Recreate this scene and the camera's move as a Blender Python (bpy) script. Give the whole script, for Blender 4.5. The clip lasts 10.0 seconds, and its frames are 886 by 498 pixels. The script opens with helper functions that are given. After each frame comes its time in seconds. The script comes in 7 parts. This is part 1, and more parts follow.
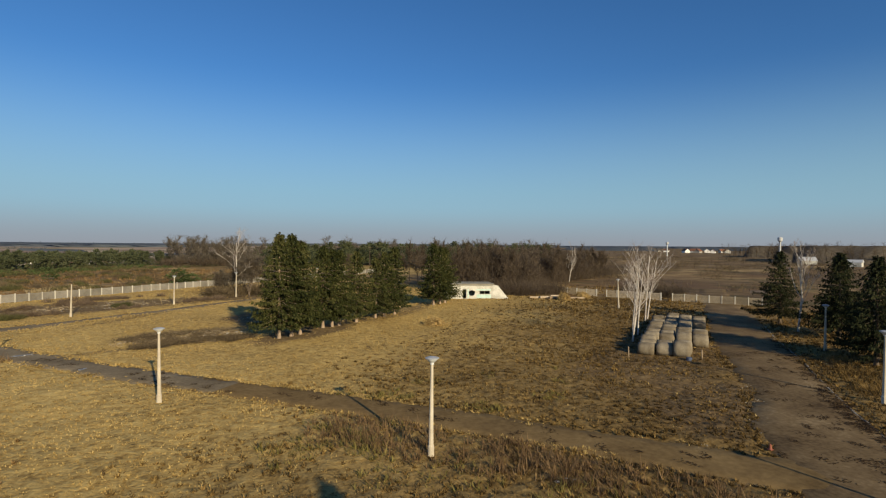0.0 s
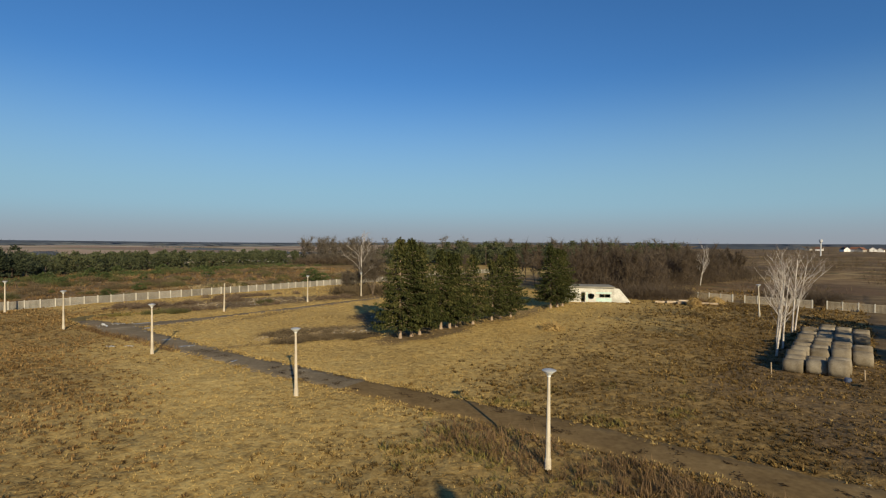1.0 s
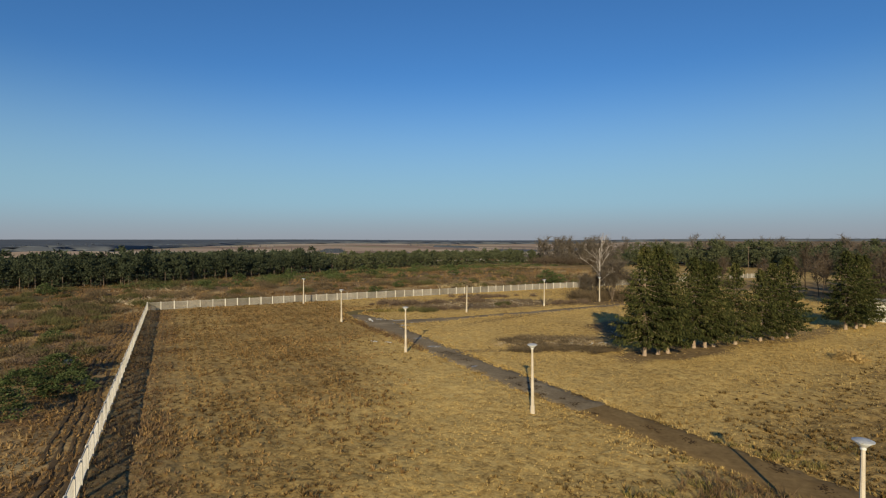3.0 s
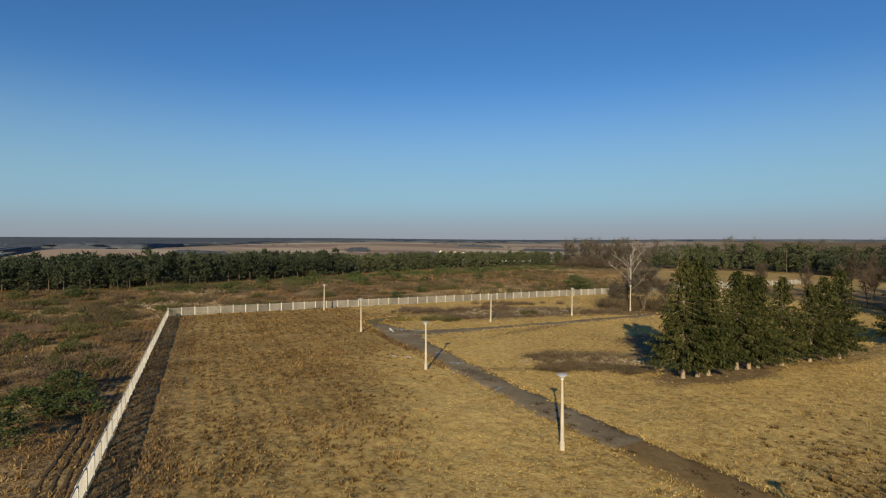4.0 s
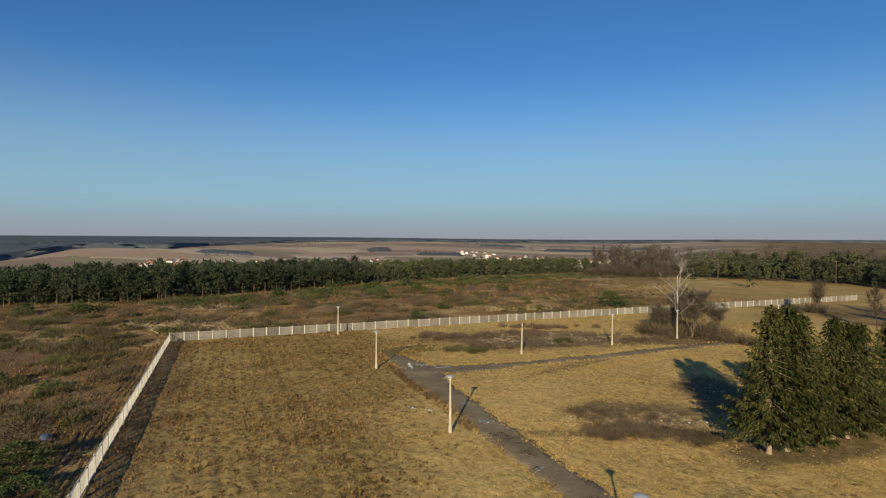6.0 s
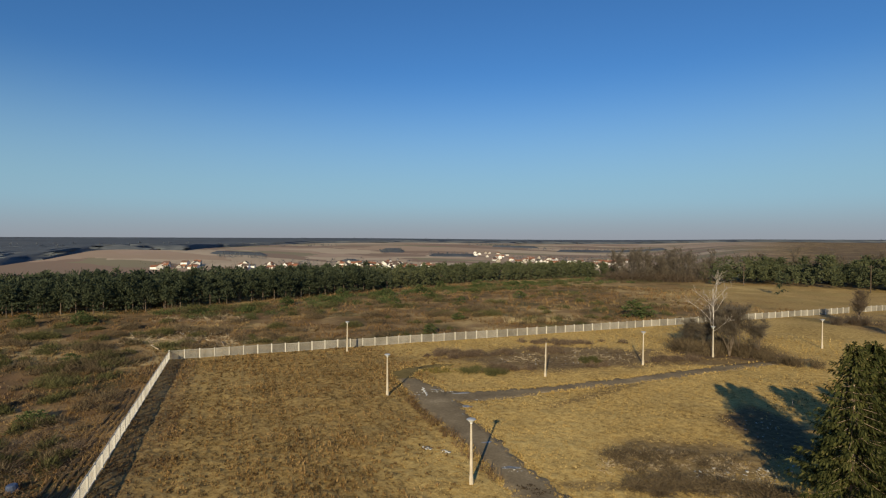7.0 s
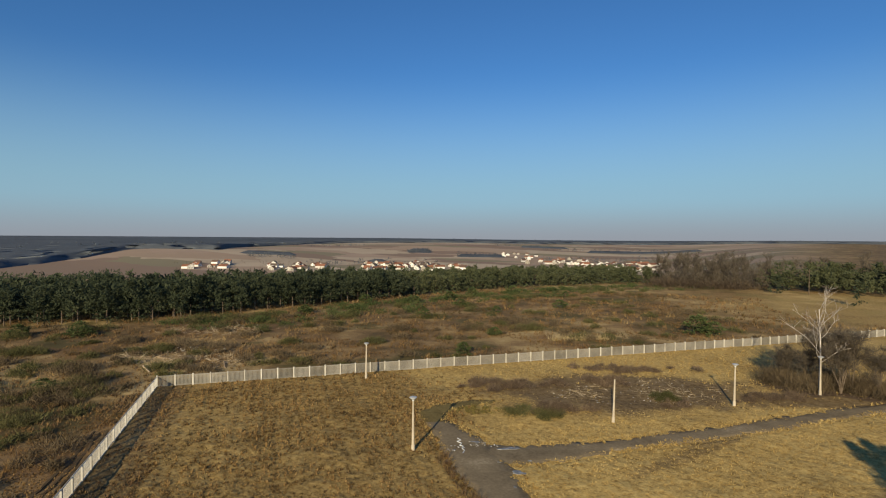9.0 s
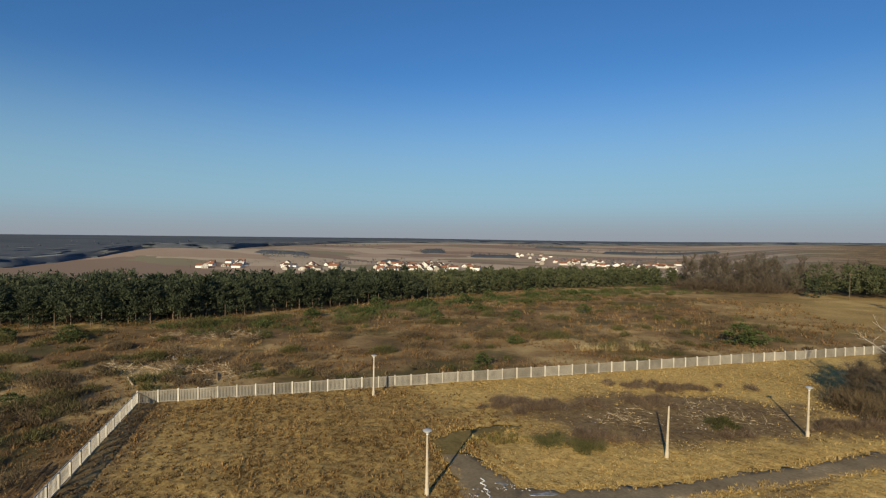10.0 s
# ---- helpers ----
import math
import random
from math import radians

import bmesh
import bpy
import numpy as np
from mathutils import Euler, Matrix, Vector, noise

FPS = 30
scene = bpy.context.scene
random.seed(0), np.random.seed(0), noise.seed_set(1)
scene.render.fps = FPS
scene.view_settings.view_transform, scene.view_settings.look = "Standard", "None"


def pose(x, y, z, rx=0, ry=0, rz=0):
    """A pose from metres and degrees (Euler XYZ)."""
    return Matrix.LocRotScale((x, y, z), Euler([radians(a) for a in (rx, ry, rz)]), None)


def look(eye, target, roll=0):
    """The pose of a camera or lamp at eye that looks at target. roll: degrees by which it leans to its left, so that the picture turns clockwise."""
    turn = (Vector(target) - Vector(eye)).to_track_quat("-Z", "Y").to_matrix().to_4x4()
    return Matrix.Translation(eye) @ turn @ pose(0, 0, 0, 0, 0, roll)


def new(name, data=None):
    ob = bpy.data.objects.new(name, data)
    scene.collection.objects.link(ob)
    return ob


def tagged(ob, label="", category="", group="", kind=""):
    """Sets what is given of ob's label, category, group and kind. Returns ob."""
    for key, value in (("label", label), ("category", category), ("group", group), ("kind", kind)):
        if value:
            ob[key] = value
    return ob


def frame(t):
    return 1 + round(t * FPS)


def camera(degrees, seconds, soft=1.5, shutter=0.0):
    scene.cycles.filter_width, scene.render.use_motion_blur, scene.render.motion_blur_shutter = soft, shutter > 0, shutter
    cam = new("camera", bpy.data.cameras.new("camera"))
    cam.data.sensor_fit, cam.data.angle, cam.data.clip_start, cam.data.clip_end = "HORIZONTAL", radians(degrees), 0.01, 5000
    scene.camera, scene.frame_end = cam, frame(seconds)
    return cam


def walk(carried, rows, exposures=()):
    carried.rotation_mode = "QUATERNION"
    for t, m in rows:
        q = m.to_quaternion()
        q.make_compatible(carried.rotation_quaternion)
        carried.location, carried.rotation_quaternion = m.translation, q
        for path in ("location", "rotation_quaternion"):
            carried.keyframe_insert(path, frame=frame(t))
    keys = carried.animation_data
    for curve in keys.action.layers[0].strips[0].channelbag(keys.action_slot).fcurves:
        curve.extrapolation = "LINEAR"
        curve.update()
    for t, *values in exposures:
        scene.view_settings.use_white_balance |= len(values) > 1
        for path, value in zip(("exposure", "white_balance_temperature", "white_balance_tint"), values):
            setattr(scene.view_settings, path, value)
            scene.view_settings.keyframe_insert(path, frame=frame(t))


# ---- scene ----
cam = camera(80.5, 10.0, 1.17)
PATH = [
    (0, (0.205, -0.034, 10.437), (0.624, 1.921, 10.421), 0.4),
    (0.2, (0.194, -0.072, 10.541), (0.592, 1.887, 10.524), 0.4),
    (0.5, (0.165, -0.209, 10.735), (0.432, 1.773, 10.718), 0.4),
    (0.7, (0.211, -0.184, 10.83), (0.368, 1.810, 10.81), 0.2),
    (1, (0.171, -0.209, 11.052), (0.152, 1.791, 11.028), 0.2),
    (1.2, (0.217, -0.229, 11.102), (0.072, 1.766, 11.078), 0.1),
    (1.5, (0.185, -0.356, 11.265), (-0.142, 1.617, 11.239), 0.1),
    (1.7, (0.184, -0.360, 11.309), (-0.258, 1.591, 11.281), 0.0),
    (2, (0.209, -0.247, 11.396), (-0.383, 1.662, 11.368), 0.0),
    (2.3, (0.146, 0.186, 11.541), (-0.565, 2.055, 11.51), -0.1),
    (2.5, (0.038, 0.578, 11.701), (-0.737, 2.422, 11.668), -0.2),
    (2.8, (-0.162, 1.074, 11.955), (-1.004, 2.888, 11.921), -0.2),
    (3.1, (-0.418, 1.890, 12.339), (-1.309, 3.680, 12.304), -0.1),
    (4.3, (-1.950, 5.372, 13.798), (-2.920, 7.121, 13.759), -0.0),
    (4.5, (-2.299, 6.087, 14.0), (-3.275, 7.832, 13.961), -0.1),
    (5, (-3.339, 7.876, 14.703), (-4.331, 9.612, 14.663), 0.0),
    (5.5, (-4.684, 9.783, 15.73), (-5.692, 11.509, 15.688), -0.0),
    (5.7, (-5.306, 10.627, 16.118), (-6.324, 12.349, 16.076), 0.1),
    (6.8, (-9.026, 15.662, 18.247), (-10.089, 17.356, 18.205), 0.2),
    (7, (-9.744, 16.696, 18.392), (-10.816, 18.384, 18.351), 0.1),
    (7.5, (-11.589, 19.190, 18.853), (-12.685, 20.862, 18.813), 0.2),
    (8, (-13.733, 21.886, 19.087), (-14.851, 23.544, 19.046), 0.2),
    (8.5, (-16.125, 24.757, 19.239), (-17.262, 26.402, 19.197), 0.3),
    (9, (-18.498, 27.848, 19.164), (-19.657, 29.478, 19.123), 0.3),
    (9.5, (-21.226, 31.077, 19.048), (-22.404, 32.694, 19.009), 0.4),
    (10, (-23.997, 34.535, 18.947), (-25.197, 36.135, 18.907), 0.5),
]
walk(cam, [(t, look(eye, target, roll)) for t, eye, target, roll in PATH])

# ---- world, sun ----
SUN_EL, SUN_ROT = 19.4, 161.2
world = bpy.data.worlds.new("sky")
scene.world = world
world.use_nodes = True
wn = world.node_tree.nodes
sky = wn.new("ShaderNodeTexSky")
sky.sky_type = "NISHITA"
sky.sun_disc = False
sky.sun_elevation, sky.sun_rotation = radians(SUN_EL), radians(SUN_ROT)
sky.air_density, sky.dust_density, sky.ozone_density, sky.altitude = 1.0, 0.4, 3.0, 200


def sky_colour():
    """The sky, less yellow low down, with a grey-mauve band of haze round the horizon."""
    nt = world.node_tree
    split, join = nt.nodes.new("ShaderNodeSeparateColor"), nt.nodes.new("ShaderNodeCombineColor")
    nt.links.new(sky.outputs[0], split.inputs[0])

    def op(kind, p, q):
        m = nt.nodes.new("ShaderNodeMath")
        m.operation = kind
        for i, v in enumerate((p, q)):
            if isinstance(v, float):
                m.inputs[i].default_value = v
            else:
                nt.links.new(v, m.inputs[i])
        return m.outputs[0]

    red, green, blue = op("MULTIPLY", split.outputs[0], SKY_TINT[0]), op("MULTIPLY", split.outputs[1], SKY_TINT[1]), op("MULTIPLY", split.outputs[2], SKY_TINT[2])
    blue = op("MAXIMUM", blue, op("MULTIPLY", red, 1.12))
    green = op("MINIMUM", green, op("MULTIPLY", op("ADD", red, blue), 0.5))
    for i, v in enumerate((red, green, blue)):
        nt.links.new(v, join.inputs[i])
    place = nt.nodes.new("ShaderNodeTexCoord")
    xyz = nt.nodes.new("ShaderNodeSeparateXYZ")
    nt.links.new(place.outputs["Generated"], xyz.inputs[0])
    band = nt.nodes.new("ShaderNodeMapRange")
    band.interpolation_type = "SMOOTHSTEP"
    band.inputs["From Min"].default_value, band.inputs["From Max"].default_value = HAZE_TOP, -0.01
    nt.links.new(xyz.outputs[2], band.inputs["Value"])
    mix = nt.nodes.new("ShaderNodeMix")
    mix.data_type = "RGBA"
    nt.links.new(op("MULTIPLY", band.outputs[0], 0.92), mix.inputs[0])
    rich = nt.nodes.new("ShaderNodeHueSaturation")
    rich.inputs["Saturation"].default_value, rich.inputs["Value"].default_value = 1.07, 1.0
    nt.links.new(join.outputs[0], rich.inputs["Color"])
    low = nt.nodes.new("ShaderNodeMapRange")
    low.interpolation_type = "SMOOTHSTEP"
    low.inputs["From Min"].default_value, low.inputs["From Max"].default_value = 0.31, 0.03
    nt.links.new(xyz.outputs[2], low.inputs["Value"])
    pale = nt.nodes.new("ShaderNodeMix")
    pale.data_type = "RGBA"
    nt.links.new(op("MULTIPLY", low.outputs[0], 0.84), pale.inputs[0])
    nt.links.new(rich.outputs[0], pale.inputs[6])
    pale.inputs[7].default_value = (*PALE, 1)
    nt.links.new(pale.outputs[2], mix.inputs[6])
    mix.inputs[7].default_value = (*HAZE, 1)
    nt.links.new(mix.outputs[2], wn["Background"].inputs[0])


SKY_TINT, PALE, HAZE, HAZE_TOP = (0.615, 0.84, 1.08), (2.95, 4.7, 5.55), (3.1, 3.25, 3.65), 0.075
sky_colour()
wn["Background"].inputs[1].default_value = 0.0896
sun = new("sun", bpy.data.lights.new("sun", "SUN"))
sun.data.energy, sun.data.angle, sun.data.color = 5.0, radians(0.6), (1.0, 0.835, 0.54)
SUN_DIR = Vector((math.sin(radians(SUN_ROT)) * math.cos(radians(SUN_EL)), math.cos(radians(SUN_ROT)) * math.cos(radians(SUN_EL)), math.sin(radians(SUN_EL))))
sun.matrix_world = look(SUN_DIR * 200, (0, 0, 0))
scene.view_settings.exposure = 0.1

# ---- helpers for building ----
rng = np.random.default_rng(7)


def smooth(a, b, x):
    q = np.clip((np.asarray(x, float) - a) / (b - a), 0, 1)
    return q * q * (3 - 2 * q)


def mesh_of(name, verts, tris, material=None, quads=None):
    """A mesh from numpy arrays of corners and triangles."""
    verts, tris = np.asarray(verts, np.float32).reshape(-1, 3), np.asarray(tris, np.int32)
    size = tris.shape[1]
    me = bpy.data.meshes.new(name)
    me.vertices.add(len(verts))
    me.vertices.foreach_set("co", verts.ravel())
    me.loops.add(tris.size)
    me.loops.foreach_set("vertex_index", tris.ravel())
    me.polygons.add(len(tris))
    me.polygons.foreach_set("loop_start", np.arange(len(tris), dtype=np.int32) * size)
    me.polygons.foreach_set("loop_total", np.full(len(tris), size, np.int32))
    me.update(calc_edges=True)
    if material:
        me.materials.append(material)
    return me


def part(name, data, material=None, parent=None, label="", at=(0, 0, 0), rz=0.0):
    """Links a mesh (or a bmesh) as one object under a thing or a part."""
    if isinstance(data, bmesh.types.BMesh):
        me = bpy.data.meshes.new(name)
        data.to_mesh(me)
        data.free()
        data = me
    if material and not data.materials:
        data.materials.append(material)
    ob = new(name, data)
    ob.matrix_basis = pose(*at, 0, 0, rz)
    if parent:
        ob.parent = parent
    if label:
        ob["label"] = label
    return ob


def box(bm, x, y, z, sx, sy, sz, bevel=0.0, m=None):
    """A box centred at x, y with its foot at z."""
    r = bmesh.ops.create_cube(bm, size=1)
    bmesh.ops.scale(bm, vec=(sx, sy, sz), verts=r["verts"])
    bmesh.ops.translate(bm, vec=(x, y, z + sz / 2), verts=r["verts"])
    if bevel:
        edges = list({e for v in r["verts"] for e in v.link_edges})
        out = bmesh.ops.bevel(bm, geom=edges, offset=bevel, segments=1, affect="EDGES")
        vs = list({v for f in out["faces"] for v in f.verts})
    return bm


def lathe(profile, sides=12, squash=1.0):
    """A turned solid from (radius, height) pairs."""
    n = len(profile)
    a = np.arange(sides) * 2 * np.pi / sides
    verts = [(r * math.cos(t), r * math.sin(t) * squash, z) for r, z in profile for t in a]
    bm = bmesh.new()
    vs = [bm.verts.new(v) for v in verts]
    for i in range(n - 1):
        for j in range(sides):
            k = (j + 1) % sides
            bm.faces.new((vs[i * sides + j], vs[i * sides + k], vs[(i + 1) * sides + k], vs[(i + 1) * sides + j]))
    bm.faces.new(vs[:sides][::-1])
    bm.faces.new(vs[-sides:])
    return bm


def tubes(segs, sides=4):
    """Corners and quads of tapered limbs: rows of p0, p1, r0, r1."""
    segs = np.asarray(segs, float)
    p0, p1, r0, r1 = segs[:, 0:3], segs[:, 3:6], segs[:, 6], segs[:, 7]
    d = p1 - p0
    d /= np.linalg.norm(d, axis=1, keepdims=True) + 1e-9
    ref = np.where(np.abs(d[:, 2:3]) > 0.9, [[1.0, 0, 0]], [[0, 0, 1.0]])
    u = np.cross(d, ref)
    u /= np.linalg.norm(u, axis=1, keepdims=True) + 1e-9
    v = np.cross(d, u)
    a = np.arange(sides) * 2 * np.pi / sides
    ring = np.cos(a)[None, :, None] * u[:, None] + np.sin(a)[None, :, None] * v[:, None]
    low = p0[:, None] + ring * r0[:, None, None]
    high = p1[:, None] + ring * r1[:, None, None]
    verts = np.concatenate([low, high], 1).reshape(-1, 3)
    base = (np.arange(len(segs)) * 2 * sides)[:, None]
    j, k = np.arange(sides), (np.arange(sides) + 1) % sides
    quads = np.stack([base + j, base + k, base + sides + k, base + sides + j], -1).reshape(-1, 4)
    return verts, quads


def blades(base, tip, width, side=None, tip_width=0.0):
    """Leaf-like triangles (or quads, with a tip width) from base to tip."""
    base, tip = np.asarray(base, float), np.asarray(tip, float)
    d = tip - base
    if side is None:
        side = np.cross(d, rng.normal(size=d.shape))
    side = side / (np.linalg.norm(side, axis=1, keepdims=True) + 1e-9)
    w = np.asarray(width, float).reshape(-1, 1) * 0.5
    n = len(base)
    if tip_width:
        mid = base + d * 0.55
        verts = np.stack([base, mid + side * w, tip, mid - side * w], 1).reshape(-1, 3)
        return verts, np.arange(n * 4).reshape(-1, 4)
    verts = np.stack([base - side * w, base + side * w, tip], 1).reshape(-1, 3)
    return verts, np.arange(n * 3).reshape(-1, 3)


# ---- materials ----
def ramp_node(nt, stops):
    r = nt.nodes.new("ShaderNodeValToRGB")
    while len(r.color_ramp.elements) < len(stops):
        r.color_ramp.elements.new(0.5)
    for e, (p, c) in zip(r.color_ramp.elements, stops):
        e.position, e.color = p, (*c, 1)
    return r


def noise_node(nt, scale, detail=4.0, rough=0.55, vector=None):
    n = nt.nodes.new("ShaderNodeTexNoise")
    n.inputs["Scale"].default_value, n.inputs["Detail"].default_value, n.inputs["Roughness"].default_value = scale, detail, rough
    if vector:
        nt.links.new(vector, n.inputs["Vector"])
    return n


def maths(nt, op, a, b=None):
    m = nt.nodes.new("ShaderNodeMath")
    m.operation = op
    for i, v in enumerate((a, b)):
        if v is None:
            continue
        if isinstance(v, (int, float)):
            m.inputs[i].default_value = v
        else:
            nt.links.new(v, m.inputs[i])
    return m.outputs[0]


def mixed(nt, fac, a, b, blend="MIX"):
    m = nt.nodes.new("ShaderNodeMix")
    m.data_type, m.blend_type = "RGBA", blend
    for sock, v in ((m.inputs[0], fac), (m.inputs[6], a), (m.inputs[7], b)):
        if isinstance(v, (int, float)):
            sock.default_value = v
        elif isinstance(v, tuple):
            sock.default_value = (*v, 1)
        else:
            nt.links.new(v, sock)
    return m.outputs[2]


def material(name, stops, scale=3.0, fine=None, rough=0.85, metal=0.0, bump=0.0, island=0.0, each=0.0, gain=2.2, two_sided=0.0):
    """A surface with colour that varies at two scales, by piece (island, each) and in relief."""
    m = bpy.data.materials.new(name)
    m.use_nodes = True
    nt = m.node_tree
    p = nt.nodes["Principled BSDF"]
    geo = nt.nodes.new("ShaderNodeNewGeometry")
    big = noise_node(nt, scale, 5, 0.6, geo.outputs["Position"])
    small = noise_node(nt, fine or scale * 9, 4, 0.6, geo.outputs["Position"])
    v = maths(nt, "ADD", maths(nt, "MULTIPLY", big.outputs[0], 0.62), maths(nt, "MULTIPLY", small.outputs[0], 0.38))
    v = maths(nt, "ADD", maths(nt, "MULTIPLY", maths(nt, "SUBTRACT", v, 0.5), gain), 0.5)
    if island:
        v = maths(nt, "ADD", v, maths(nt, "MULTIPLY", maths(nt, "SUBTRACT", geo.outputs["Random Per Island"], 0.5), island))
    if each:
        info = nt.nodes.new("ShaderNodeObjectInfo")
        v = maths(nt, "ADD", v, maths(nt, "MULTIPLY", maths(nt, "SUBTRACT", info.outputs["Random"], 0.5), each))
    r = ramp_node(nt, stops)
    nt.links.new(v, r.inputs[0])
    nt.links.new(r.outputs[0], p.inputs["Base Color"])
    p.inputs["Roughness"].default_value, p.inputs["Metallic"].default_value = rough, metal
    p.inputs["Specular IOR Level"].default_value = 0.5 if rough < 0.7 else 0.08
    if bump:
        b = nt.nodes.new("ShaderNodeBump")
        b.inputs["Strength"].default_value, b.inputs["Distance"].default_value = 0.7, bump
        nt.links.new(small.outputs[0], b.inputs["Height"])
        nt.links.new(b.outputs[0], p.inputs["Normal"])
    if two_sided:
        tr = nt.nodes.new("ShaderNodeBsdfTranslucent")
        nt.links.new(r.outputs[0], tr.inputs[0])
        mx = nt.nodes.new("ShaderNodeMixShader")
        mx.inputs[0].default_value = two_sided
        nt.links.new(p.outputs[0], mx.inputs[1])
        nt.links.new(tr.outputs[0], mx.inputs[2])
        nt.links.new(mx.outputs[0], nt.nodes["Material Output"].inputs[0])
    return m


M_CONCRETE = material("pale_concrete", [(0.1, (0.38, 0.35, 0.3)), (0.5, (0.53, 0.5, 0.43)), (0.9, (0.64, 0.61, 0.54))], 0.8, 14, 0.9, bump=0.004, each=0.5)
# Lighter copy of pale_concrete: sunlight on the left-hand fence put into the colour.
M_SUNLIT = material("sunlit_concrete", [(0.1, (0.5, 0.47, 0.41)), (0.5, (0.64, 0.61, 0.545)), (0.9, (0.72, 0.695, 0.635))], 0.8, 14, 0.9, bump=0.004, each=0.4)
M_POLE = material("pole_concrete", [(0.1, (0.4, 0.345, 0.26)), (0.6, (0.54, 0.475, 0.37)), (0.95, (0.63, 0.57, 0.46))], 1.2, 20, 0.9, bump=0.003, each=0.3)
M_LAMP = material("lamp_enamel", [(0.1, (0.3, 0.31, 0.32)), (0.9, (0.52, 0.53, 0.54))], 3, 30, 0.45, each=0.3)
M_GLASS = material("lamp_bowl", [(0.1, (0.55, 0.56, 0.55)), (0.9, (0.75, 0.76, 0.74))], 3, 30, 0.3)
M_ASPHALT = material("worn_asphalt", [(0.05, (0.11, 0.083, 0.05)), (0.35, (0.19, 0.147, 0.09)), (0.7, (0.262, 0.205, 0.126)), (0.97, (0.38, 0.308, 0.2))], 0.3, 4, 0.9, bump=0.01, gain=2.4)
M_MOSSY = material("mossy_asphalt", [(0.05, (0.075, 0.056, 0.022)), (0.4, (0.15, 0.112, 0.042)), (0.7, (0.22, 0.168, 0.066)), (0.97, (0.31, 0.24, 0.11))], 0.3, 4, 0.95, bump=0.015)
M_ROAD = material("dusty_road", [(0.05, (0.08, 0.052, 0.026)), (0.4, (0.155, 0.105, 0.053)), (0.7, (0.21, 0.146, 0.075)), (0.97, (0.3, 0.218, 0.12))], 0.2, 4, 0.9, bump=0.015, gain=3.0)
M_DUSTY = material("dusty_path", [(0.05, (0.1, 0.063, 0.026)), (0.4, (0.18, 0.118, 0.05)), (0.7, (0.25, 0.168, 0.072)), (0.97, (0.34, 0.24, 0.114))], 0.3, 3, 0.9, bump=0.015)
M_STRAW = material("dry_grass", [(0.0, (0.192, 0.124, 0.04)), (0.2, (0.362, 0.248, 0.088)), (0.5, (0.484, 0.343, 0.128)), (0.78, (0.573, 0.416, 0.165)), (1.0, (0.632, 0.476, 0.205))], 0.2, 1.3, 0.9, island=0.34, gain=2.8, two_sided=0.25)
M_BRUSH = material("brown_brushwood", [(0.0, (0.06, 0.042, 0.03)), (0.5, (0.13, 0.094, 0.065)), (1.0, (0.23, 0.17, 0.12))], 0.6, 4, 0.95, island=0.6)
# Shade in the gaps between tussocks, put into the leaf colour.
M_GAPSHADE = material("gap_shade_grass", [(0.0, (0.045, 0.029, 0.013)), (0.5, (0.1, 0.065, 0.028)), (1.0, (0.19, 0.127, 0.054))], 0.3, 3, 0.95, island=0.6)
M_RUSSET = material("russet_grass", [(0.0, (0.075, 0.043, 0.017)), (0.28, (0.18, 0.108, 0.042)), (0.62, (0.33, 0.208, 0.084)), (1.0, (0.505, 0.338, 0.144))], 0.2, 2.2, 0.9, island=0.6, gain=3.0, two_sided=0.22)
M_HEATH = material("heath_grass", [(0.0, (0.055, 0.044, 0.02)), (0.28, (0.12, 0.082, 0.036)), (0.5, (0.22, 0.128, 0.054)), (0.7, (0.3, 0.195, 0.084)), (1.0, (0.46, 0.33, 0.155))], 0.04, 0.5, 0.9, island=0.2, gain=3.6, two_sided=0.2)
M_LEAF = material("rotten_leaves", [(0.0, (0.022, 0.014, 0.008)), (0.6, (0.06, 0.038, 0.021)), (1.0, (0.11, 0.072, 0.04))], 1.0, 8, 0.95, island=0.4)
M_PANEL = material("grey_panel_concrete", [(0.1, (0.17, 0.157, 0.132)), (0.5, (0.255, 0.237, 0.203)), (0.9, (0.34, 0.318, 0.275))], 0.5, 14, 0.9, bump=0.004, each=0.6)
M_DULL = material("dull_brown_grass", [(0.0, (0.046, 0.028, 0.01)), (0.3, (0.105, 0.066, 0.024)), (0.6, (0.2, 0.128, 0.045)), (1.0, (0.38, 0.252, 0.092))], 0.12, 2.4, 0.9, island=0.6, gain=2.8, two_sided=0.2)
M_WEED = material("brown_weeds", [(0.0, (0.08, 0.05, 0.027)), (0.5, (0.18, 0.112, 0.058)), (1.0, (0.31, 0.21, 0.11))], 0.2, 2, 0.9, island=0.5, two_sided=0.15)
M_GREENWEED = material("faded_green_grass", [(0.0, (0.1, 0.085, 0.024)), (0.5, (0.2, 0.165, 0.05)), (1.0, (0.33, 0.262, 0.09))], 0.2, 2, 0.9, island=0.5, two_sided=0.2)
M_SPRUCE = material("spruce_needles", [(0.0, (0.016, 0.021, 0.007)), (0.4, (0.046, 0.053, 0.017)), (0.75, (0.09, 0.092, 0.03)), (1.0, (0.16, 0.14, 0.053))], 0.4, 4, 0.8, island=0.6, each=0.2, two_sided=0.2)
# Darker spruce needles: shade on the roadside trees is put into the colour.
M_SHADESPRUCE = material("dark_shaded_spruce_needles", [(0.0, (0.01, 0.014, 0.007)), (0.4, (0.024, 0.03, 0.014)), (0.75, (0.046, 0.05, 0.022)), (1.0, (0.085, 0.078, 0.036))], 0.4, 4, 0.85, island=0.6, each=0.2, two_sided=0.1)
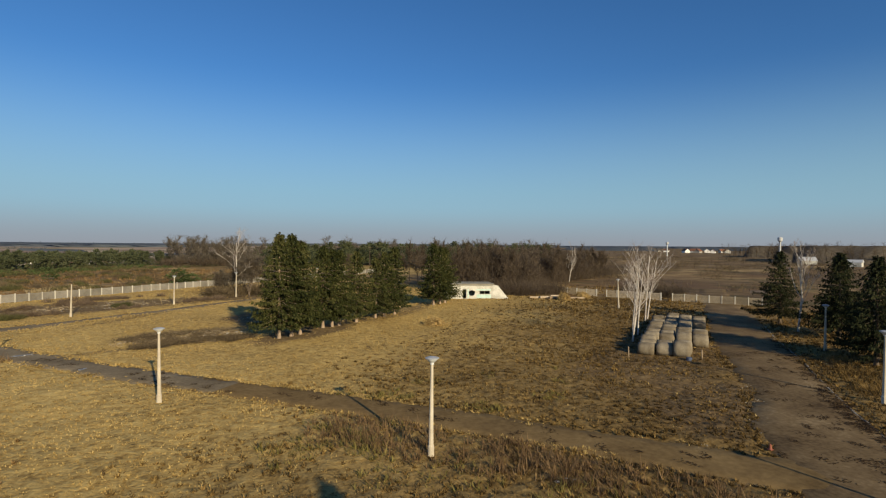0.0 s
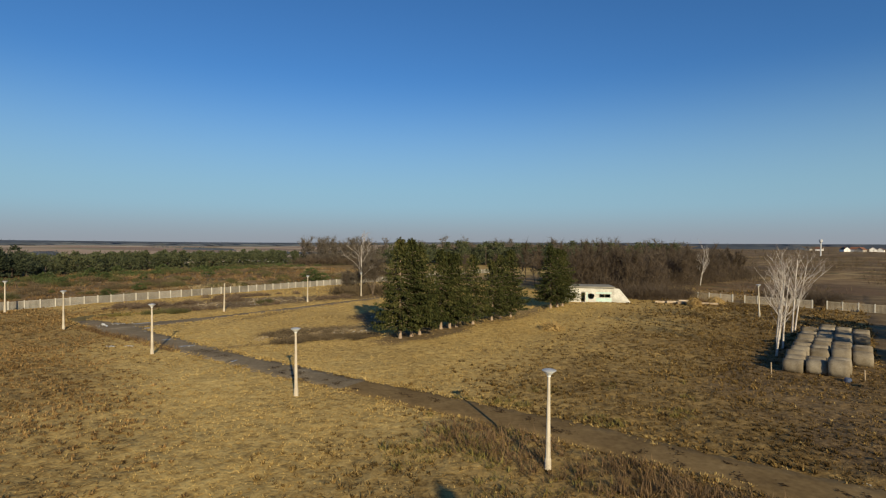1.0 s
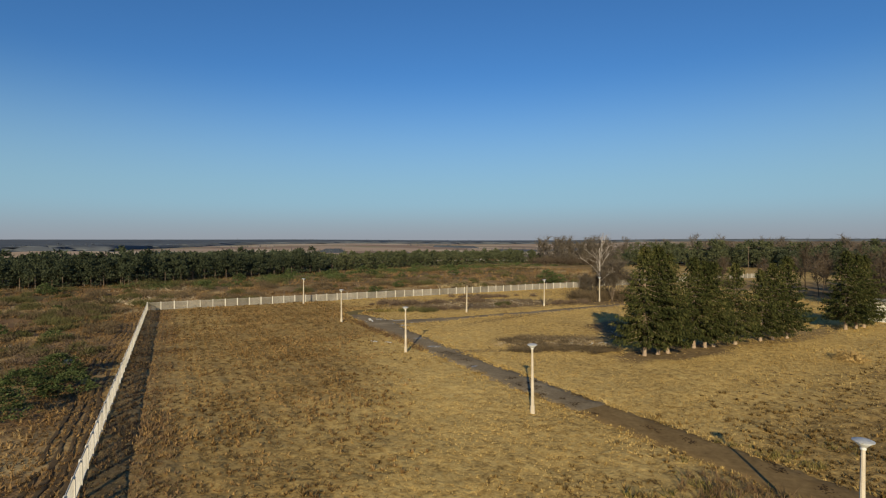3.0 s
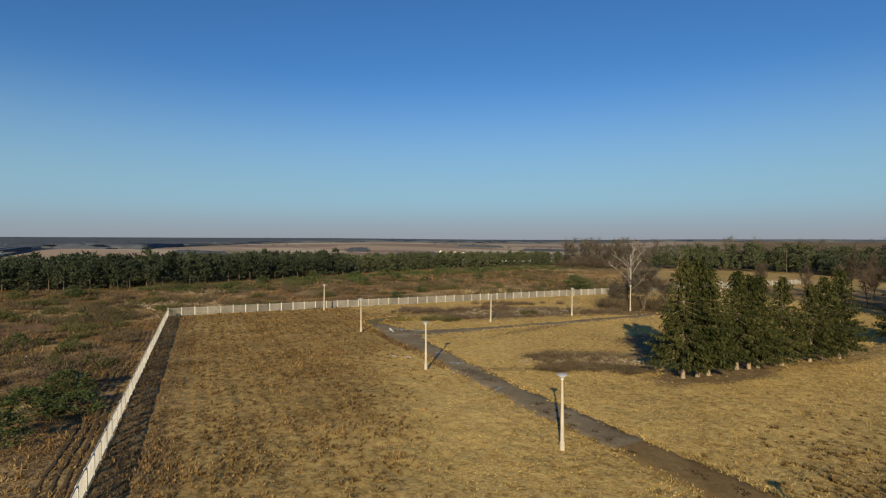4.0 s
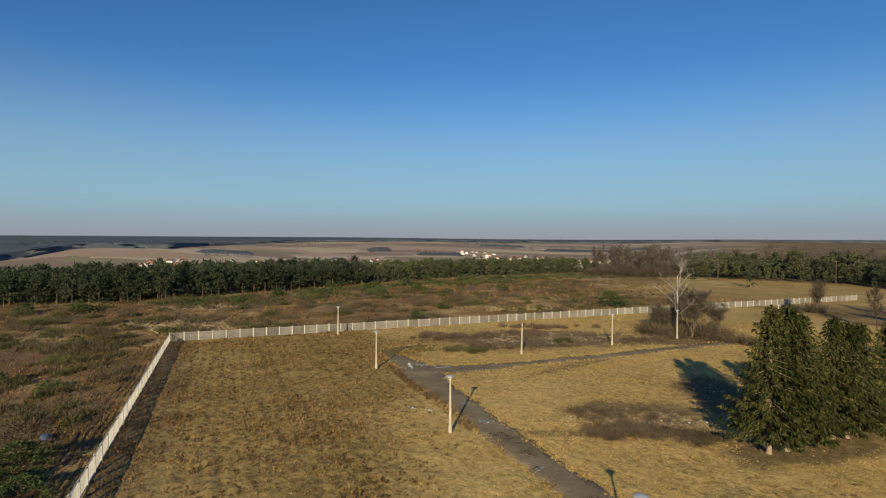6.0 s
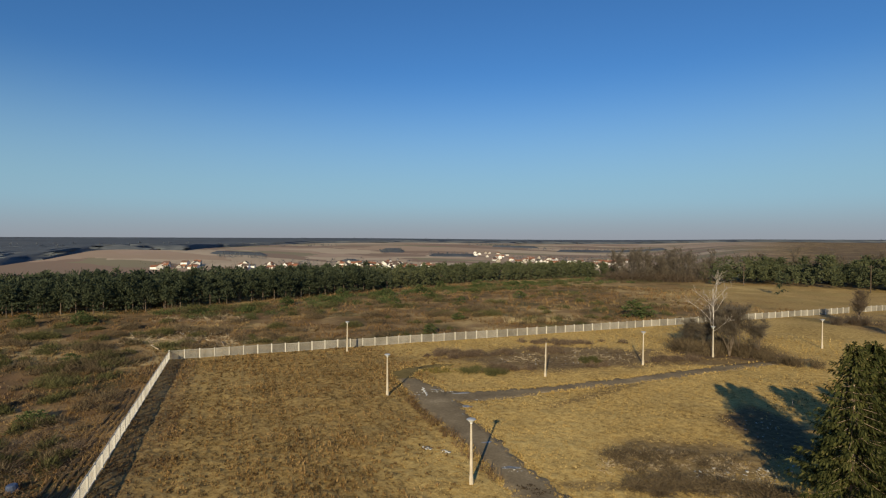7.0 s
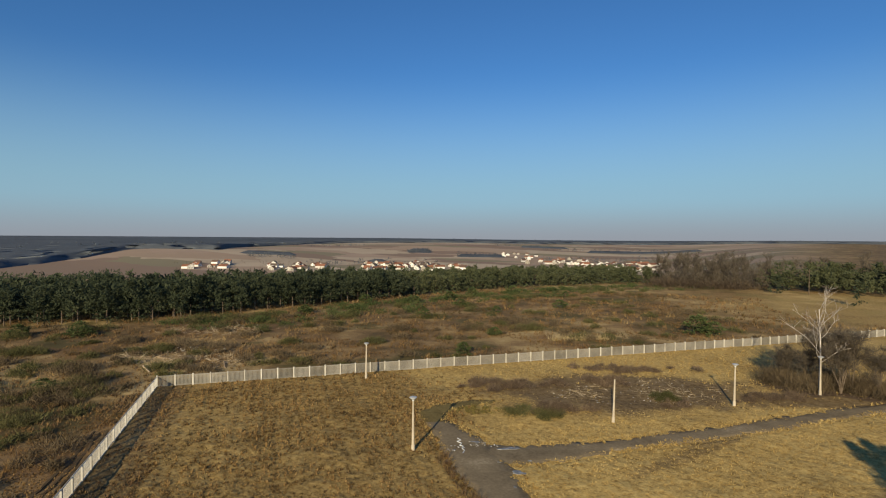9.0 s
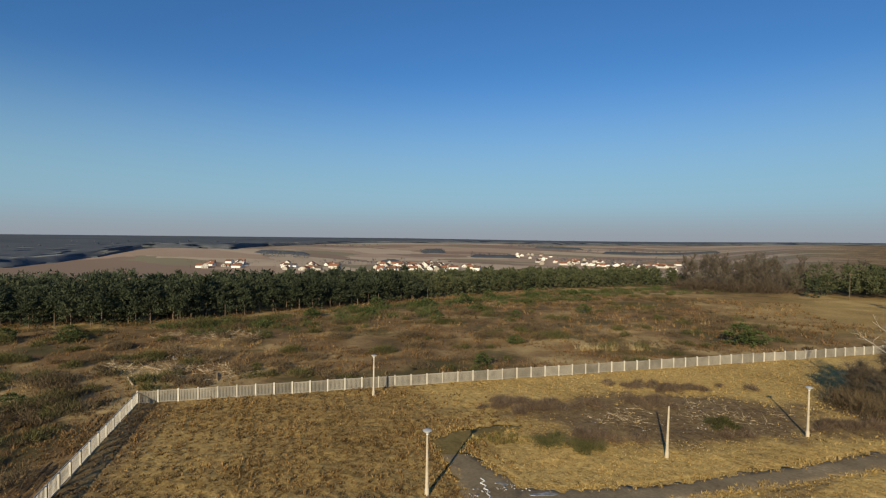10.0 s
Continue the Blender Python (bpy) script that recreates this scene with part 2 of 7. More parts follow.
M_PINE = material("pine_needles", [(0.0, (0.036, 0.047, 0.028)), (0.45, (0.07, 0.086, 0.05)), (0.8, (0.102, 0.116, 0.066)), (1.0, (0.142, 0.143, 0.085))], 0.08, 0.9, 0.8, island=0.4, two_sided=0.4)
M_YOUNG = material("young_pine_needles", [(0.0, (0.05, 0.06, 0.031)), (0.45, (0.095, 0.108, 0.055)), (0.8, (0.138, 0.147, 0.075)), (1.0, (0.185, 0.177, 0.096))], 0.08, 0.9, 0.8, island=0.4, two_sided=0.35)
M_BARK = material("grey_brown_bark", [(0.0, (0.06, 0.045, 0.032)), (0.6, (0.15, 0.115, 0.085)), (1.0, (0.24, 0.2, 0.16))], 1.5, 15, 0.95, bump=0.01, each=0.2)
M_SPRUCEBARK = material("pale_spruce_bark", [(0.0, (0.2, 0.14, 0.1)), (0.6, (0.34, 0.26, 0.19)), (1.0, (0.45, 0.37, 0.29))], 2, 20, 0.95, bump=0.01)
M_BIRCH = material("birch_bark", [(0.0, (0.12, 0.1, 0.085)), (0.3, (0.34, 0.3, 0.26)), (0.55, (0.54, 0.49, 0.44)), (1.0, (0.68, 0.64, 0.58))], 1.6, 9, 0.8, bump=0.004)
M_TWIG = material("birch_twigs", [(0.0, (0.13, 0.1, 0.08)), (0.6, (0.29, 0.235, 0.195)), (1.0, (0.43, 0.365, 0.315))], 1.0, 8, 0.9, island=0.5)
M_WOOD = material("bare_branches", [(0.0, (0.07, 0.053, 0.037)), (0.5, (0.132, 0.1, 0.07)), (1.0, (0.215, 0.167, 0.12))], 0.04, 0.7, 0.95, island=0.3, two_sided=0.42)
M_SCRUB = material("scrub_twigs", [(0.0, (0.055, 0.041, 0.026)), (0.5, (0.115, 0.087, 0.053)), (1.0, (0.2, 0.15, 0.09))], 0.15, 2, 0.95, island=0.6)
M_BALE = material("weathered_hay", [(0.0, (0.1, 0.08, 0.052)), (0.4, (0.19, 0.155, 0.108)), (0.75, (0.27, 0.23, 0.168)), (1.0, (0.36, 0.31, 0.23))], 1.2, 16, 0.95, bump=0.03, each=0.4)
M_HAY = material("yellow_hay", [(0.0, (0.19, 0.12, 0.042)), (0.5, (0.34, 0.235, 0.095)), (1.0, (0.46, 0.335, 0.155))], 1.2, 14, 0.95, bump=0.04, island=0.3)
M_WHITE = material("weathered_whitewash", [(0.0, (0.26, 0.25, 0.2)), (0.35, (0.44, 0.43, 0.38)), (0.65, (0.6, 0.59, 0.54)), (1.0, (0.74, 0.73, 0.69))], 0.5, 5, 0.9, bump=0.006)
M_TEAL = material("faded_turquoise_paint", [(0.0, (0.34, 0.5, 0.46)), (0.6, (0.5, 0.65, 0.6)), (1.0, (0.66, 0.74, 0.69))], 1.2, 9, 0.8)
M_DARK = material("dark_interior_plaster", [(0.0, (0.03, 0.03, 0.028)), (1.0, (0.09, 0.085, 0.08))], 1.0, 9, 0.95)
M_SLAB = material("stained_roof_concrete", [(0.0, (0.16, 0.15, 0.12)), (0.6, (0.3, 0.28, 0.23)), (1.0, (0.42, 0.4, 0.34))], 0.6, 7, 0.95, bump=0.01)
M_HOUSE = material("house_plaster", [(0.0, (0.3, 0.27, 0.23)), (0.3, (0.52, 0.5, 0.46)), (0.6, (0.74, 0.73, 0.7)), (1.0, (0.85, 0.84, 0.82))], 0.02, 0.5, 0.9, each=0.9)
M_ROOF = material("house_roof", [(0.0, (0.085, 0.078, 0.075)), (0.35, (0.13, 0.095, 0.078)), (0.6, (0.17, 0.085, 0.058)), (1.0, (0.26, 0.12, 0.075))], 0.02, 0.8, 0.85, each=1.3)
M_METALROOF = material("pale_sheet_roof", [(0.0, (0.38, 0.39, 0.4)), (1.0, (0.56, 0.57, 0.58))], 0.1, 2, 0.5)
M_WINDOW = material("dark_glass", [(0.0, (0.02, 0.025, 0.03)), (1.0, (0.05, 0.055, 0.06))], 1, 3, 0.15)
M_LOG = material("cut_wood", [(0.0, (0.22, 0.16, 0.1)), (0.5, (0.4, 0.31, 0.21)), (1.0, (0.58, 0.48, 0.36))], 1, 9, 0.9, each=0.8)
M_STONE = material("white_rubble", [(0.0, (0.2, 0.185, 0.16)), (0.5, (0.36, 0.345, 0.31)), (1.0, (0.6, 0.585, 0.55))], 1, 9, 0.9, island=0.7)
M_BLUE = material("blue_plastic", [(0.0, (0.03, 0.045, 0.09)), (1.0, (0.08, 0.11, 0.19))], 2, 9, 0.5)
# Distant woods: air haze is put into the colour as blue-grey.
M_HAZEDWOOD = material("distant_wood_hazed", [(0.0, (0.055, 0.064, 0.077)), (0.5, (0.088, 0.1, 0.115)), (1.0, (0.125, 0.135, 0.145))], 0.004, 0.05, 0.95, island=0.4)
M_JUNIPER = material("juniper_green", [(0.0, (0.03, 0.045, 0.016)), (0.5, (0.075, 0.1, 0.036)), (1.0, (0.14, 0.16, 0.065))], 0.2, 2, 0.85, island=0.6, two_sided=0.2)
M_BLEACHED = material("bleached_branches", [(0.0, (0.22, 0.17, 0.11)), (0.5, (0.4, 0.32, 0.21)), (1.0, (0.58, 0.48, 0.34))], 0.5, 6, 0.9, island=0.6)
M_OLIVE = material("olive_scrub", [(0.0, (0.04, 0.041, 0.016)), (0.5, (0.085, 0.083, 0.034)), (1.0, (0.155, 0.142, 0.062))], 0.1, 2, 0.95, island=0.5)
M_HAZE = material("fine_bare_twigs", [(0.0, (0.078, 0.064, 0.048)), (0.5, (0.15, 0.125, 0.094)), (1.0, (0.255, 0.215, 0.166))], 0.5, 3, 0.95, island=0.4, two_sided=0.35)
M_REED = material("pale_reeds", [(0.0, (0.3, 0.22, 0.1)), (0.5, (0.46, 0.36, 0.19)), (1.0, (0.58, 0.48, 0.29))], 0.3, 3, 0.9, island=0.5, two_sided=0.2)


# ---- terrain ----
HUB = np.array((-20.0, 60.0))
CORNER, FENCE_END = np.array((-86.7, 60.9)), np.array((3.2, 177.0))
FAR_DIR = (FENCE_END - CORNER) / np.linalg.norm(FENCE_END - CORNER)
LEFT_DIR = np.array((54.3, -40.6)) / math.hypot(54.3, 40.6)
ROAD_MID = np.array([(5, -14), (14, 0), (19, 9), (23.5, 17.5), (27.7, 25), (32.9, 31.4), (38.1, 39.3), (44.8, 49), (51.5, 58), (59.2, 68), (67, 79), (76, 91), (92, 112)], float)
ROAD_HALF = np.array([4.0, 4.0, 4.0, 3.8, 3.1, 2.7, 3.1, 3.3, 3.3, 3.4, 3.0, 2.8, 2.6])
PATH_MID = np.array([(24, 17.5), (19, 21.3), (15, 24.4), (6.2, 31.2), (-7.1, 40.1), (-12.8, 43.8), (-20.3, 49.1), (-26.3, 53.7), (-33.1, 59.1), (-37.2, 62.0), (-40.8, 65.0), (-45.3, 68.7), (-49.2, 71.0), (-52.0, 72.6)], float)
PATH_HALF = np.array([2.2, 2.0, 1.8, 1.75, 1.65, 1.6, 1.6, 1.6, 1.65, 2.0, 2.5, 2.2, 1.5, 1.0])
BRANCH_MID = np.array([(-42.5, 67.4), (-38.7, 70.0), (-35.9, 73.2), (-33.5, 76.2), (-30.3, 80.4), (-26.8, 84.7), (-21.4, 92.2), (-15.3, 101.1), (-10.2, 107.5), (-5, 114)], float)
TAIL_MID = np.array([(-50.5, 71.4), (-52.3, 73.6), (-52.4, 76.0), (-50.9, 78.9), (-48.9, 81.4)], float)
TAIL_HALF = np.array([1.2, 1.7, 1.3, 0.8, 0.4])
BRANCH_HALF = np.array([2.3, 2.0, 1.5, 1.2, 1.2, 1.25, 1.25, 1.2, 1.0, 0.5])


def line_far(p, mid, half):
    """Distance beyond the edge of a strip (negative inside)."""
    best = np.full(len(p), 1e9)
    for a, b, ha, hb in zip(mid[:-1], mid[1:], half[:-1], half[1:]):
        d = b - a
        s = np.clip(((p - a) @ d) / (d @ d), 0, 1)
        q = np.linalg.norm(p - a - s[:, None] * d, axis=1) - (ha + (hb - ha) * s)
        best = np.minimum(best, q)
    return best


def off_paths(p):
    return np.minimum(np.minimum(line_far(p, ROAD_MID, ROAD_HALF), line_far(p, PATH_MID, PATH_HALF)), np.minimum(line_far(p, BRANCH_MID, BRANCH_HALF), line_far(p, TAIL_MID, TAIL_HALF)))


def wob(x, y, scale, seed=0.0):
    """Smooth waves in place of noise, between about -1 and 1."""
    x, y = x / scale, y / scale
    return (np.sin(1.3 * x + 2.1 * y + seed) + np.sin(-1.9 * x + 0.8 * y + 1.7 * seed + 1) + np.sin(0.6 * x - 1.5 * y + 2.3 * seed + 2) + np.sin(2.7 * x + 1.1 * y + seed * 0.7 + 4) * 0.6) / 3.2


def land(x, y):
    """Height of the ground."""
    x, y = np.asarray(x, float), np.asarray(y, float)
    dx, dy = x - HUB[0], y - HUB[1]
    r, az = np.hypot(dx, dy), np.degrees(np.arctan2(-dx, dy))
    valley = smooth(1, 15, az) * (1 - smooth(115, 150, az))
    z = -40 * valley * smooth(215, 800, r)
    z = z + valley * (34 + 12 * smooth(20, 45, az) + 3 * smooth(45, 75, az)) * smooth(1150, 4300, r)
    hill = np.exp(-((az - 62) / 11) ** 2) * np.exp(-((r - 1750) / 480) ** 2) * 22 + np.exp(-((az - 36) / 12) ** 2) * np.exp(-((r - 2300) / 500) ** 2) * 14
    z = z + hill + (1 - valley) * wob(x, y, 260, 3) * 1.2 * smooth(250, 700, r)
    near = 1 - smooth(150, 230, r)
    rough = smooth(0.3, 2.5, off_paths(np.stack([x.ravel(), y.ravel()], 1)).reshape(x.shape)) * near
    z = z + rough * (0.05 * wob(x, y, 1.1, 1) + 0.07 * wob(x, y, 4.0, 5))
    return z


def axis(lo, hi, step, far):
    mid = np.arange(lo, hi + 0.01, step)
    out, d, p = [], step, 0.0
    while p < far:
        d *= 1.13
        p += d
        out.append(p)
    out = np.array(out)
    return np.concatenate([lo - out[::-1], mid, hi + out])


gx, gy = axis(-150, 100, 1.0, 4600), axis(-15, 170, 1.0, 4700)
X, Y = np.meshgrid(gx, gy)
Z = land(X, Y)
nx, ny = len(gx), len(gy)
idx = np.arange(nx * ny).reshape(ny, nx)
quads = np.stack([idx[:-1, :-1], idx[:-1, 1:], idx[1:, 1:], idx[1:, :-1]], -1).reshape(-1, 4)
ground_mesh = mesh_of("ground", np.stack([X, Y, Z], -1), quads)
EAST = np.array((44.0, 110.0))


def ground_kinds(P2):
    """Shares of moor, bare soil, far fields and worn or russet turf at each place."""
    beyond_far = (P2 - CORNER) @ np.array((-FAR_DIR[1], FAR_DIR[0]))
    beyond_left = (P2 - CORNER) @ np.array((-LEFT_DIR[1], LEFT_DIR[0])) * -1
    outside = np.maximum(beyond_far, beyond_left)
    R = np.hypot(P2[:, 0] - HUB[0], P2[:, 1] - HUB[1])
    beyond_east = (P2 - EAST) @ np.array((0.724, 0.69))
    AZ = np.degrees(np.arctan2(-(P2[:, 0] - HUB[0]), P2[:, 1] - HUB[1]))
    plain = (1 - smooth(-8, 2, AZ)) * smooth(80, 130, R)
    moor = np.maximum(smooth(-1.0, 1.5, outside) * (1 - smooth(240, 420, R)), np.maximum(smooth(-1.0, 1.5, beyond_east), plain))
    tan_field = 1.3 * np.exp(-((P2[:, 0] - 6) / 44) ** 2 - ((P2[:, 1] - 218) / 46) ** 2)
    moor = moor * (1 - 0.62 * np.clip(1.4 * tan_field, 0, 1))

    def blob(cx, cy, rx, ry, turn=0.0, soft=0.5):
        c, s_ = math.cos(radians(turn)), math.sin(radians(turn))
        u = (P2[:, 0] - cx) * c + (P2[:, 1] - cy) * s_
        v = -(P2[:, 0] - cx) * s_ + (P2[:, 1] - cy) * c
        q = np.hypot(u / rx, v / ry) + 0.22 * wob(P2[:, 0], P2[:, 1], 2.2, cx)
        return 1 - smooth(1 - soft * 0.5, 1 + soft * 0.5, q)

    # bare, brown soil: under the scrub, under the spruces, the clearing by the spruces; a browner strip along the
    # fence
    # blob at (-10, 75.5): soil laid along the spruces' shadow, which it darkens too
    soil = np.maximum.reduce([0.8 * blob(-38, 94, 17, 8, 38), 0.75 * blob(-16, 105, 9, 2.6, 35), blob(-16, 112, 9, 6, 30), 0.6 * blob(-15, 64.5, 7.5, 4.2, 30), blob(-2, 64, 3.2, 9, -38) * 0.8, blob(-10, 75.5, 7.5, 3.6, 105) * 0.85, blob(9, 79, 3, 12, -38) * 0.6,
                              blob(-26, 82, 12, 1.0, 70) * 0.5, blob(-17, 57.5, 9, 0.9, 31) * 0.5, blob(30, 44, 14, 6, 48) * 0.5, blob(26, 30, 7, 5, 40) * 0.55])
    strip = (P2 - CORNER) @ np.array((-LEFT_DIR[1], LEFT_DIR[0]))
    soil = np.maximum(soil, 0.5 * smooth(-0.2, 0.6, strip) * (1 - smooth(0.8, 6.5, strip + 1.2 * wob(P2[:, 0], P2[:, 1], 2, 8))) * (beyond_far < 0))
    rut = -strip + 0.25 * wob(P2[:, 0], P2[:, 1], 6, 2)
    ruts = np.exp(-((rut - 3.2) / 0.5) ** 2) + np.exp(-((rut - 5.0) / 0.5) ** 2) + 0.8 * np.exp(-((rut - 7.4) / 0.5) ** 2)
    soil = np.clip(np.maximum(soil, 0.12 * ruts * (beyond_far < 12)), 0, 1)
    soil = np.maximum(soil, 0.8 * plain * (1 - np.clip(1.5 * tan_field, 0, 1)) * (0.5 + 0.5 * wob(P2[:, 0], P2[:, 1], 23, 2)))
    far_field = smooth(230, 420, R) * smooth(-4, 6, AZ)
    reach_in = (P2 - CORNER) @ LEFT_DIR
    russet = 0.85 * (1 - smooth(15, 27, -beyond_left - 14 * (1 - smooth(20, 60, reach_in)) + 12 * smooth(55, 85, reach_in) + 4 * wob(P2[:, 0], P2[:, 1], 6, 4))) * (outside < 0)
    worn = smooth(-9, 13, (P2 - np.array((4.0, 38.0))) @ np.array((0.8, -0.5)) + 4 * wob(P2[:, 0], P2[:, 1], 9, 3)) * (1 - smooth(90, 130, R)) * (outside < 0)
    return np.stack([moor, soil, far_field, np.maximum(worn, russet * 0.7)], 1).astype(np.float32)


def put_kinds(mesh, places):
    kinds = mesh.color_attributes.new("kinds", "FLOAT_COLOR", "POINT")
    kinds.data.foreach_set("color", ground_kinds(places).ravel())


put_kinds(ground_mesh, np.stack([X.ravel(), Y.ravel()], 1))


def ground_material():
    m = bpy.data.materials.new("meadow_ground")
    m.use_nodes = True
    nt = m.node_tree
    p = nt.nodes["Principled BSDF"]
    geo = nt.nodes.new("ShaderNodeNewGeometry")
    pos = geo.outputs["Position"]
    att = nt.nodes.new("ShaderNodeAttribute")
    att.attribute_name = "kinds"
    sep = nt.nodes.new("ShaderNodeSeparateColor")
    nt.links.new(att.outputs["Color"], sep.inputs[0])
    big, mid, fine = noise_node(nt, 0.06, 5, 0.6, pos), noise_node(nt, 1.5, 3, 0.6, pos), noise_node(nt, 4.5, 3, 0.6, pos)
    # The bump shares these noises, so shade in its hollows is put into colour.
    v = maths(nt, "ADD", maths(nt, "MULTIPLY", big.outputs[0], 0.26), maths(nt, "ADD", maths(nt, "MULTIPLY", mid.outputs[0], 0.42), maths(nt, "MULTIPLY", fine.outputs[0], 0.32)))
    v = maths(nt, "ADD", maths(nt, "MULTIPLY", maths(nt, "SUBTRACT", v, 0.5), 3.2), 0.5)
    meadow = ramp_node(nt, [(0.0, (0.15, 0.095, 0.029)), (0.25, (0.32, 0.21, 0.069)), (0.5, (0.482, 0.333, 0.117)), (0.75, (0.57, 0.408, 0.15)), (1.0, (0.63, 0.467, 0.184))])
    heath = ramp_node(nt, [(0.0, (0.048, 0.038, 0.018)), (0.2, (0.1, 0.073, 0.034)), (0.4, (0.205, 0.13, 0.06)), (0.58, (0.3, 0.2, 0.09)), (0.8, (0.44, 0.315, 0.142)), (1.0, (0.54, 0.4, 0.19))])
    earth = ramp_node(nt, [(0.0, (0.05, 0.034, 0.022)), (0.5, (0.11, 0.075, 0.048)), (1.0, (0.2, 0.145, 0.1))])
    for r in (meadow, earth):
        nt.links.new(v, r.inputs[0])
    broad = noise_node(nt, 0.028, 3, 0.55, pos)
    drift = noise_node(nt, 0.13, 4, 0.6, pos)
    hv = maths(nt, "ADD", maths(nt, "MULTIPLY", broad.outputs[0], 0.42), maths(nt, "ADD", maths(nt, "MULTIPLY", drift.outputs[0], 0.38), maths(nt, "MULTIPLY", fine.outputs[0], 0.2)))
    nt.links.new(maths(nt, "ADD", maths(nt, "MULTIPLY", maths(nt, "SUBTRACT", hv, 0.5), 4.0), 0.5), heath.inputs[0])
    patch_a, patch_b = noise_node(nt, 0.035, 3, 0.6, pos), noise_node(nt, 0.06, 4, 0.62, pos)
    stretch = nt.nodes.new("ShaderNodeVectorMath")
    stretch.operation = "ADD"
    stretch.inputs[1].default_value = (311.0, 127.0, 0)
    nt.links.new(pos, stretch.inputs[0])
    nt.links.new(stretch.outputs[0], patch_b.inputs["Vector"])

    def over(value, lo, hi):
        mr = nt.nodes.new("ShaderNodeMapRange")
        mr.interpolation_type = "SMOOTHSTEP"
        mr.inputs["From Min"].default_value, mr.inputs["From Max"].default_value = lo, hi
        nt.links.new(value, mr.inputs["Value"])
        return mr.outputs[0]

    heath_col = mixed(nt, maths(nt, "MULTIPLY", over(patch_a.outputs[0], 0.5, 0.62), 0.75), heath.outputs[0], mixed(nt, fine.outputs[0], (0.12, 0.064, 0.03), (0.27, 0.162, 0.076)))
    heath_col = mixed(nt, maths(nt, "MULTIPLY", over(patch_b.outputs[0], 0.52, 0.62), 0.8), heath_col, mixed(nt, fine.outputs[0], (0.05, 0.046, 0.018), (0.13, 0.112, 0.046)))
    # fields of the distance: long, warped cells
    mapping = nt.nodes.new("ShaderNodeMapping")
    mapping.inputs["Scale"].default_value, mapping.inputs["Rotation"].default_value = (0.0036, 0.0075, 0), (0, 0, 0.7)
    nt.links.new(pos, mapping.inputs["Vector"])
    warp = noise_node(nt, 1.4, 2, 0.5, mapping.outputs[0])
    shift = nt.nodes.new("ShaderNodeVectorMath")
    shift.operation = "ADD"
    nt.links.new(mapping.outputs[0], shift.inputs[0])
    nt.links.new(warp.outputs[1], shift.inputs[1])
    cells = nt.nodes.new("ShaderNodeTexVoronoi")
    cells.inputs["Scale"].default_value = 1.0
    nt.links.new(shift.outputs[0], cells.inputs["Vector"])
    sepc = nt.nodes.new("ShaderNodeSeparateColor")
    nt.links.new(cells.outputs["Color"], sepc.inputs[0])
    acres = ramp_node(nt, [(0.0, (0.28, 0.19, 0.135)), (0.2, (0.44, 0.315, 0.22)), (0.4, (0.56, 0.44, 0.31)), (0.6, (0.27, 0.235, 0.14)), (0.8, (0.46, 0.33, 0.24)), (1.0, (0.6, 0.49, 0.36))])
    acres.color_ramp.interpolation = "CONSTANT"
    nt.links.new(sepc.outputs[0], acres.inputs[0])
    stain = noise_node(nt, 0.008, 5, 0.6, pos)
    acre = mixed(nt, maths(nt, "MULTIPLY", stain.outputs[0], 0.6), acres.outputs[0], (0.22, 0.175, 0.125))
    dull = ramp_node(nt, [(0.0, (0.06, 0.037, 0.014)), (0.35, (0.135, 0.085, 0.032)), (0.65, (0.23, 0.148, 0.056)), (1.0, (0.36, 0.24, 0.095))])
    nt.links.new(v, dull.inputs[0])
    col = mixed(nt, maths(nt, "MULTIPLY", att.outputs["Alpha"], 0.85), meadow.outputs[0], dull.outputs[0])
    col = mixed(nt, sep.outputs[0], col, heath_col)
    col = mixed(nt, sep.outputs[1], col, earth.outputs[0])
    col = mixed(nt, sep.outputs[2], col, acre)
    nt.links.new(col, p.inputs["Base Color"])
    p.inputs["Roughness"].default_value = 0.95
    p.inputs["Specular IOR Level"].default_value = 0.1
    b = nt.nodes.new("ShaderNodeBump")
    b.inputs["Strength"].default_value, b.inputs["Distance"].default_value = 0.7, 0.08
    nt.links.new(mid.outputs[0], b.inputs["Height"])
    b2 = nt.nodes.new("ShaderNodeBump")
    b2.inputs["Strength"].default_value, b2.inputs["Distance"].default_value = 0.9, 0.07
    nt.links.new(fine.outputs[0], b2.inputs["Height"])
    nt.links.new(b.outputs[0], b2.inputs["Normal"])
    nt.links.new(b2.outputs[0], p.inputs["Normal"])
    return m


M_GROUND = ground_material()
ground_mesh.materials.append(M_GROUND)
ground_mesh.polygons.foreach_set("use_smooth", np.ones(len(quads), bool))
ground = tagged(new("ground", ground_mesh), "dry straw-coloured winter meadow running into brown moor and fields", "ground", kind="structure")


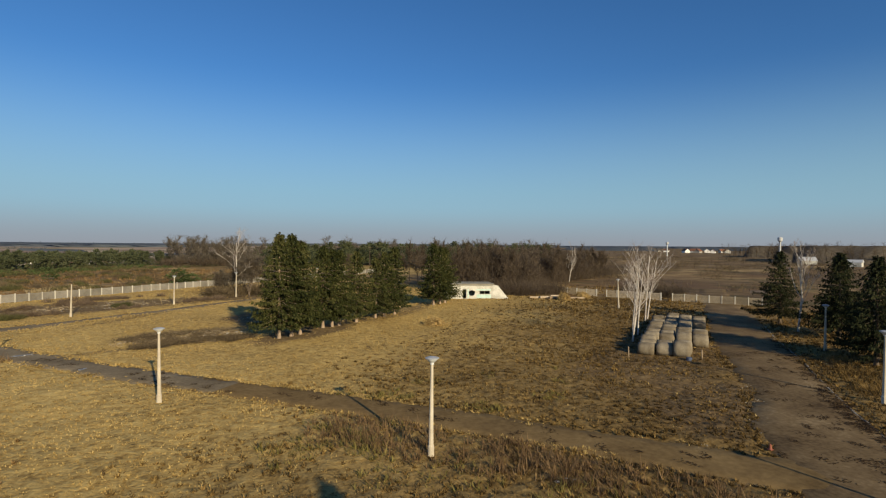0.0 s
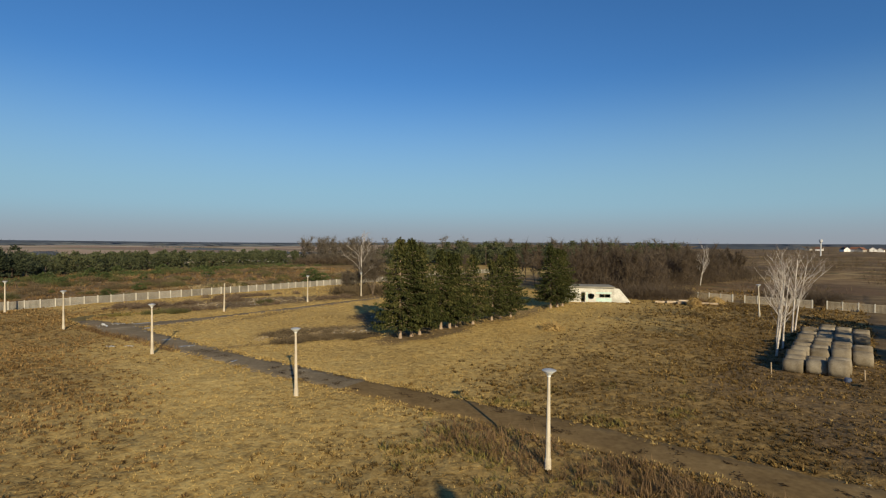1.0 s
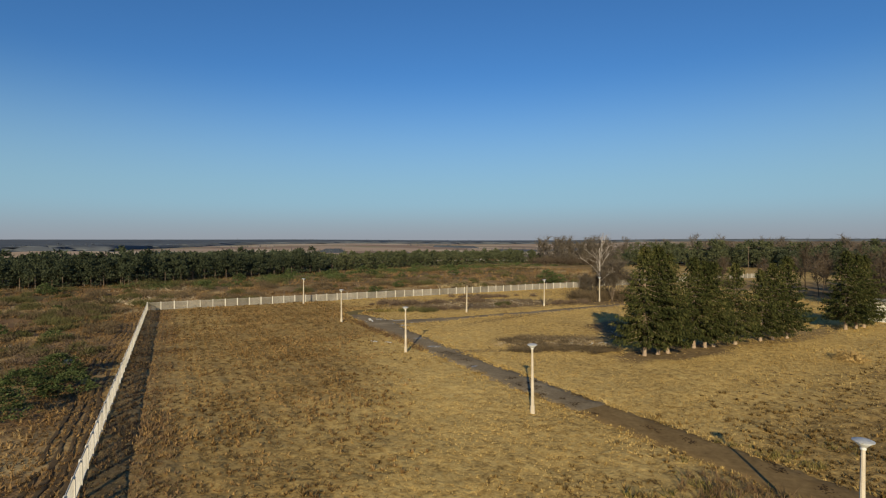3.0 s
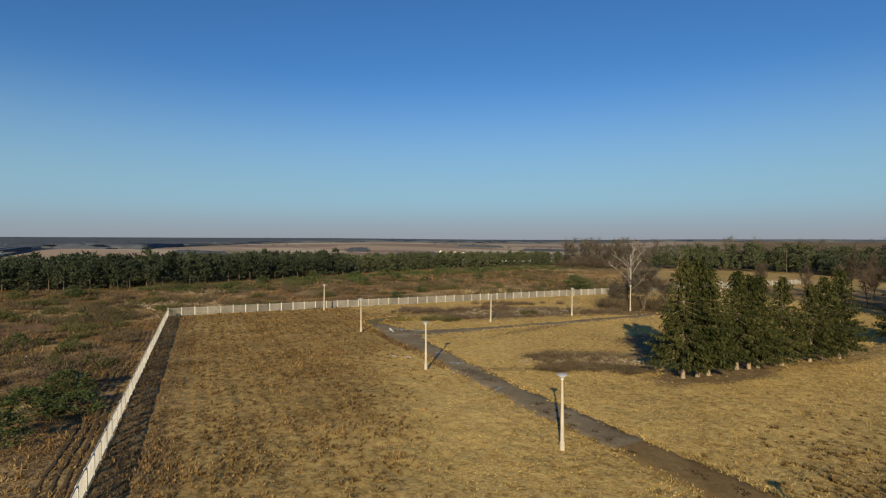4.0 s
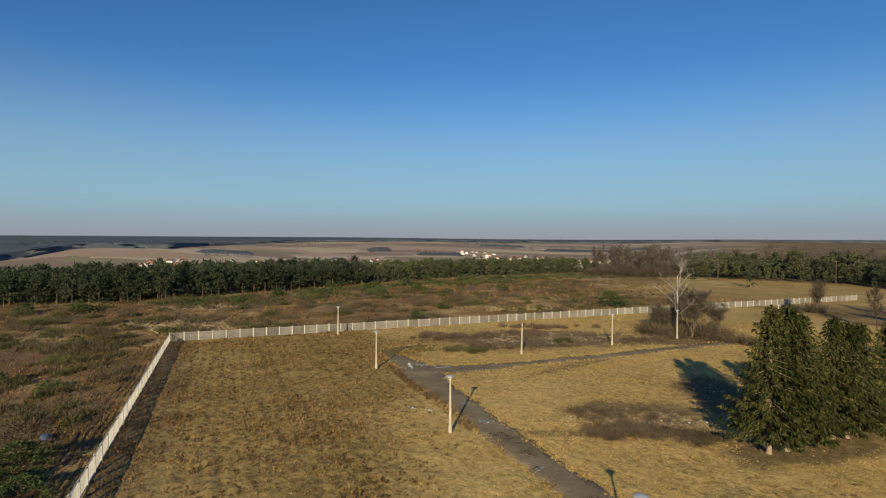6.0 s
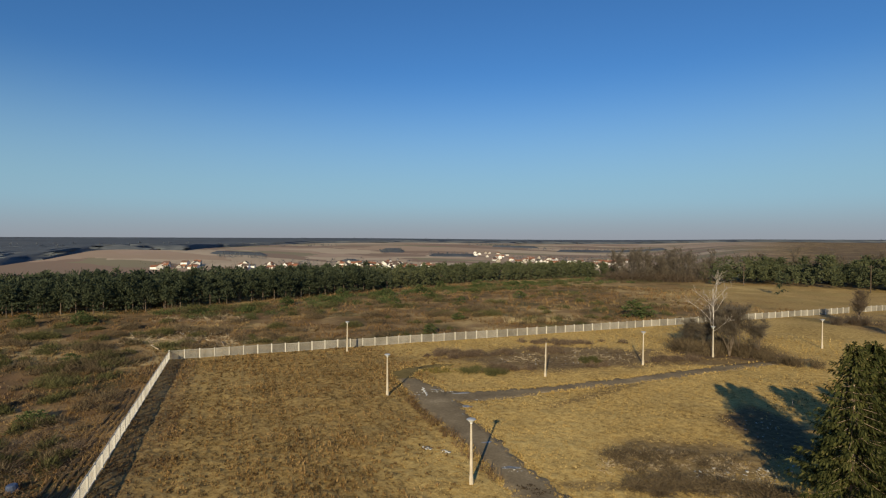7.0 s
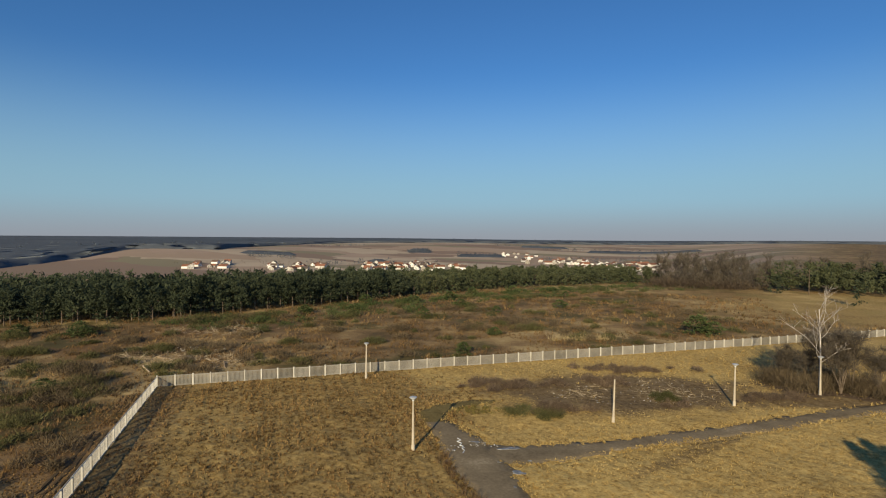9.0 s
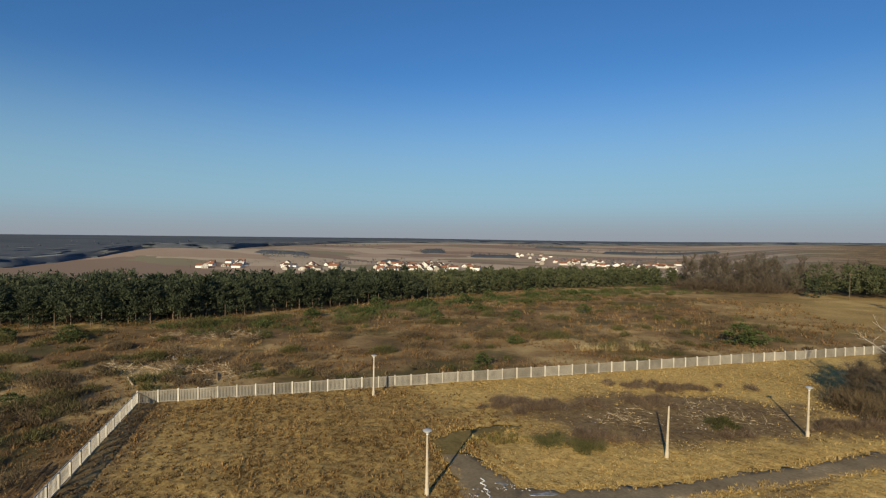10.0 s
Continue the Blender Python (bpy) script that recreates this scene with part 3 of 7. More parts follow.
def strip_mesh(name, mid, half, z, mat, step=0.8, crown=0.03, ragged=0.25, seed=0.0):
    """A paved strip with a ragged edge, slightly crowned, sunk into the ground at both sides."""
    seg = np.linalg.norm(np.diff(mid, axis=0), axis=1)
    s = np.concatenate([[0], np.cumsum(seg)])
    q = np.arange(0, s[-1], step)
    c = np.stack([np.interp(q, s, mid[:, 0]), np.interp(q, s, mid[:, 1])], 1)
    for _ in range(6):
        c[1:-1] = (c[:-2] + 2 * c[1:-1] + c[2:]) / 4
    h = np.interp(q, s, half)
    d = np.gradient(c, axis=0)
    d /= np.linalg.norm(d, axis=1, keepdims=True)
    n = np.stack([-d[:, 1], d[:, 0]], 1)
    cols = []
    for u in (-1.0, -0.93, -0.5, 0.0, 0.5, 0.93, 1.0):
        r = ragged * (np.sin(q * 1.7 + seed + u) * 0.4 + np.sin(q * 4.1 + 2 * seed) * 0.45 + np.sin(q * 0.53 + u * 3) * 0.5 + np.sin(q * 2.9 + 5 * u) * 0.35) * (abs(u) > 0.9)
        w = c + n * (h * u + r * np.sign(u))[:, None]
        zz = np.full(len(q), z + crown * (1 - u * u) if abs(u) < 0.99 else -0.02)
        cols.append(np.column_stack([w, zz]))
    v = np.stack(cols, 1)
    k = np.arange(len(q) * 7).reshape(-1, 7)
    f = np.stack([k[:-1, :-1], k[:-1, 1:], k[1:, 1:], k[1:, :-1]], -1).reshape(-1, 4)
    return mesh_of(name, v, f[:, ::-1], mat)


tagged(new("road", strip_mesh("road", ROAD_MID, ROAD_HALF, 0.048, M_ROAD, ragged=0.5, seed=1)), "wide dusty brown road with dark stains", "road", kind="structure")
tagged(new("pavement", strip_mesh("pavement", PATH_MID[:6], PATH_HALF[:6], 0.040, M_DUSTY, 0.5, ragged=0.2, seed=2)), "old path thick with brown dust and dead grass edges", "path", kind="structure")
tagged(new("pavement", strip_mesh("pavement", PATH_MID[4:], PATH_HALF[4:], 0.045, M_ASPHALT, 0.4, ragged=0.34, seed=2)), "old grey asphalt path with overgrown edges", "path", kind="structure")
tagged(new("pavement", strip_mesh("pavement", BRANCH_MID, BRANCH_HALF, 0.032, M_ASPHALT, 0.4, ragged=0.34, seed=3)), "narrow old asphalt branch path through dry grass", "path", kind="structure")
tagged(new("pavement", strip_mesh("pavement", TAIL_MID, TAIL_HALF, 0.058, M_MOSSY, 0.3, ragged=0.3, seed=4)), "mossy end of the old asphalt path bending aside", "path", kind="structure")


M_ICE = material("frozen_puddle", [(0.1, (0.13, 0.122, 0.105)), (0.5, (0.2, 0.195, 0.18)), (0.9, (0.36, 0.355, 0.34))], 2.5, 12, 0.4, gain=3.5)


def thing(name, x=0.0, y=0.0, z=None, rz=0.0):
    ob = new(name)
    ob.empty_display_size = 0.3
    ob.matrix_basis = pose(x, y, float(land(np.array([x]), np.array([y]))[0]) if z is None else z, 0, 0, rz)
    return ob


def ground_at(x, y):
    return float(land(np.array([x], float), np.array([y], float))[0])


def ice_patch(x, y, rx, ry, turn, seed, z=0.082):
    """A thin sheet of ice with a wavering edge, thicker in the middle."""
    r = np.random.default_rng(seed)
    n = 18
    a = np.arange(n) * 2 * np.pi / n
    q = 1 + 0.3 * np.sin(2 * a + r.uniform(0, 6)) + 0.22 * np.sin(3 * a + r.uniform(0, 6)) + r.normal(0, 0.1, n)
    bm = bmesh.new()
    rings = [[bm.verts.new((rx * k * math.cos(t) * w, ry * k * math.sin(t) * w, h)) for t, w in zip(a, q)] for k, h in ((1.0, -0.03), (0.97, 0.0), (0.7, 0.004))]
    for lo, hi in zip(rings, rings[1:]):
        for i in range(n):
            bm.faces.new((lo[i], lo[(i + 1) % n], hi[(i + 1) % n], hi[i]))
    bm.faces.new(rings[-1])
    ob = tagged(part("ice_patch", bm, M_ICE), "thin pale sheet of ice on the asphalt path", "ice", "frozen puddles on the path")
    ob.matrix_basis = pose(x, y, z, 0, 0, turn)


for i, (x, y, rx, ry, turn) in enumerate(((-40.9, 69.9, 0.8, 0.3, 40), (-37.9, 66.0, 0.65, 0.28, 30), (-44.2, 69.4, 0.4, 0.2, 20), (-31.4, 58.2, 0.4, 0.22, 40), (-27.4, 54.6, 0.6, 0.28, 35), (-19.6, 47.9, 0.4, 0.2, 50), (-38.2, 68.6, 0.16, 0.12, 10), (-40.2, 66.8, 0.14, 0.1, 10), (-37.0, 63.6, 0.15, 0.1, 0))):
    ice_patch(x, y, rx, ry, turn, 400 + i)
rope_pts = np.array([(-46.0, 69.1), (-45.5, 68.9), (-45.6, 68.4), (-45.0, 68.3), (-44.9, 67.8), (-44.5, 67.8), (-44.3, 67.3), (-43.9, 67.1), (-43.7, 66.5)])
rope = [(*p_, 0.1, *q_, 0.1, 0.045, 0.045) for p_, q_ in zip(rope_pts[:-1], rope_pts[1:])]
v_, f_ = tubes(rope, 6)
tagged(new("cloth_strip", mesh_of("cloth_strip", v_, f_, M_GLASS)), "crumpled white strip of cloth lying on the asphalt", "cloth")

# ---- kerb along the road ----
M_KERB = material("dirty_kerb_concrete", [(0.1, (0.16, 0.135, 0.1)), (0.5, (0.27, 0.24, 0.19)), (0.9, (0.4, 0.37, 0.31))], 0.4, 8, 0.9, bump=0.006, each=0.6)
def kerb_line(points, label):
    kerb = tagged(thing("kerb", 0, 0, 0), label, "kerb", kind="structure")
    bm = bmesh.new()
    box(bm, 0, 0, 0, 0.98, 0.14, 0.24, 0.015)
    stone = bpy.data.meshes.new("kerbstone")
    bm.to_mesh(stone)
    bm.free()
    stone.materials.append(M_KERB)
    pts = np.array(points, float)
    s = np.concatenate([[0], np.cumsum(np.linalg.norm(np.diff(pts, axis=0), axis=1))])
    q = np.arange(0.5, s[-1], 1.0)
    for t in q:
        x, y = np.interp(t, s, pts[:, 0]), np.interp(t, s, pts[:, 1])
        x2, y2 = np.interp(t + 0.2, s, pts[:, 0]), np.interp(t + 0.2, s, pts[:, 1])
        ob = part("kerbstone", stone, None, kerb, at=(x, y, -0.19 + 0.025 * math.sin(t * 2.3) + 0.02 * math.sin(t * 0.7)), rz=math.degrees(math.atan2(y2 - y, x2 - x)) + 1.5 * math.sin(t * 5.1))


kerb_line([(29.4, 22.0), (32.8, 27.0), (36.1, 31.6), (42.8, 40.2), (49.9, 50.4), (56, 58.2)], "pale concrete kerb at the road's edge")

# ---- street lamps ----
def lamp_meshes():
    pole = lathe([(0.17, -0.3), (0.17, 0.0), (0.165, 0.55), (0.135, 0.62), (0.12, 1.2), (0.09, 3.2), (0.07, 4.62)], 10)
    cap = lathe([(0.10, 4.58), (0.10, 4.66), (0.14, 4.70), (0.275, 4.83), (0.285, 4.86)], 16)
    disc = lathe([(0.31, 4.862), (0.355, 4.88), (0.355, 4.905), (0.24, 4.95), (0.05, 4.98)], 16)
    out = []
    for n, bm, m in (("pole", pole, M_POLE), ("bowl", cap, M_GLASS), ("lamp_hood", disc, M_LAMP)):
        me = bpy.data.meshes.new(n)
        bm.to_mesh(me)
        bm.free()
        me.materials.append(m)
        out.append(me)
    return out


POLE, BOWL, HOOD = lamp_meshes()


def street_lamp(x, y, label, lean=(0, 0), head=True, turn=0, scale=1.0):
    lamp = tagged(new("street_lamp"), label, "street lamp", "lamps along the paths")
    lamp.matrix_basis = pose(x, y, ground_at(x, y) - 0.02, lean[0], lean[1], turn) @ Matrix.Diagonal((scale, scale, scale, 1))
    part("pole", POLE, None, lamp)
    if head:
        hood = part("lamp_hood", HOOD, None, lamp, "flat pale grey enamel disc")
        part("bowl", BOWL, None, hood, "frosted cone under the hood")


for x, y, lean in ((5.1, 25.36, (-0.3, 0.9)), (-10.73, 37.25, (0.3, 0.2)), (-28.65, 50.45, (0, 0.3)), (-47.7, 64.42, (0, 0)), (-67.95, 79.5, (0.5, -0.8))):
    street_lamp(x, y, "tapered concrete street lamp with a flat disc head in dry grass", lean, turn=x * 7)
street_lamp(-35.45, 82.66, "broken concrete lamp post with its head missing", (1.0, 1.6), head=False)
street_lamp(-25.83, 96.46, "concrete street lamp with a disc head beside the branch path", (0.5, 0.6))
street_lamp(-17.7, 107.4, "concrete street lamp standing before a tall bare birch", (0, 0), scale=0.98)
street_lamp(-2.9, 124.8, "concrete street lamp on the far dry meadow", (0, 0))
street_lamp(47.5, 79.6, "leaning concrete street lamp near the log piles", (0.5, -2.6))
street_lamp(49.0, 43.4, "concrete street lamp in the shade of spruces", (0, 0), scale=0.95)
street_lamp(24.9, 9.6, "concrete street lamp beside the wide road", (0, 0))
street_lamp(36.3, 27.8, "concrete street lamp beside the dusty road", (0, 0.5))

# ---- fences ----
def pierced(outer, holes, thick):
    """A slab in the x, z plane, with openings through it, as one connected mesh."""
    bm = bmesh.new()
    edges = []
    for loop in (outer, *holes):
        vs = [bm.verts.new((x, -thick / 2, z)) for x, z in loop]
        edges += [bm.edges.new((vs[i], vs[(i + 1) % len(vs)])) for i in range(len(vs))]
    bmesh.ops.triangle_fill(bm, use_beauty=True, use_dissolve=False, edges=edges)
    out = bmesh.ops.extrude_face_region(bm, geom=bm.faces[:])
    bmesh.ops.translate(bm, vec=(0, thick, 0), verts=[v for v in out["geom"] if isinstance(v, bmesh.types.BMVert)])
    bmesh.ops.recalc_face_normals(bm, faces=bm.faces[:])
    return bm


def rect(x0, z0, x1, z1):
    return [(x0, z0), (x1, z0), (x1, z1), (x0, z1)]


def panel_mesh(width=2.02, height=1.38, slat=0.105, deep=0.05, n=12, mat=M_PANEL):
    pitch = (width - slat) / n
    holes = [rect(-width / 2 + slat + pitch * i, 0.14, -width / 2 + pitch * (i + 1), height - 0.10) for i in range(n)]
    bm = pierced(rect(-width / 2, 0.03, width / 2, height), holes, deep)
    me = bpy.data.meshes.new("panel")
    bm.to_mesh(me)
    bm.free()
    me.materials.append(mat)
    return me


def post_mesh(height=1.48, w=0.17):
    bm = lathe([(w * 0.72, -0.4), (w * 0.72, height - 0.06), (w * 0.5, height)], 4)
    bmesh.ops.rotate(bm, cent=(0, 0, 0), matrix=Matrix.Rotation(radians(45), 3, "Z"), verts=bm.verts)
    me = bpy.data.meshes.new("post")
    bm.to_mesh(me)
    bm.free()
    me.materials.append(M_CONCRETE)
    return me


OLD_PANEL = panel_mesh(slat=0.09)
OLD_PANEL.materials[0] = material("browned_panel_concrete", [(0.1, (0.22, 0.18, 0.125)), (0.5, (0.34, 0.29, 0.21)), (0.9, (0.45, 0.39, 0.3))], 0.5, 9, 0.95, bump=0.006, each=0.7)
PANEL, POST, LOW_POST, OPEN_PANEL = panel_mesh(), post_mesh(), post_mesh(1.34, 0.15), panel_mesh(slat=0.05, deep=0.026, n=10, mat=M_SUNLIT)


def fence_line(a, d, length, label, pitch=2.1, gaps=(), panel=None):
    fence = tagged(thing("concrete_fence", float(a[0]), float(a[1]), 0.0), label, "fence", "concrete fence around the grounds")
    rz = math.degrees(math.atan2(d[1], d[0]))
    r = random.Random(int(length * 10))
    n = int(length / pitch)
    for i in range(n + 1):
        x, y = d[0] * pitch * i, d[1] * pitch * i
        if i not in gaps or i - 1 not in gaps:
            part("post", LOW_POST if panel is OPEN_PANEL else POST, None, fence, at=(x, y, r.uniform(-0.03, 0.03)), rz=rz + r.uniform(-2, 2))
        if i < n and i not in gaps:
            ob = part("panel", panel or PANEL, None, fence)
            ob.matrix_basis = pose(x + d[0] * pitch / 2, y + d[1] * pitch / 2, r.uniform(-0.04, 0.01), r.uniform(-1.0, 1.0) * (0.4 if panel is OPEN_PANEL else 1), r.uniform(-0.4, 0.4), rz)


fence_line(CORNER, FAR_DIR, 172, "long pale concrete panel fence at the meadow's far edge", gaps=(72, 73))
fence_line(CORNER, LEFT_DIR, 99, "pale concrete panel fence between meadow and moor", panel=OPEN_PANEL)
fence_line(np.array((44.0, 110.0)), np.array((0.69, -0.724)), 46, "weathered brown-stained concrete fence behind the log piles", gaps=(7, 13), panel=OLD_PANEL)

# ---- trees ----
def joined(name, pieces, mat):
    """One mesh of several arrays of quads or triangles (quads keep four corners)."""
    vs, fs, k = [], [], 0
    for v, f in pieces:
        v, f = np.asarray(v), np.asarray(f)
        if f.shape[1] == 4:
            f = np.concatenate([f[:, [0, 1, 2]], f[:, [0, 2, 3]]])
        vs.append(v)
        fs.append(f + k)
        k += len(v)
    return mesh_of(name, np.concatenate(vs), np.concatenate(fs), mat)


def spruce_meshes(seed, height=11.7, radius=3.3):
    """A dense spruce: whorls of boughs that sag and lift at their ends, hung with curtains of shoots."""
    r = np.random.default_rng(seed)
    trunk = tubes([(0, 0, -0.3, 0, 0, 0.35, 0.26, 0.18), (0, 0, 0.35, 0.06 * r.normal(), 0.06 * r.normal(), height * 0.5, 0.18, 0.10), (0, 0, height * 0.5, 0, 0, height * 0.97, 0.10, 0.015)], 8)
    base, tip, wid = [], [], []
    limbs = []
    z = 1.75
    swell = r.uniform(0, 6.28, 3)
    while z < height - 0.1:
        h = z / height
        reach = radius * (1 - h) ** 0.9 * (0.78 + 0.22 * smooth(0.1, 0.25, h)) * (1 + 0.1 * math.sin(z * 2.3 + seed)) + 0.06
        n = int(r.integers(7, 10)) if h < 0.75 else 6
        a0 = r.uniform(0, 6.28)
        for i in range(n):
            a = a0 + i * 6.283 / n + r.normal(0, 0.16)
            L = reach * r.uniform(0.58, 1.1) * (1 + 0.1 * math.sin(2 * a + swell[0]) + 0.08 * math.sin(3 * a + swell[1] + 4 * h))
            if r.uniform() < 0.15:
                L *= r.uniform(1.1, 1.3)
            rise = (0.75 * smooth(0.55, 0.95, h) - 0.1 * (1 - h)) * L
            steps = max(3, int(L / 0.27))
            t = np.linspace(0.2, 1, steps)
            zz = z + rise * t - 0.34 * L * t ** 1.4 + 0.3 * L * t ** 3 + r.normal(0, 0.07)
            c = np.stack([np.cos(a) * L * t, np.sin(a) * L * t, zz], 1)
            limbs.append((0, 0, z, *c[len(c) // 2], 0.03, 0.012))
            outv, sidev = np.array((math.cos(a), math.sin(a), 0)), np.array((-math.sin(a), math.cos(a), 0))
            for k in range(steps):
                m = 13
                spread = 0.36 * (1 - 0.6 * t[k]) * min(1.0, L / 1.0)
                sgn = r.uniform(-1, 1, (m, 1))
                b = c[k] + sidev * sgn * spread + outv * r.uniform(-0.14, 0.14, (m, 1)) + np.array((0, 0, 1.0)) * r.normal(0, 0.03, (m, 1))
                hang = np.where(r.uniform(size=(m, 1)) < 0.5, r.uniform(0.15, 0.42, (m, 1)), r.uniform(-0.1, 0.12, (m, 1)))
                d = outv * r.uniform(0.06, 0.3, (m, 1)) + sidev * sgn * spread * 0.35 - np.array((0, 0, 1.0)) * hang
                base.append(b)
                tip.append(b + d)
                wid.append(r.uniform(0.06, 0.13, m))
        z += r.uniform(0.34, 0.5) * (1.0 if h < 0.7 else 0.8)
    # leader shoots
    m = 70
    hh = r.uniform(height - 1.3, height, m)
    b = np.stack([0 * hh, 0 * hh, hh], 1)
    aa = r.uniform(0, 6.28, m)
    base.append(b)
    tip.append(b + np.stack([np.cos(aa), np.sin(aa), 0.6 + 0 * aa], 1) * (0.1 + (height - hh) * 0.3)[:, None])
    wid.append(np.full(m, 0.1))
    base, tip, wid = np.concatenate(base), np.concatenate(tip), np.concatenate(wid)
    side = np.cross(tip - base, r.normal(size=base.shape) * (0.5, 0.5, 1.0))
    crown = joined("crown", [blades(base, tip, wid, side, tip_width=1)], M_SPRUCE)
    bark = joined("trunk", [trunk, tubes(limbs, 3)], M_SPRUCEBARK)
    return bark, crown


SPRUCES = [spruce_meshes(11, 11.7, 4.0), spruce_meshes(12, 10.4, 3.6), spruce_meshes(13, 9.4, 3.4), spruce_meshes(14, 11.0, 3.8)]


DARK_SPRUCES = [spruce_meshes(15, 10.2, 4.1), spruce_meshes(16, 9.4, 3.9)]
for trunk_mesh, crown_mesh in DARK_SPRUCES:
    crown_mesh.materials[0] = M_SHADESPRUCE
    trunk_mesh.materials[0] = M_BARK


def spruce(x, y, kind_of, scale, turn, label, group, broad=1.0):
    tree = tagged(thing("spruce_tree", x, y), label, "spruce", group)
    tree.matrix_basis = tree.matrix_basis @ pose(0, 0, 0, 0, 0, turn) @ Matrix.Diagonal((scale * broad, scale * broad, scale, 1))
    for name, mesh in zip(("trunk", "crown"), (SPRUCES + DARK_SPRUCES)[kind_of]):
        part(name, mesh, None, tree)


for x, y, k, s_, t_ in ((-5.3, 59.8, 0, 1.0, 0), (-4.1, 61.3, 3, 1.06, 70), (-3.2, 62.4, 3, 0.99, 150), (-0.7, 66.1, 1, 0.98, 30), (0.4, 67.1, 2, 1.03, 100), (1.3, 68.2, 1, 0.93, 200), (3.6, 70.9, 2, 1.0, 10),
                        (6.4, 74.0, 2, 0.9, 80), (7.8, 75.7, 1, 0.9, 160), (9.6, 78.2, 1, 0.98, 220), (17.5, 88.1, 1, 1.02, 40), (19.0, 89.8, 3, 0.93, 130), (20.2, 91.4, 2, 1.05, 290)):
    spruce(x, y, k, s_, t_, "dark green spruce with drooping branches in a close row", "row of spruces on the meadow", 1.13)
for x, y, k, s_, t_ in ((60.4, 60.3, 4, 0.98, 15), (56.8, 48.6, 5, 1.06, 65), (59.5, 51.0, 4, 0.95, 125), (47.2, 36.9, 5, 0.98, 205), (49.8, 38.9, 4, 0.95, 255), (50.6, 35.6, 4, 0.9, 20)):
    spruce(x, y, k, s_, t_, "dense dark spruce beside the dusty road, shade put into its colour", "spruces by the road", 1.05)
# Unseen spruce, added to cast the shadow that lies on the grass.
spruce(9.3, -4.6, 1, 1.01, 90, "unseen spruce added to cast its shadow on the grass", "spruces by the road")


def bare_tree(seed, height, spread, thick, levels=4, lean=0.0, forks=1, twig=1.0, up=0.55, kid=11, clear=0.28, limb=0.42, stout=3, sway=0.1):
    """Limbs of a leafless tree, thick ones and twigs apart."""
    r = np.random.default_rng(seed)
    thick_segs, thin_segs = [], []

    def grow(p, d, length, rad, level):
        n = 4 if level < 2 else 3
        q, dd = p, d
        pts = [p]
        for i in range(n):
            dd = dd + r.normal(0, sway + 0.05 * level, 3) + np.array((0, 0, 0.05 * up))
            dd = dd / np.linalg.norm(dd)
            nxt = q + dd * length / n
            ra, rb = rad * (1 - 0.62 * i / n), rad * (1 - 0.62 * (i + 1) / n)
            (thick_segs if level < stout else thin_segs).append((*q, *nxt, ra, rb))
            q = nxt
            pts.append(q)
        if level >= levels:
            return
        kids = {0: kid, 1: 5, 2: 4, 3: 3}.get(level, 3)
        for k in range(kids):
            f = r.uniform(clear if level == 0 else 0.2, 1.0)
            b = pts[min(n - 1, int(f * n))] * 1.0
            b = b + (pts[min(n, int(f * n) + 1)] - b) * (f * n - int(f * n))
            a = r.uniform(0, 6.283)
            flat = np.array((math.cos(a), math.sin(a), 0))
            nd = dd * 0.3 + d * 0.35 + flat * spread * r.uniform(0.6, 1.2) + np.array((0, 0, up * r.uniform(0.4, 1.1)))
            nd /= np.linalg.norm(nd)
            grow(b, nd, length * r.uniform(0.34, 0.55) * (1.15 - 0.45 * f), rad * limb * (1.1 - 0.4 * f), level + 1)

    for k in range(forks):
        a = r.uniform(0, 6.283)
        d = np.array((math.cos(a) * (0.16 if forks > 1 else 0.02) + lean, math.sin(a) * (0.16 if forks > 1 else 0.02), 1.0))
        grow(np.array((0.0, 0.0, -0.2)), d / np.linalg.norm(d), height * (0.86 if k == 0 else r.uniform(0.7, 0.84)), thick * (1 if k == 0 else 0.8), 0)
    t1, t2 = np.array(thick_segs), np.array(thin_segs).reshape(-1, 8)
    t2[:, 6:] = np.maximum(t2[:, 6:], 0.008) * twig
    t1[:, 6:] = np.maximum(t1[:, 6:], 0.012)
    return t1, t2


def birch(x, y, seed, height, label, group="", spread=0.5, thick=0.13, forks=1, up=0.75, lean=0.0, twig=1.2, bark=M_BIRCH, twigs=M_TWIG, name="birch_tree", levels=4, kid=11, clear=0.28, haze=0, limb=0.42, stout=3, sway=0.1):
    tree = tagged(thing(name, x, y), label, name.replace("_tree", ""), group)
    t1, t2 = bare_tree(seed, height, spread, thick, levels, lean, forks, twig, up, kid, clear, limb, stout, sway)
    part("trunk", joined("trunk", [tubes(t1, 6)], bark), None, tree)
    pieces = [tubes(t2, 3)]
    if haze:
        r = np.random.default_rng(seed)
        pick = t2[r.integers(len(t2), size=haze)]
        b = pick[:, 0:3] + (pick[:, 3:6] - pick[:, 0:3]) * r.uniform(0, 1, (haze, 1))
        d = (r.normal(size=(haze, 3)) * (0.7, 0.7, 0.5) + (0, 0, 0.5)) * r.uniform(0.3, 1.1, (haze, 1))
        pieces.append(blades(b, b + d, r.uniform(0.014, 0.028, haze)))
    part("crown", joined("crown", pieces, twigs), None, tree, "bare fine twigs")


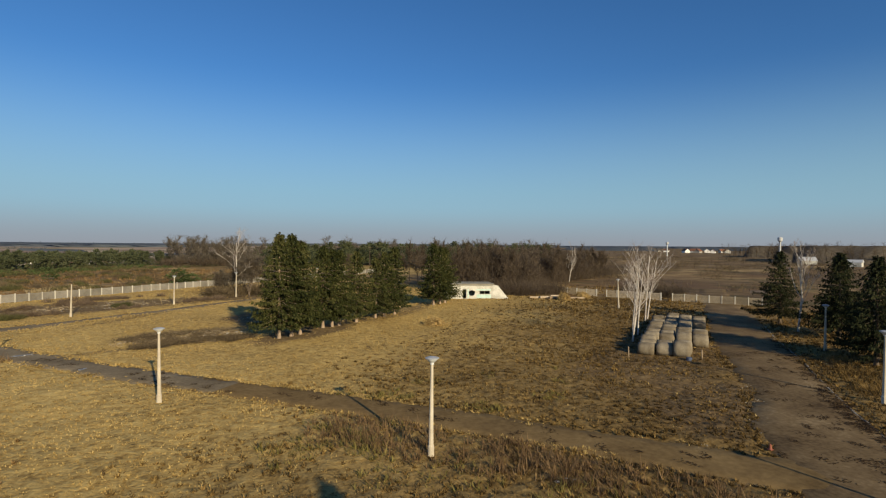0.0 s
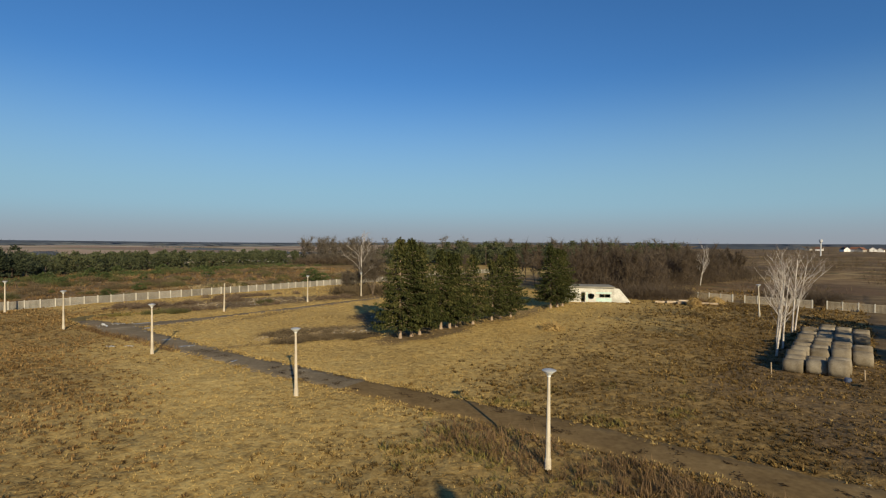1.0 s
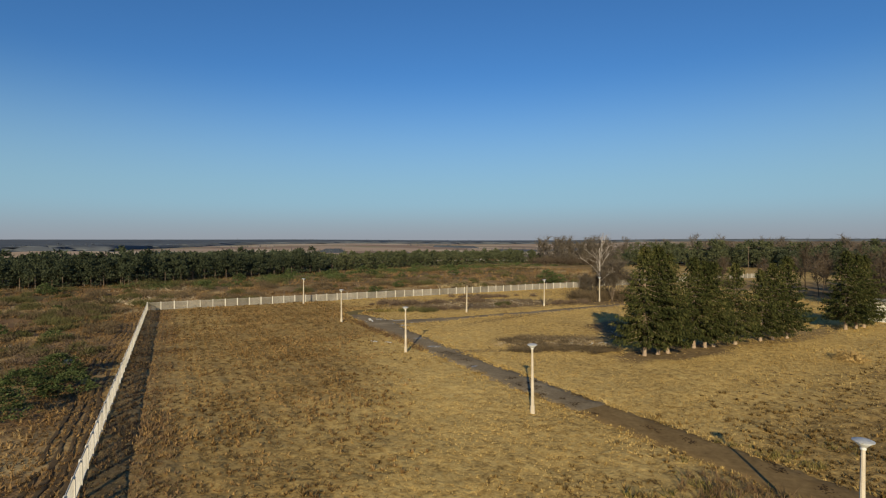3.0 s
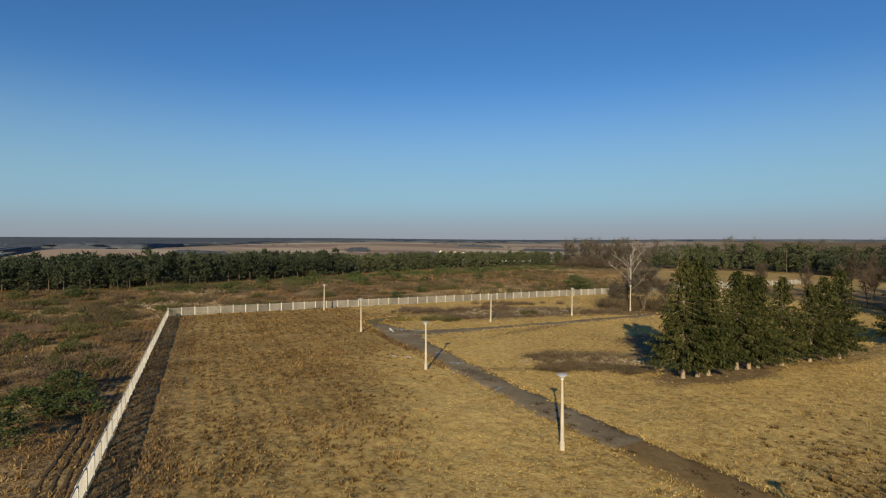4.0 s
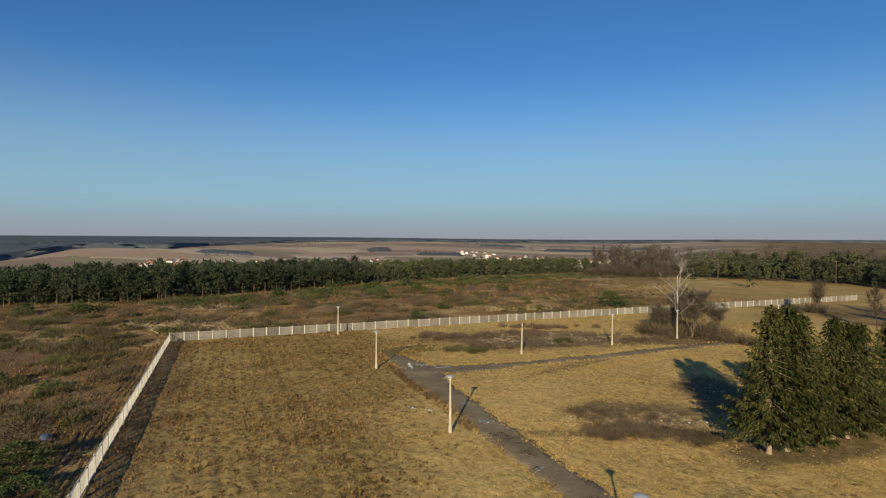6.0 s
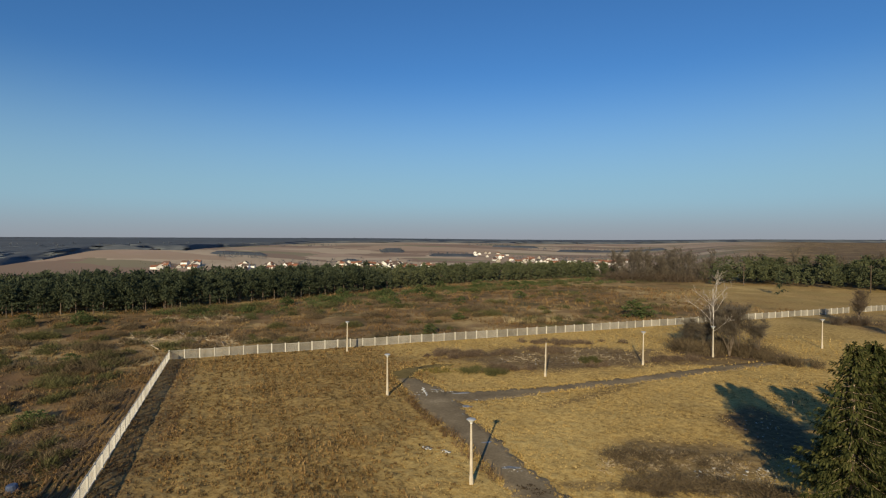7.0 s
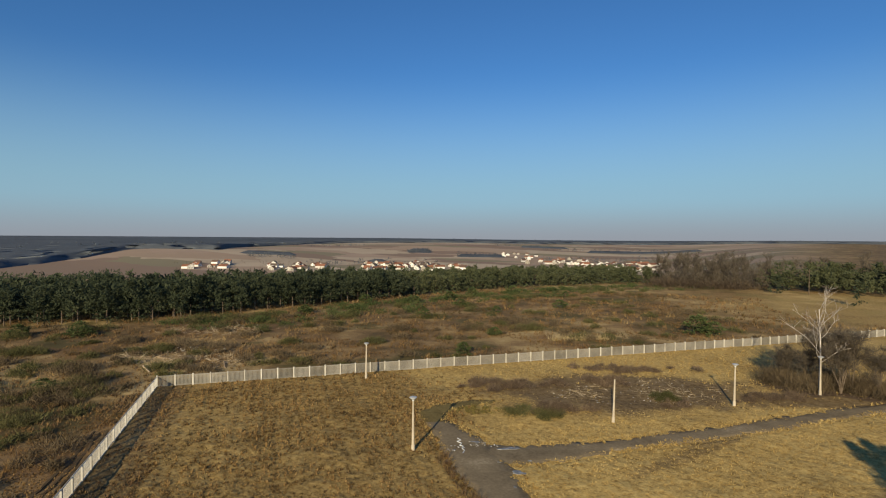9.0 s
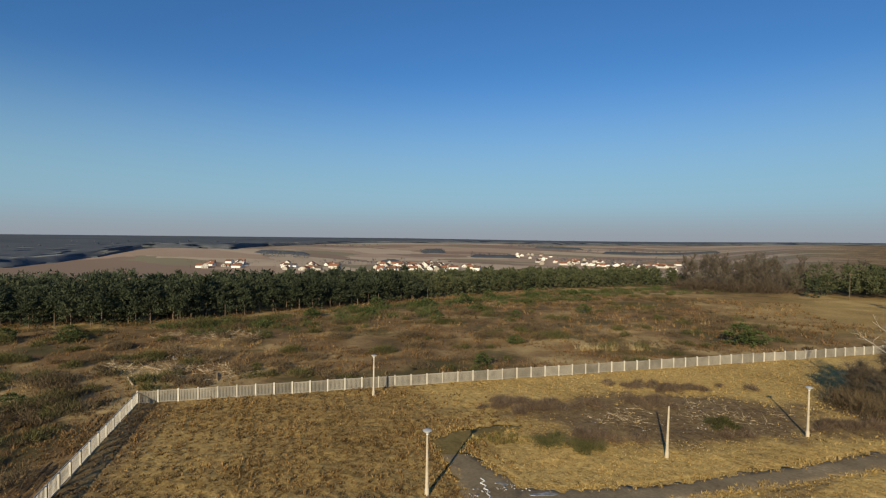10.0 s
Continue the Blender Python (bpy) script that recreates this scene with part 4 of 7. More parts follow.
for x, y, seed, h, lean in ((32.4, 51.3, 21, 9.8, -0.03), (33.3, 52.6, 22, 9.4, 0.02), (35.4, 55.0, 23, 9.0, 0.0), (36.6, 57.6, 30, 9.6, 0.03), (42.5, 64.4, 31, 10.8, 0.03), (44.0, 66.2, 32, 10.0, 0.1)):
    birch(x, y, seed, h, "slim white-barked bare birch beside the hay bales", "birches by the bales", 0.6, 0.108, 1, 0.5, lean, 1.0, clear=0.3, levels=3, kid=7, haze=160, limb=0.3, stout=3, sway=0.045)
birch(56.7, 53.9, 24, 10.8, "slim bare birch among the roadside spruces", "", 0.36, 0.14, 1, 0.8, limb=0.34, stout=3)
birch(-17.8, 107.9, 25, 12.6, "tall old bare birch with spreading pale limbs", "", 0.62, 0.13, 1, up=0.5, twig=0.8, levels=4, kid=11, clear=0.36, limb=0.27)
birch(-15.6, 109.4, 93, 7.4, "broad rounded bare tree of fine brown twigs", "bushy trees round the birch", 1.0, 0.11, 4, 0.55, twig=1.0, kid=10, levels=3, haze=9000, bark=M_BARK, twigs=M_HAZE, name="deciduous_tree")
for x, y, seed, h in ((-14.4, 110.6, 26, 8.0), (-19.4, 111.5, 27, 6.2), (-16.9, 112.6, 33, 7.6), (-11.8, 111.4, 34, 6.2), (-21.8, 112.2, 35, 5.0)):
    birch(x, y, seed, h, "low bushy bare tree with fine brown twigs beside the birch", "bushy trees round the birch", 1.0, 0.08, 3, 0.5, twig=1.0, kid=9, levels=3, haze=6000, bark=M_BARK, twigs=M_HAZE, name="deciduous_tree")
birch(67.0, 139.0, 28, 11.0, "pale bare birch at the edge of the brown wood", "", 0.4, 0.1, 2, twig=0.8, kid=7, levels=3, limb=0.28)
birch(5.0, 158.0, 29, 7.0, "bare bushy tree over the far fence gap", "", 0.6, 0.12, 3, 0.6, twig=1.4, kid=9, levels=3, haze=5000, bark=M_BARK, twigs=M_WOOD, name="deciduous_tree")


def wood(name, label, spots, variants, mat, scale=(0.8, 1.15), category="wood"):
    """A far wood: many trees as one mesh."""
    pieces = []
    r = np.random.default_rng(len(spots))
    for x, y in spots:
        v, f = variants[int(r.integers(len(variants)))]
        a, s1 = r.uniform(0, 6.28), r.uniform(*scale)
        c, s2 = math.cos(a), math.sin(a)
        w = v @ np.array(((c, s2, 0), (-s2, c, 0), (0, 0, 1))) * s1 * np.array((1, 1, r.uniform(0.9, 1.1)))
        pieces.append((w + np.array((x, y, ground_at(x, y) - 0.1)), f))
    return tagged(new(name, joined(name, pieces, mat)), label, category, kind="stuff")


def bare_variant(seed, height, spread=0.45, twigs=520, up=0.85):
    """A leafless forest tree with a haze of fine twigs."""
    r = np.random.default_rng(seed)
    t1, t2 = bare_tree(seed, height, spread, 0.1, 2, 0, 1, 1.0, up)
    ends = t1[len(t1) // 6:]
    pick = ends[r.integers(len(ends), size=twigs)]
    b = pick[:, 0:3] + (pick[:, 3:6] - pick[:, 0:3]) * r.uniform(0, 1, (twigs, 1))
    d = r.normal(size=(twigs, 3)) * (0.6, 0.6, 0.4) + (0, 0, 0.7)
    v, f = blades(b, b + d * r.uniform(0.5, 1.5, (twigs, 1)), r.uniform(0.05, 0.11, twigs))
    a, q = tubes(t1[t1[:, 6] > 0.018], 3)
    q = np.concatenate([q[:, [0, 1, 2]], q[:, [0, 2, 3]]])
    return np.concatenate([a, v]), np.concatenate([q, f + len(a)])


def pine_variant(seed, height, clear=0.3, radius=2.6, n=900, size=0.72):
    """A pine of a plantation: bare lower trunk, rounded crown of needle pads on tiers of limbs."""
    r = np.random.default_rng(seed)
    pads = max(8, n // 16)
    u = np.clip(r.beta(1.15, 1.0, pads), 0.02, 0.97)
    a = r.uniform(0, 6.283, pads)
    lobes = 0.85 + 0.15 * np.sin(3 * a + u * 9 + seed) + 0.12 * np.sin(u * 30 + seed)
    reach = radius * np.clip(1 - u ** 1.7, 0.0, 1) ** 0.7 * (0.7 + 0.3 * smooth(0, 0.25, u)) * lobes
    d = reach * r.uniform(0.35, 1, pads) ** 0.5
    pad = np.stack([np.cos(a) * d, np.sin(a) * d, (clear + (1 - clear) * u) * height + 0.1 * d], 1)
    k = r.integers(pads, size=n)
    c = pad[k] + r.normal(size=(n, 3)) * (0.42, 0.42, 0.2) * size
    out = np.stack([np.cos(a[k]), np.sin(a[k]), 0.35 + 0 * a[k]], 1) * 0.5 + r.normal(0, 0.5, (n, 3)) + (0, 0, 0.2)
    v, f = blades(c, c + out * r.uniform(0.4, 0.9, (n, 1)) * size, r.uniform(0.26, 0.56, n) * size, tip_width=1)
    f = np.concatenate([f[:, [0, 1, 2]], f[:, [0, 2, 3]]])
    return v, f


def spots_between(front, depth, gap, seed, back=None):
    """Tree places in a belt behind a front line."""
    r = np.random.default_rng(seed)
    front = np.array(front, float)
    s = np.concatenate([[0], np.cumsum(np.linalg.norm(np.diff(front, axis=0), axis=1))])
    out = []
    row = 0.0
    while row < depth:
        for t in np.arange(r.uniform(0, gap), s[-1], gap):
            x, y = np.interp(t, s, front[:, 0]), np.interp(t, s, front[:, 1])
            k = min(len(front) - 2, max(0, int(np.searchsorted(s, t)) - 1))
            d = front[k + 1] - front[k]
            n = np.array((-d[1], d[0])) / np.linalg.norm(d)
            out.append((x + n[0] * row + r.normal(0, gap * 0.3), y + n[1] * row + r.normal(0, gap * 0.3)))
        row += gap * 1.05
        gap *= 1.06
    return out


PINES = [pine_variant(31, 7.9, 0.13, 2.8, 560, 0.84), pine_variant(32, 7.0, 0.1, 2.7, 560, 0.84), pine_variant(33, 8.6, 0.15, 2.8, 560, 0.84), pine_variant(34, 7.6, 0.12, 3.1, 560, 0.84)]
BACK_PINES = [pine_variant(65, 7.8, 0.3, 2.5, 170, 1.35), pine_variant(66, 7.3, 0.3, 2.4, 170, 1.35)]
FAR_PINES = [pine_variant(38, 9.0, 0.14, 2.9, 380, 1.05), pine_variant(39, 8.2, 0.12, 2.7, 380, 1.05)]
YOUNG_PINES = [pine_variant(35, 6.2, 0.03, 2.2, 340, 0.8), pine_variant(36, 5.4, 0.02, 2.4, 340, 0.8), pine_variant(37, 6.8, 0.04, 2.1, 340, 0.8)]
FRONT = [(-172, 50), (-159, 65), (-152, 73), (-145.5, 81), (-141.6, 90.6), (-139.8, 103)]
FRONT2 = [(-139.8, 103), (-133, 130), (-127, 165)]
FRONT3 = [(-127, 165), (-118, 200), (-107, 225), (-86, 258), (-72, 272)]
pine_places = spots_between(FRONT, 15, 3.0, 41) + spots_between(FRONT2, 15, 3.1, 42)
back_places = spots_between([(x - 13.5, y + 8.0) for x, y in FRONT], 31, 3.4, 141) + spots_between([(x - 16, y + 4) for x, y in FRONT2], 31, 3.4, 142)
wood("pine_forest", "dense dark green pine plantation with bare lower trunks", pine_places, PINES, M_PINE, (0.78, 1.12), "pine forest")
wood("pine_forest_depths", "rear rows of the dark green pine plantation", back_places, BACK_PINES, M_PINE, (0.85, 1.08), "pine forest")
trunks = []
for x, y in pine_places[:260]:
    z = ground_at(x, y)
    trunks.append((x, y, z - 0.2, x, y, z + 3.0, 0.13, 0.1))
tagged(new("pine_trunks", joined("pine_trunks", [tubes(trunks, 5)], M_BARK)), "straight brown trunks of the pine plantation", "pine trunks", kind="stuff")
wood("young_pine_belt", "belt of green young pines along the moor's far edge", spots_between(FRONT3, 22, 3.2, 43), YOUNG_PINES, M_YOUNG, (0.8, 1.05), "pine forest")
wood("young_pine_depths", "rear rows of the young pine belt", spots_between([(x - 17, y + 14) for x, y in FRONT3], 24, 3.8, 143), BACK_PINES, M_YOUNG, (0.68, 0.86), "pine forest")
wood("far_pine_wood", "green pine wood behind the tan field", spots_between([(-36, 270), (-22, 259), (14, 255), (60, 247), (110, 236)], 34, 5.0, 44), FAR_PINES, M_YOUNG, (0.7, 1.3), "pine forest")

BARE = [bare_variant(51, 8.6, 0.5, 760), bare_variant(52, 8.2, 0.5, 760), bare_variant(53, 8.9, 0.5, 760), bare_variant(54, 7.8, 0.6, 760)]
GROVE = [bare_variant(57, 8.4, 0.8, 520, 0.5), bare_variant(58, 7.8, 0.8, 520, 0.5), bare_variant(59, 8.8, 0.7, 520, 0.6)]
wood("bare_grove", "dense rounded grey-brown leafless grove beyond the moor", spots_between([(-71, 259), (-56, 263), (-40, 265)], 26, 5.5, 45) + spots_between([(-60, 286), (-30, 292), (20, 292), (70, 282), (120, 268)], 12, 6, 145), GROVE, M_HAZE, (1.15, 1.6), "wood")
wood("brown_wood", "dense leafless brown wood behind the low building", spots_between([(28, 112), (39, 113), (51, 126), (67, 142), (84, 157), (97, 168)], 34, 4.6, 46) + spots_between([(24, 113), (31, 109)], 20, 4.2, 47), BARE, M_WOOD, (0.8, 1.12), "wood")
wood("distant_pine_wood", "green pine wood seen behind the row of spruces", spots_between([(-14, 300), (26, 252), (48, 206)], 24, 4.5, 48), FAR_PINES, M_PINE, (0.75, 0.95), "pine forest")


# ---- grass and weeds ----
def keep_clear(p):
    creep = 0.12 + 0.5 * np.clip(wob(p[:, 0], p[:, 1], 0.7, 4) + 0.5 * wob(p[:, 0], p[:, 1], 2.4, 1), -0.2, 1.2)
    return off_paths(p) > -creep * np.random.default_rng(3).uniform(0.2, 1, len(p))


CAM_LINE = np.array([(0, 0), (-5, 10), (-24, 34.6)], float)


def field(boxed, per_m2, seed, near=0.0, reach=1e9):
    """Random places in a box at a density, by distance from the line of flight."""
    r = np.random.default_rng(seed)
    x0, y0, x1, y1 = boxed
    n = int((x1 - x0) * (y1 - y0) * per_m2)
    p = np.stack([r.uniform(x0, x1, n), r.uniform(y0, y1, n)], 1)
    d = line_far(p, CAM_LINE, np.zeros(3))
    return p[(d >= near) & (d < reach)]


def side_of_fence(p):
    far = (p - CORNER) @ np.array((-FAR_DIR[1], FAR_DIR[0]))
    left = (p - CORNER) @ np.array((LEFT_DIR[1], -LEFT_DIR[0]))
    return np.maximum(far, left)


SOIL_SPOTS = ((-38, 94, 17, 8, 38), (-16, 105, 9, 2.6, 35), (-16, 112, 9, 6, 30), (-15, 64.5, 7.5, 4.2, 30), (-2, 64, 3.2, 9, -38), (-10, 75.5, 7.5, 3.6, 105), (30, 47, 14, 6, 48))


def in_spot(p, cx, cy, rx, ry, turn):
    c, s_ = math.cos(radians(turn)), math.sin(radians(turn))
    u, v = (p[:, 0] - cx) * c + (p[:, 1] - cy) * s_, -(p[:, 0] - cx) * s_ + (p[:, 1] - cy) * c
    return np.hypot(u / rx, v / ry)


def tufts(p, height, spread, count, seed, width=(0.05, 0.1), flat=1.5):
    """Leaning blades round each place."""
    r = np.random.default_rng(seed)
    n = len(p)
    z = land(p[:, 0], p[:, 1]) + 0.05
    b = np.repeat(np.column_stack([p, z - 0.03]), count, 0)
    b[:, :2] += r.normal(0, spread, (n * count, 2))
    h = np.repeat(height, count) * r.uniform(0.5, 1.15, n * count)
    a = r.uniform(0, 6.283, n * count)
    lean = r.uniform(0.1, flat, n * count) * h
    t = b + np.stack([np.cos(a) * lean, np.sin(a) * lean, h], 1)
    side = np.stack([-np.sin(a), np.cos(a), 0 * a], 1) + r.normal(0, 0.4, (n * count, 3)) * (1, 1, 0)
    return blades(b, t, r.uniform(*width, n * count), side)


def furrow(p):
    """Old plough rows that run beside the left-hand fence, between -1 and 1."""
    left = (p - CORNER) @ np.array((-LEFT_DIR[1], LEFT_DIR[0]))
    return np.cos(left * 2 * math.pi / 1.25 + 0.9 * wob(p[:, 0], p[:, 1], 5, 2)) * (side_of_fence(p) < 0)


def turf(pitch=0.3, reach=74.0):
    """The hummocky sod of the meadow: an uneven sheet just over the ground, laid along the plough rows."""
    r = np.random.default_rng(77)
    across = np.array((-LEFT_DIR[1], LEFT_DIR[0]))
    nu, nv = int(165 / pitch), int(150 / pitch)
    u, v = np.meshgrid(np.arange(nu) * pitch - 2, np.arange(nv) * pitch + 0.3)
    p = CORNER + u.reshape(-1, 1) * LEFT_DIR + v.reshape(-1, 1) * across
    p = p + r.uniform(-0.25, 0.25, p.shape) * pitch
    far = line_far(p, CAM_LINE, np.zeros(3))
    ok = (far < reach) & (side_of_fence(p) < -0.25) & (p[:, 1] > 9 + 0.2 * np.abs(p[:, 0])) & (p[:, 0] < 40)
    n = len(p)
    bump = r.uniform(0, 1, n) ** 1.5
    bump = bump.reshape(nv, nu)
    soft = bump.copy()
    soft[1:-1, 1:-1] = 0.7 * bump[1:-1, 1:-1] + 0.075 * (bump[:-2, 1:-1] + bump[2:, 1:-1] + bump[1:-1, :-2] + bump[1:-1, 2:])
    bump = soft.ravel()
    rough = np.maximum(worn_share(p), russet_share(p))
    high = (0.09 + 0.1 * rough) * (0.8 + 0.25 * furrow(p))
    edge = smooth(0.0, 0.7, off_paths(p))
    z = land(p[:, 0], p[:, 1]) - 0.03 + (0.035 + high * bump) * edge - 0.12 * (1 - edge)
    quads = np.arange(n).reshape(nv, nu)
    quads = np.stack([quads[:-1, :-1], quads[:-1, 1:], quads[1:, 1:], quads[1:, :-1]], -1).reshape(-1, 4)
    quads = quads[ok[quads].all(1)]
    used, back = np.unique(quads, return_inverse=True)
    me = mesh_of("turf", np.column_stack([p, z])[used], back.reshape(-1, 4), M_GROUND)
    me.polygons.foreach_set("use_smooth", np.ones(len(me.polygons), bool))
    put_kinds(me, p[used])
    return tagged(new("turf", me), "hummocky matted sod of the dry meadow", "grass", kind="stuff")


def rows_of(boxed, pitch, seed, near, reach):
    """Clump places on a jittered grid laid along the old plough rows, by distance from the line of flight."""
    r = np.random.default_rng(seed)
    x0, y0, x1, y1 = boxed
    cx, cy, half = (x0 + x1) / 2, (y0 + y1) / 2, math.hypot(x1 - x0, y1 - y0) / 2
    n = int(2 * half / pitch)
    u, v = np.meshgrid((np.arange(n) - n / 2) * pitch, (np.arange(n) - n / 2) * pitch)
    u, v = u.ravel() + r.uniform(-0.42, 0.42, n * n) * pitch, v.ravel() + r.uniform(-0.34, 0.34, n * n) * pitch
    p = np.stack([cx + u * LEFT_DIR[0] - v * LEFT_DIR[1], cy + u * LEFT_DIR[1] + v * LEFT_DIR[0]], 1)
    p = p[(p[:, 0] > x0) & (p[:, 0] < x1) & (p[:, 1] > y0) & (p[:, 1] < y1)]
    d = line_far(p, CAM_LINE, np.zeros(3))
    return p[(d >= near) & (d < reach)]


def fountains(p, height, radius, count, seed, width, reach=1.0):
    """Tussocks: blades that spring from a tight foot and arch outwards all round."""
    r = np.random.default_rng(seed)
    n = len(p) * count
    z = np.repeat(land(p[:, 0], p[:, 1]) + 0.04, count)
    c, h, rad = np.repeat(p, count, 0), np.repeat(height, count), np.repeat(radius, count)
    a, q = r.uniform(0, 6.283, n), np.sqrt(r.uniform(0, 1, n))
    out = np.stack([np.cos(a), np.sin(a)], 1)
    b = np.column_stack([c + out * (q * rad * 0.45)[:, None], z - 0.03])
    lean = rad * (0.25 + 0.75 * q) * r.uniform(0.6, 1.3, n) * reach
    top = h * (1.15 - 0.75 * q ** 2) * r.uniform(0.75, 1.15, n)
    t = b + np.column_stack([out * lean[:, None], top])
    side = np.stack([-np.sin(a), np.cos(a), 0 * a], 1) + r.normal(0, 0.35, (n, 3)) * (1, 1, 0)
    return blades(b, t, r.uniform(*width, n), side)


def tussocks(name, label, boxed, bands, mat, seed, accept, tall, strict=True, wide=0.1, spread=1.0):
    pieces = []
    for k, (pitch, near, reach, count, grow) in enumerate(bands):
        p = rows_of(boxed, pitch, seed + k, near, reach)
        p = p[accept(p) & keep_clear(p)] if strict else p[accept(p)]
        if not len(p):
            continue
        r = np.random.default_rng(seed + 50 + k)
        lump = 0.62 + 0.35 * wob(p[:, 0], p[:, 1], 1.9, 4.0) + 0.3 * wob(p[:, 0], p[:, 1], 6.5, 1.0) + 0.2 * furrow(p) + r.normal(0, 0.22, len(p))
        keep = lump > 0.22
        p, lump = p[keep], np.clip(lump[keep], 0.3, 1.5)
        pieces.append(fountains(p, tall * lump * grow, (0.11 + 0.13 * lump) * grow, count, seed + 90 + k, (wide * 0.55 * grow, wide * 1.25 * grow), spread))
    return tagged(new(name, joined(name, pieces, mat)), label, "grass", kind="stuff")


def meadow(name, label, boxed, bands, mat, seed, accept, tall=0.36, width=(0.05, 0.1), category="grass", flat=1.5):
    pieces = []
    for k, (per, near, reach, count, grow) in enumerate(bands):
        p = field(boxed, per, seed + k, near, reach)
        p = p[accept(p) & keep_clear(p)]
        if not len(p):
            continue
        lump = 0.45 + 0.6 * wob(p[:, 0], p[:, 1], 0.33, 2.0) + 0.4 * wob(p[:, 0], p[:, 1], 2.7, 4.0)
        r = np.random.default_rng(seed + 50 + k)
        keep = r.uniform(0, 1, len(p)) < np.clip(0.15 + lump, 0.1, 1)
        p, lump = p[keep], lump[keep]
        pieces.append(tufts(p, tall * np.clip(0.45 + 0.75 * lump, 0.25, 1.5) * grow, 0.10 * grow, count, seed + 90 + k, (width[0] * grow, width[1] * grow), flat))
    return tagged(new(name, joined(name, pieces, mat)), label, category, kind="stuff")


def inside_meadow(p):
    q = side_of_fence(p)
    ok = (q < -0.3)
    for s_ in SOIL_SPOTS[:6]:
        ok &= (in_spot(p, *s_) > 0.85) | (np.random.default_rng(5).uniform(0, 1, len(p)) < 0.12)
    left = -((p - CORNER) @ np.array((LEFT_DIR[1], -LEFT_DIR[0])))
    ok &= smooth(0.4, 6.5, left + 1.3 * wob(p[:, 0], p[:, 1], 1.6, 8)) > np.random.default_rng(6).uniform(-0.15, 1, len(p))
    return ok


def worn_share(p):
    return 0.85 * smooth(-9, 13, (p - np.array((4.0, 38.0))) @ np.array((0.8, -0.5)) + 4 * wob(p[:, 0], p[:, 1], 9, 3))


def worn_side(p):
    return worn_share(p) > np.random.default_rng(8).uniform(0, 1, len(p))


def russet_share(p):
    left = -((p - CORNER) @ np.array((LEFT_DIR[1], -LEFT_DIR[0])))
    reach_in = (p - CORNER) @ LEFT_DIR
    return 0.85 * (1 - smooth(15, 27, left - 14 * (1 - smooth(20, 60, reach_in)) + 12 * smooth(55, 85, reach_in) + 4 * wob(p[:, 0], p[:, 1], 6, 4)))


def russet_side(p):
    return russet_share(p) > np.random.default_rng(9).uniform(0, 1, len(p))

RUT_NORMAL = np.array((LEFT_DIR[1], -LEFT_DIR[0]))


def beside_fence(p):
    """Distance out from the white fence's line, along its run only."""
    run = (p - CORNER) @ LEFT_DIR
    out = (p - CORNER) @ RUT_NORMAL
    return np.where((run > 1) & (run < 84), out - 0.35 * np.sin(run * 0.13 + 2) - 0.12 * np.sin(run * 0.5), 99.0)



def thatch(name, label, boxed, mat, seed, accept, more=1.0):
    """Matted, lying blades that cover the whole ground."""
    pieces = []
    for k, (per, near, reach, grow) in enumerate(((12, 0, 34, 0.9), (6.5, 34, 62, 1.1), (3, 62, 100, 1.7), (1.2, 100, 150, 2.6))):
        p = field(boxed, per * more, seed + k, near, reach)
        p = p[accept(p) & keep_clear(p)]
        if not len(p):
            continue
        r = np.random.default_rng(seed + 20 + k)
        h = (0.1 + 0.06 * np.clip(wob(p[:, 0], p[:, 1], 0.8, 2) + 0.6 * wob(p[:, 0], p[:, 1], 2.6, 7), -0.6, 1.4)) * grow
        pieces.append(tufts(p, h, 0.04 * grow, 1, seed + 40 + k, (0.05 * grow, 0.11 * grow), 1.3))
    return tagged(new(name, joined(name, pieces, mat)), label, "grass", kind="stuff")


turf()
STRAW_BANDS = [(0.45, 0, 36, 11, 0.8), (0.55, 36, 62, 10, 0.95), (0.95, 62, 100, 8, 1.4), (1.8, 100, 150, 6, 2.1)]
DENSE_BANDS = [(0.42, 0, 40, 14, 0.85), (0.48, 40, 66, 12, 0.95), (0.85, 66, 100, 9, 1.4), (1.8, 100, 150, 6, 2.1)]
ZONES = (("straw", "dry straw-yellow", M_STRAW, 100, lambda p: inside_meadow(p) & ~worn_side(p) & ~russet_side(p), (-90, 8, 60, 135)),
         ("dull", "dull brown worn", M_DULL, 150, lambda p: inside_meadow(p) & worn_side(p), (-20, 8, 75, 125)),
         ("russet", "russet-brown", M_RUSSET, 1150, lambda p: inside_meadow(p) & ~worn_side(p) & russet_side(p), (-90, 8, 5, 100)))
for n, words, mat, seed, accept, boxed in ZONES:
    thatch(n + "_thatch", "matted " + words + " grass lying over the meadow", boxed, mat, seed + 300, accept, 0.8 if n == "russet" else 1.0)
    tussocks(n + "_tussocks", words + " grass tussocks on the meadow", boxed, STRAW_BANDS if n == "straw" else DENSE_BANDS, mat, seed, accept, {"dull": 0.25, "russet": 0.29}.get(n, 0.16), wide=0.1 if n == "straw" else 0.15, spread=1.0)


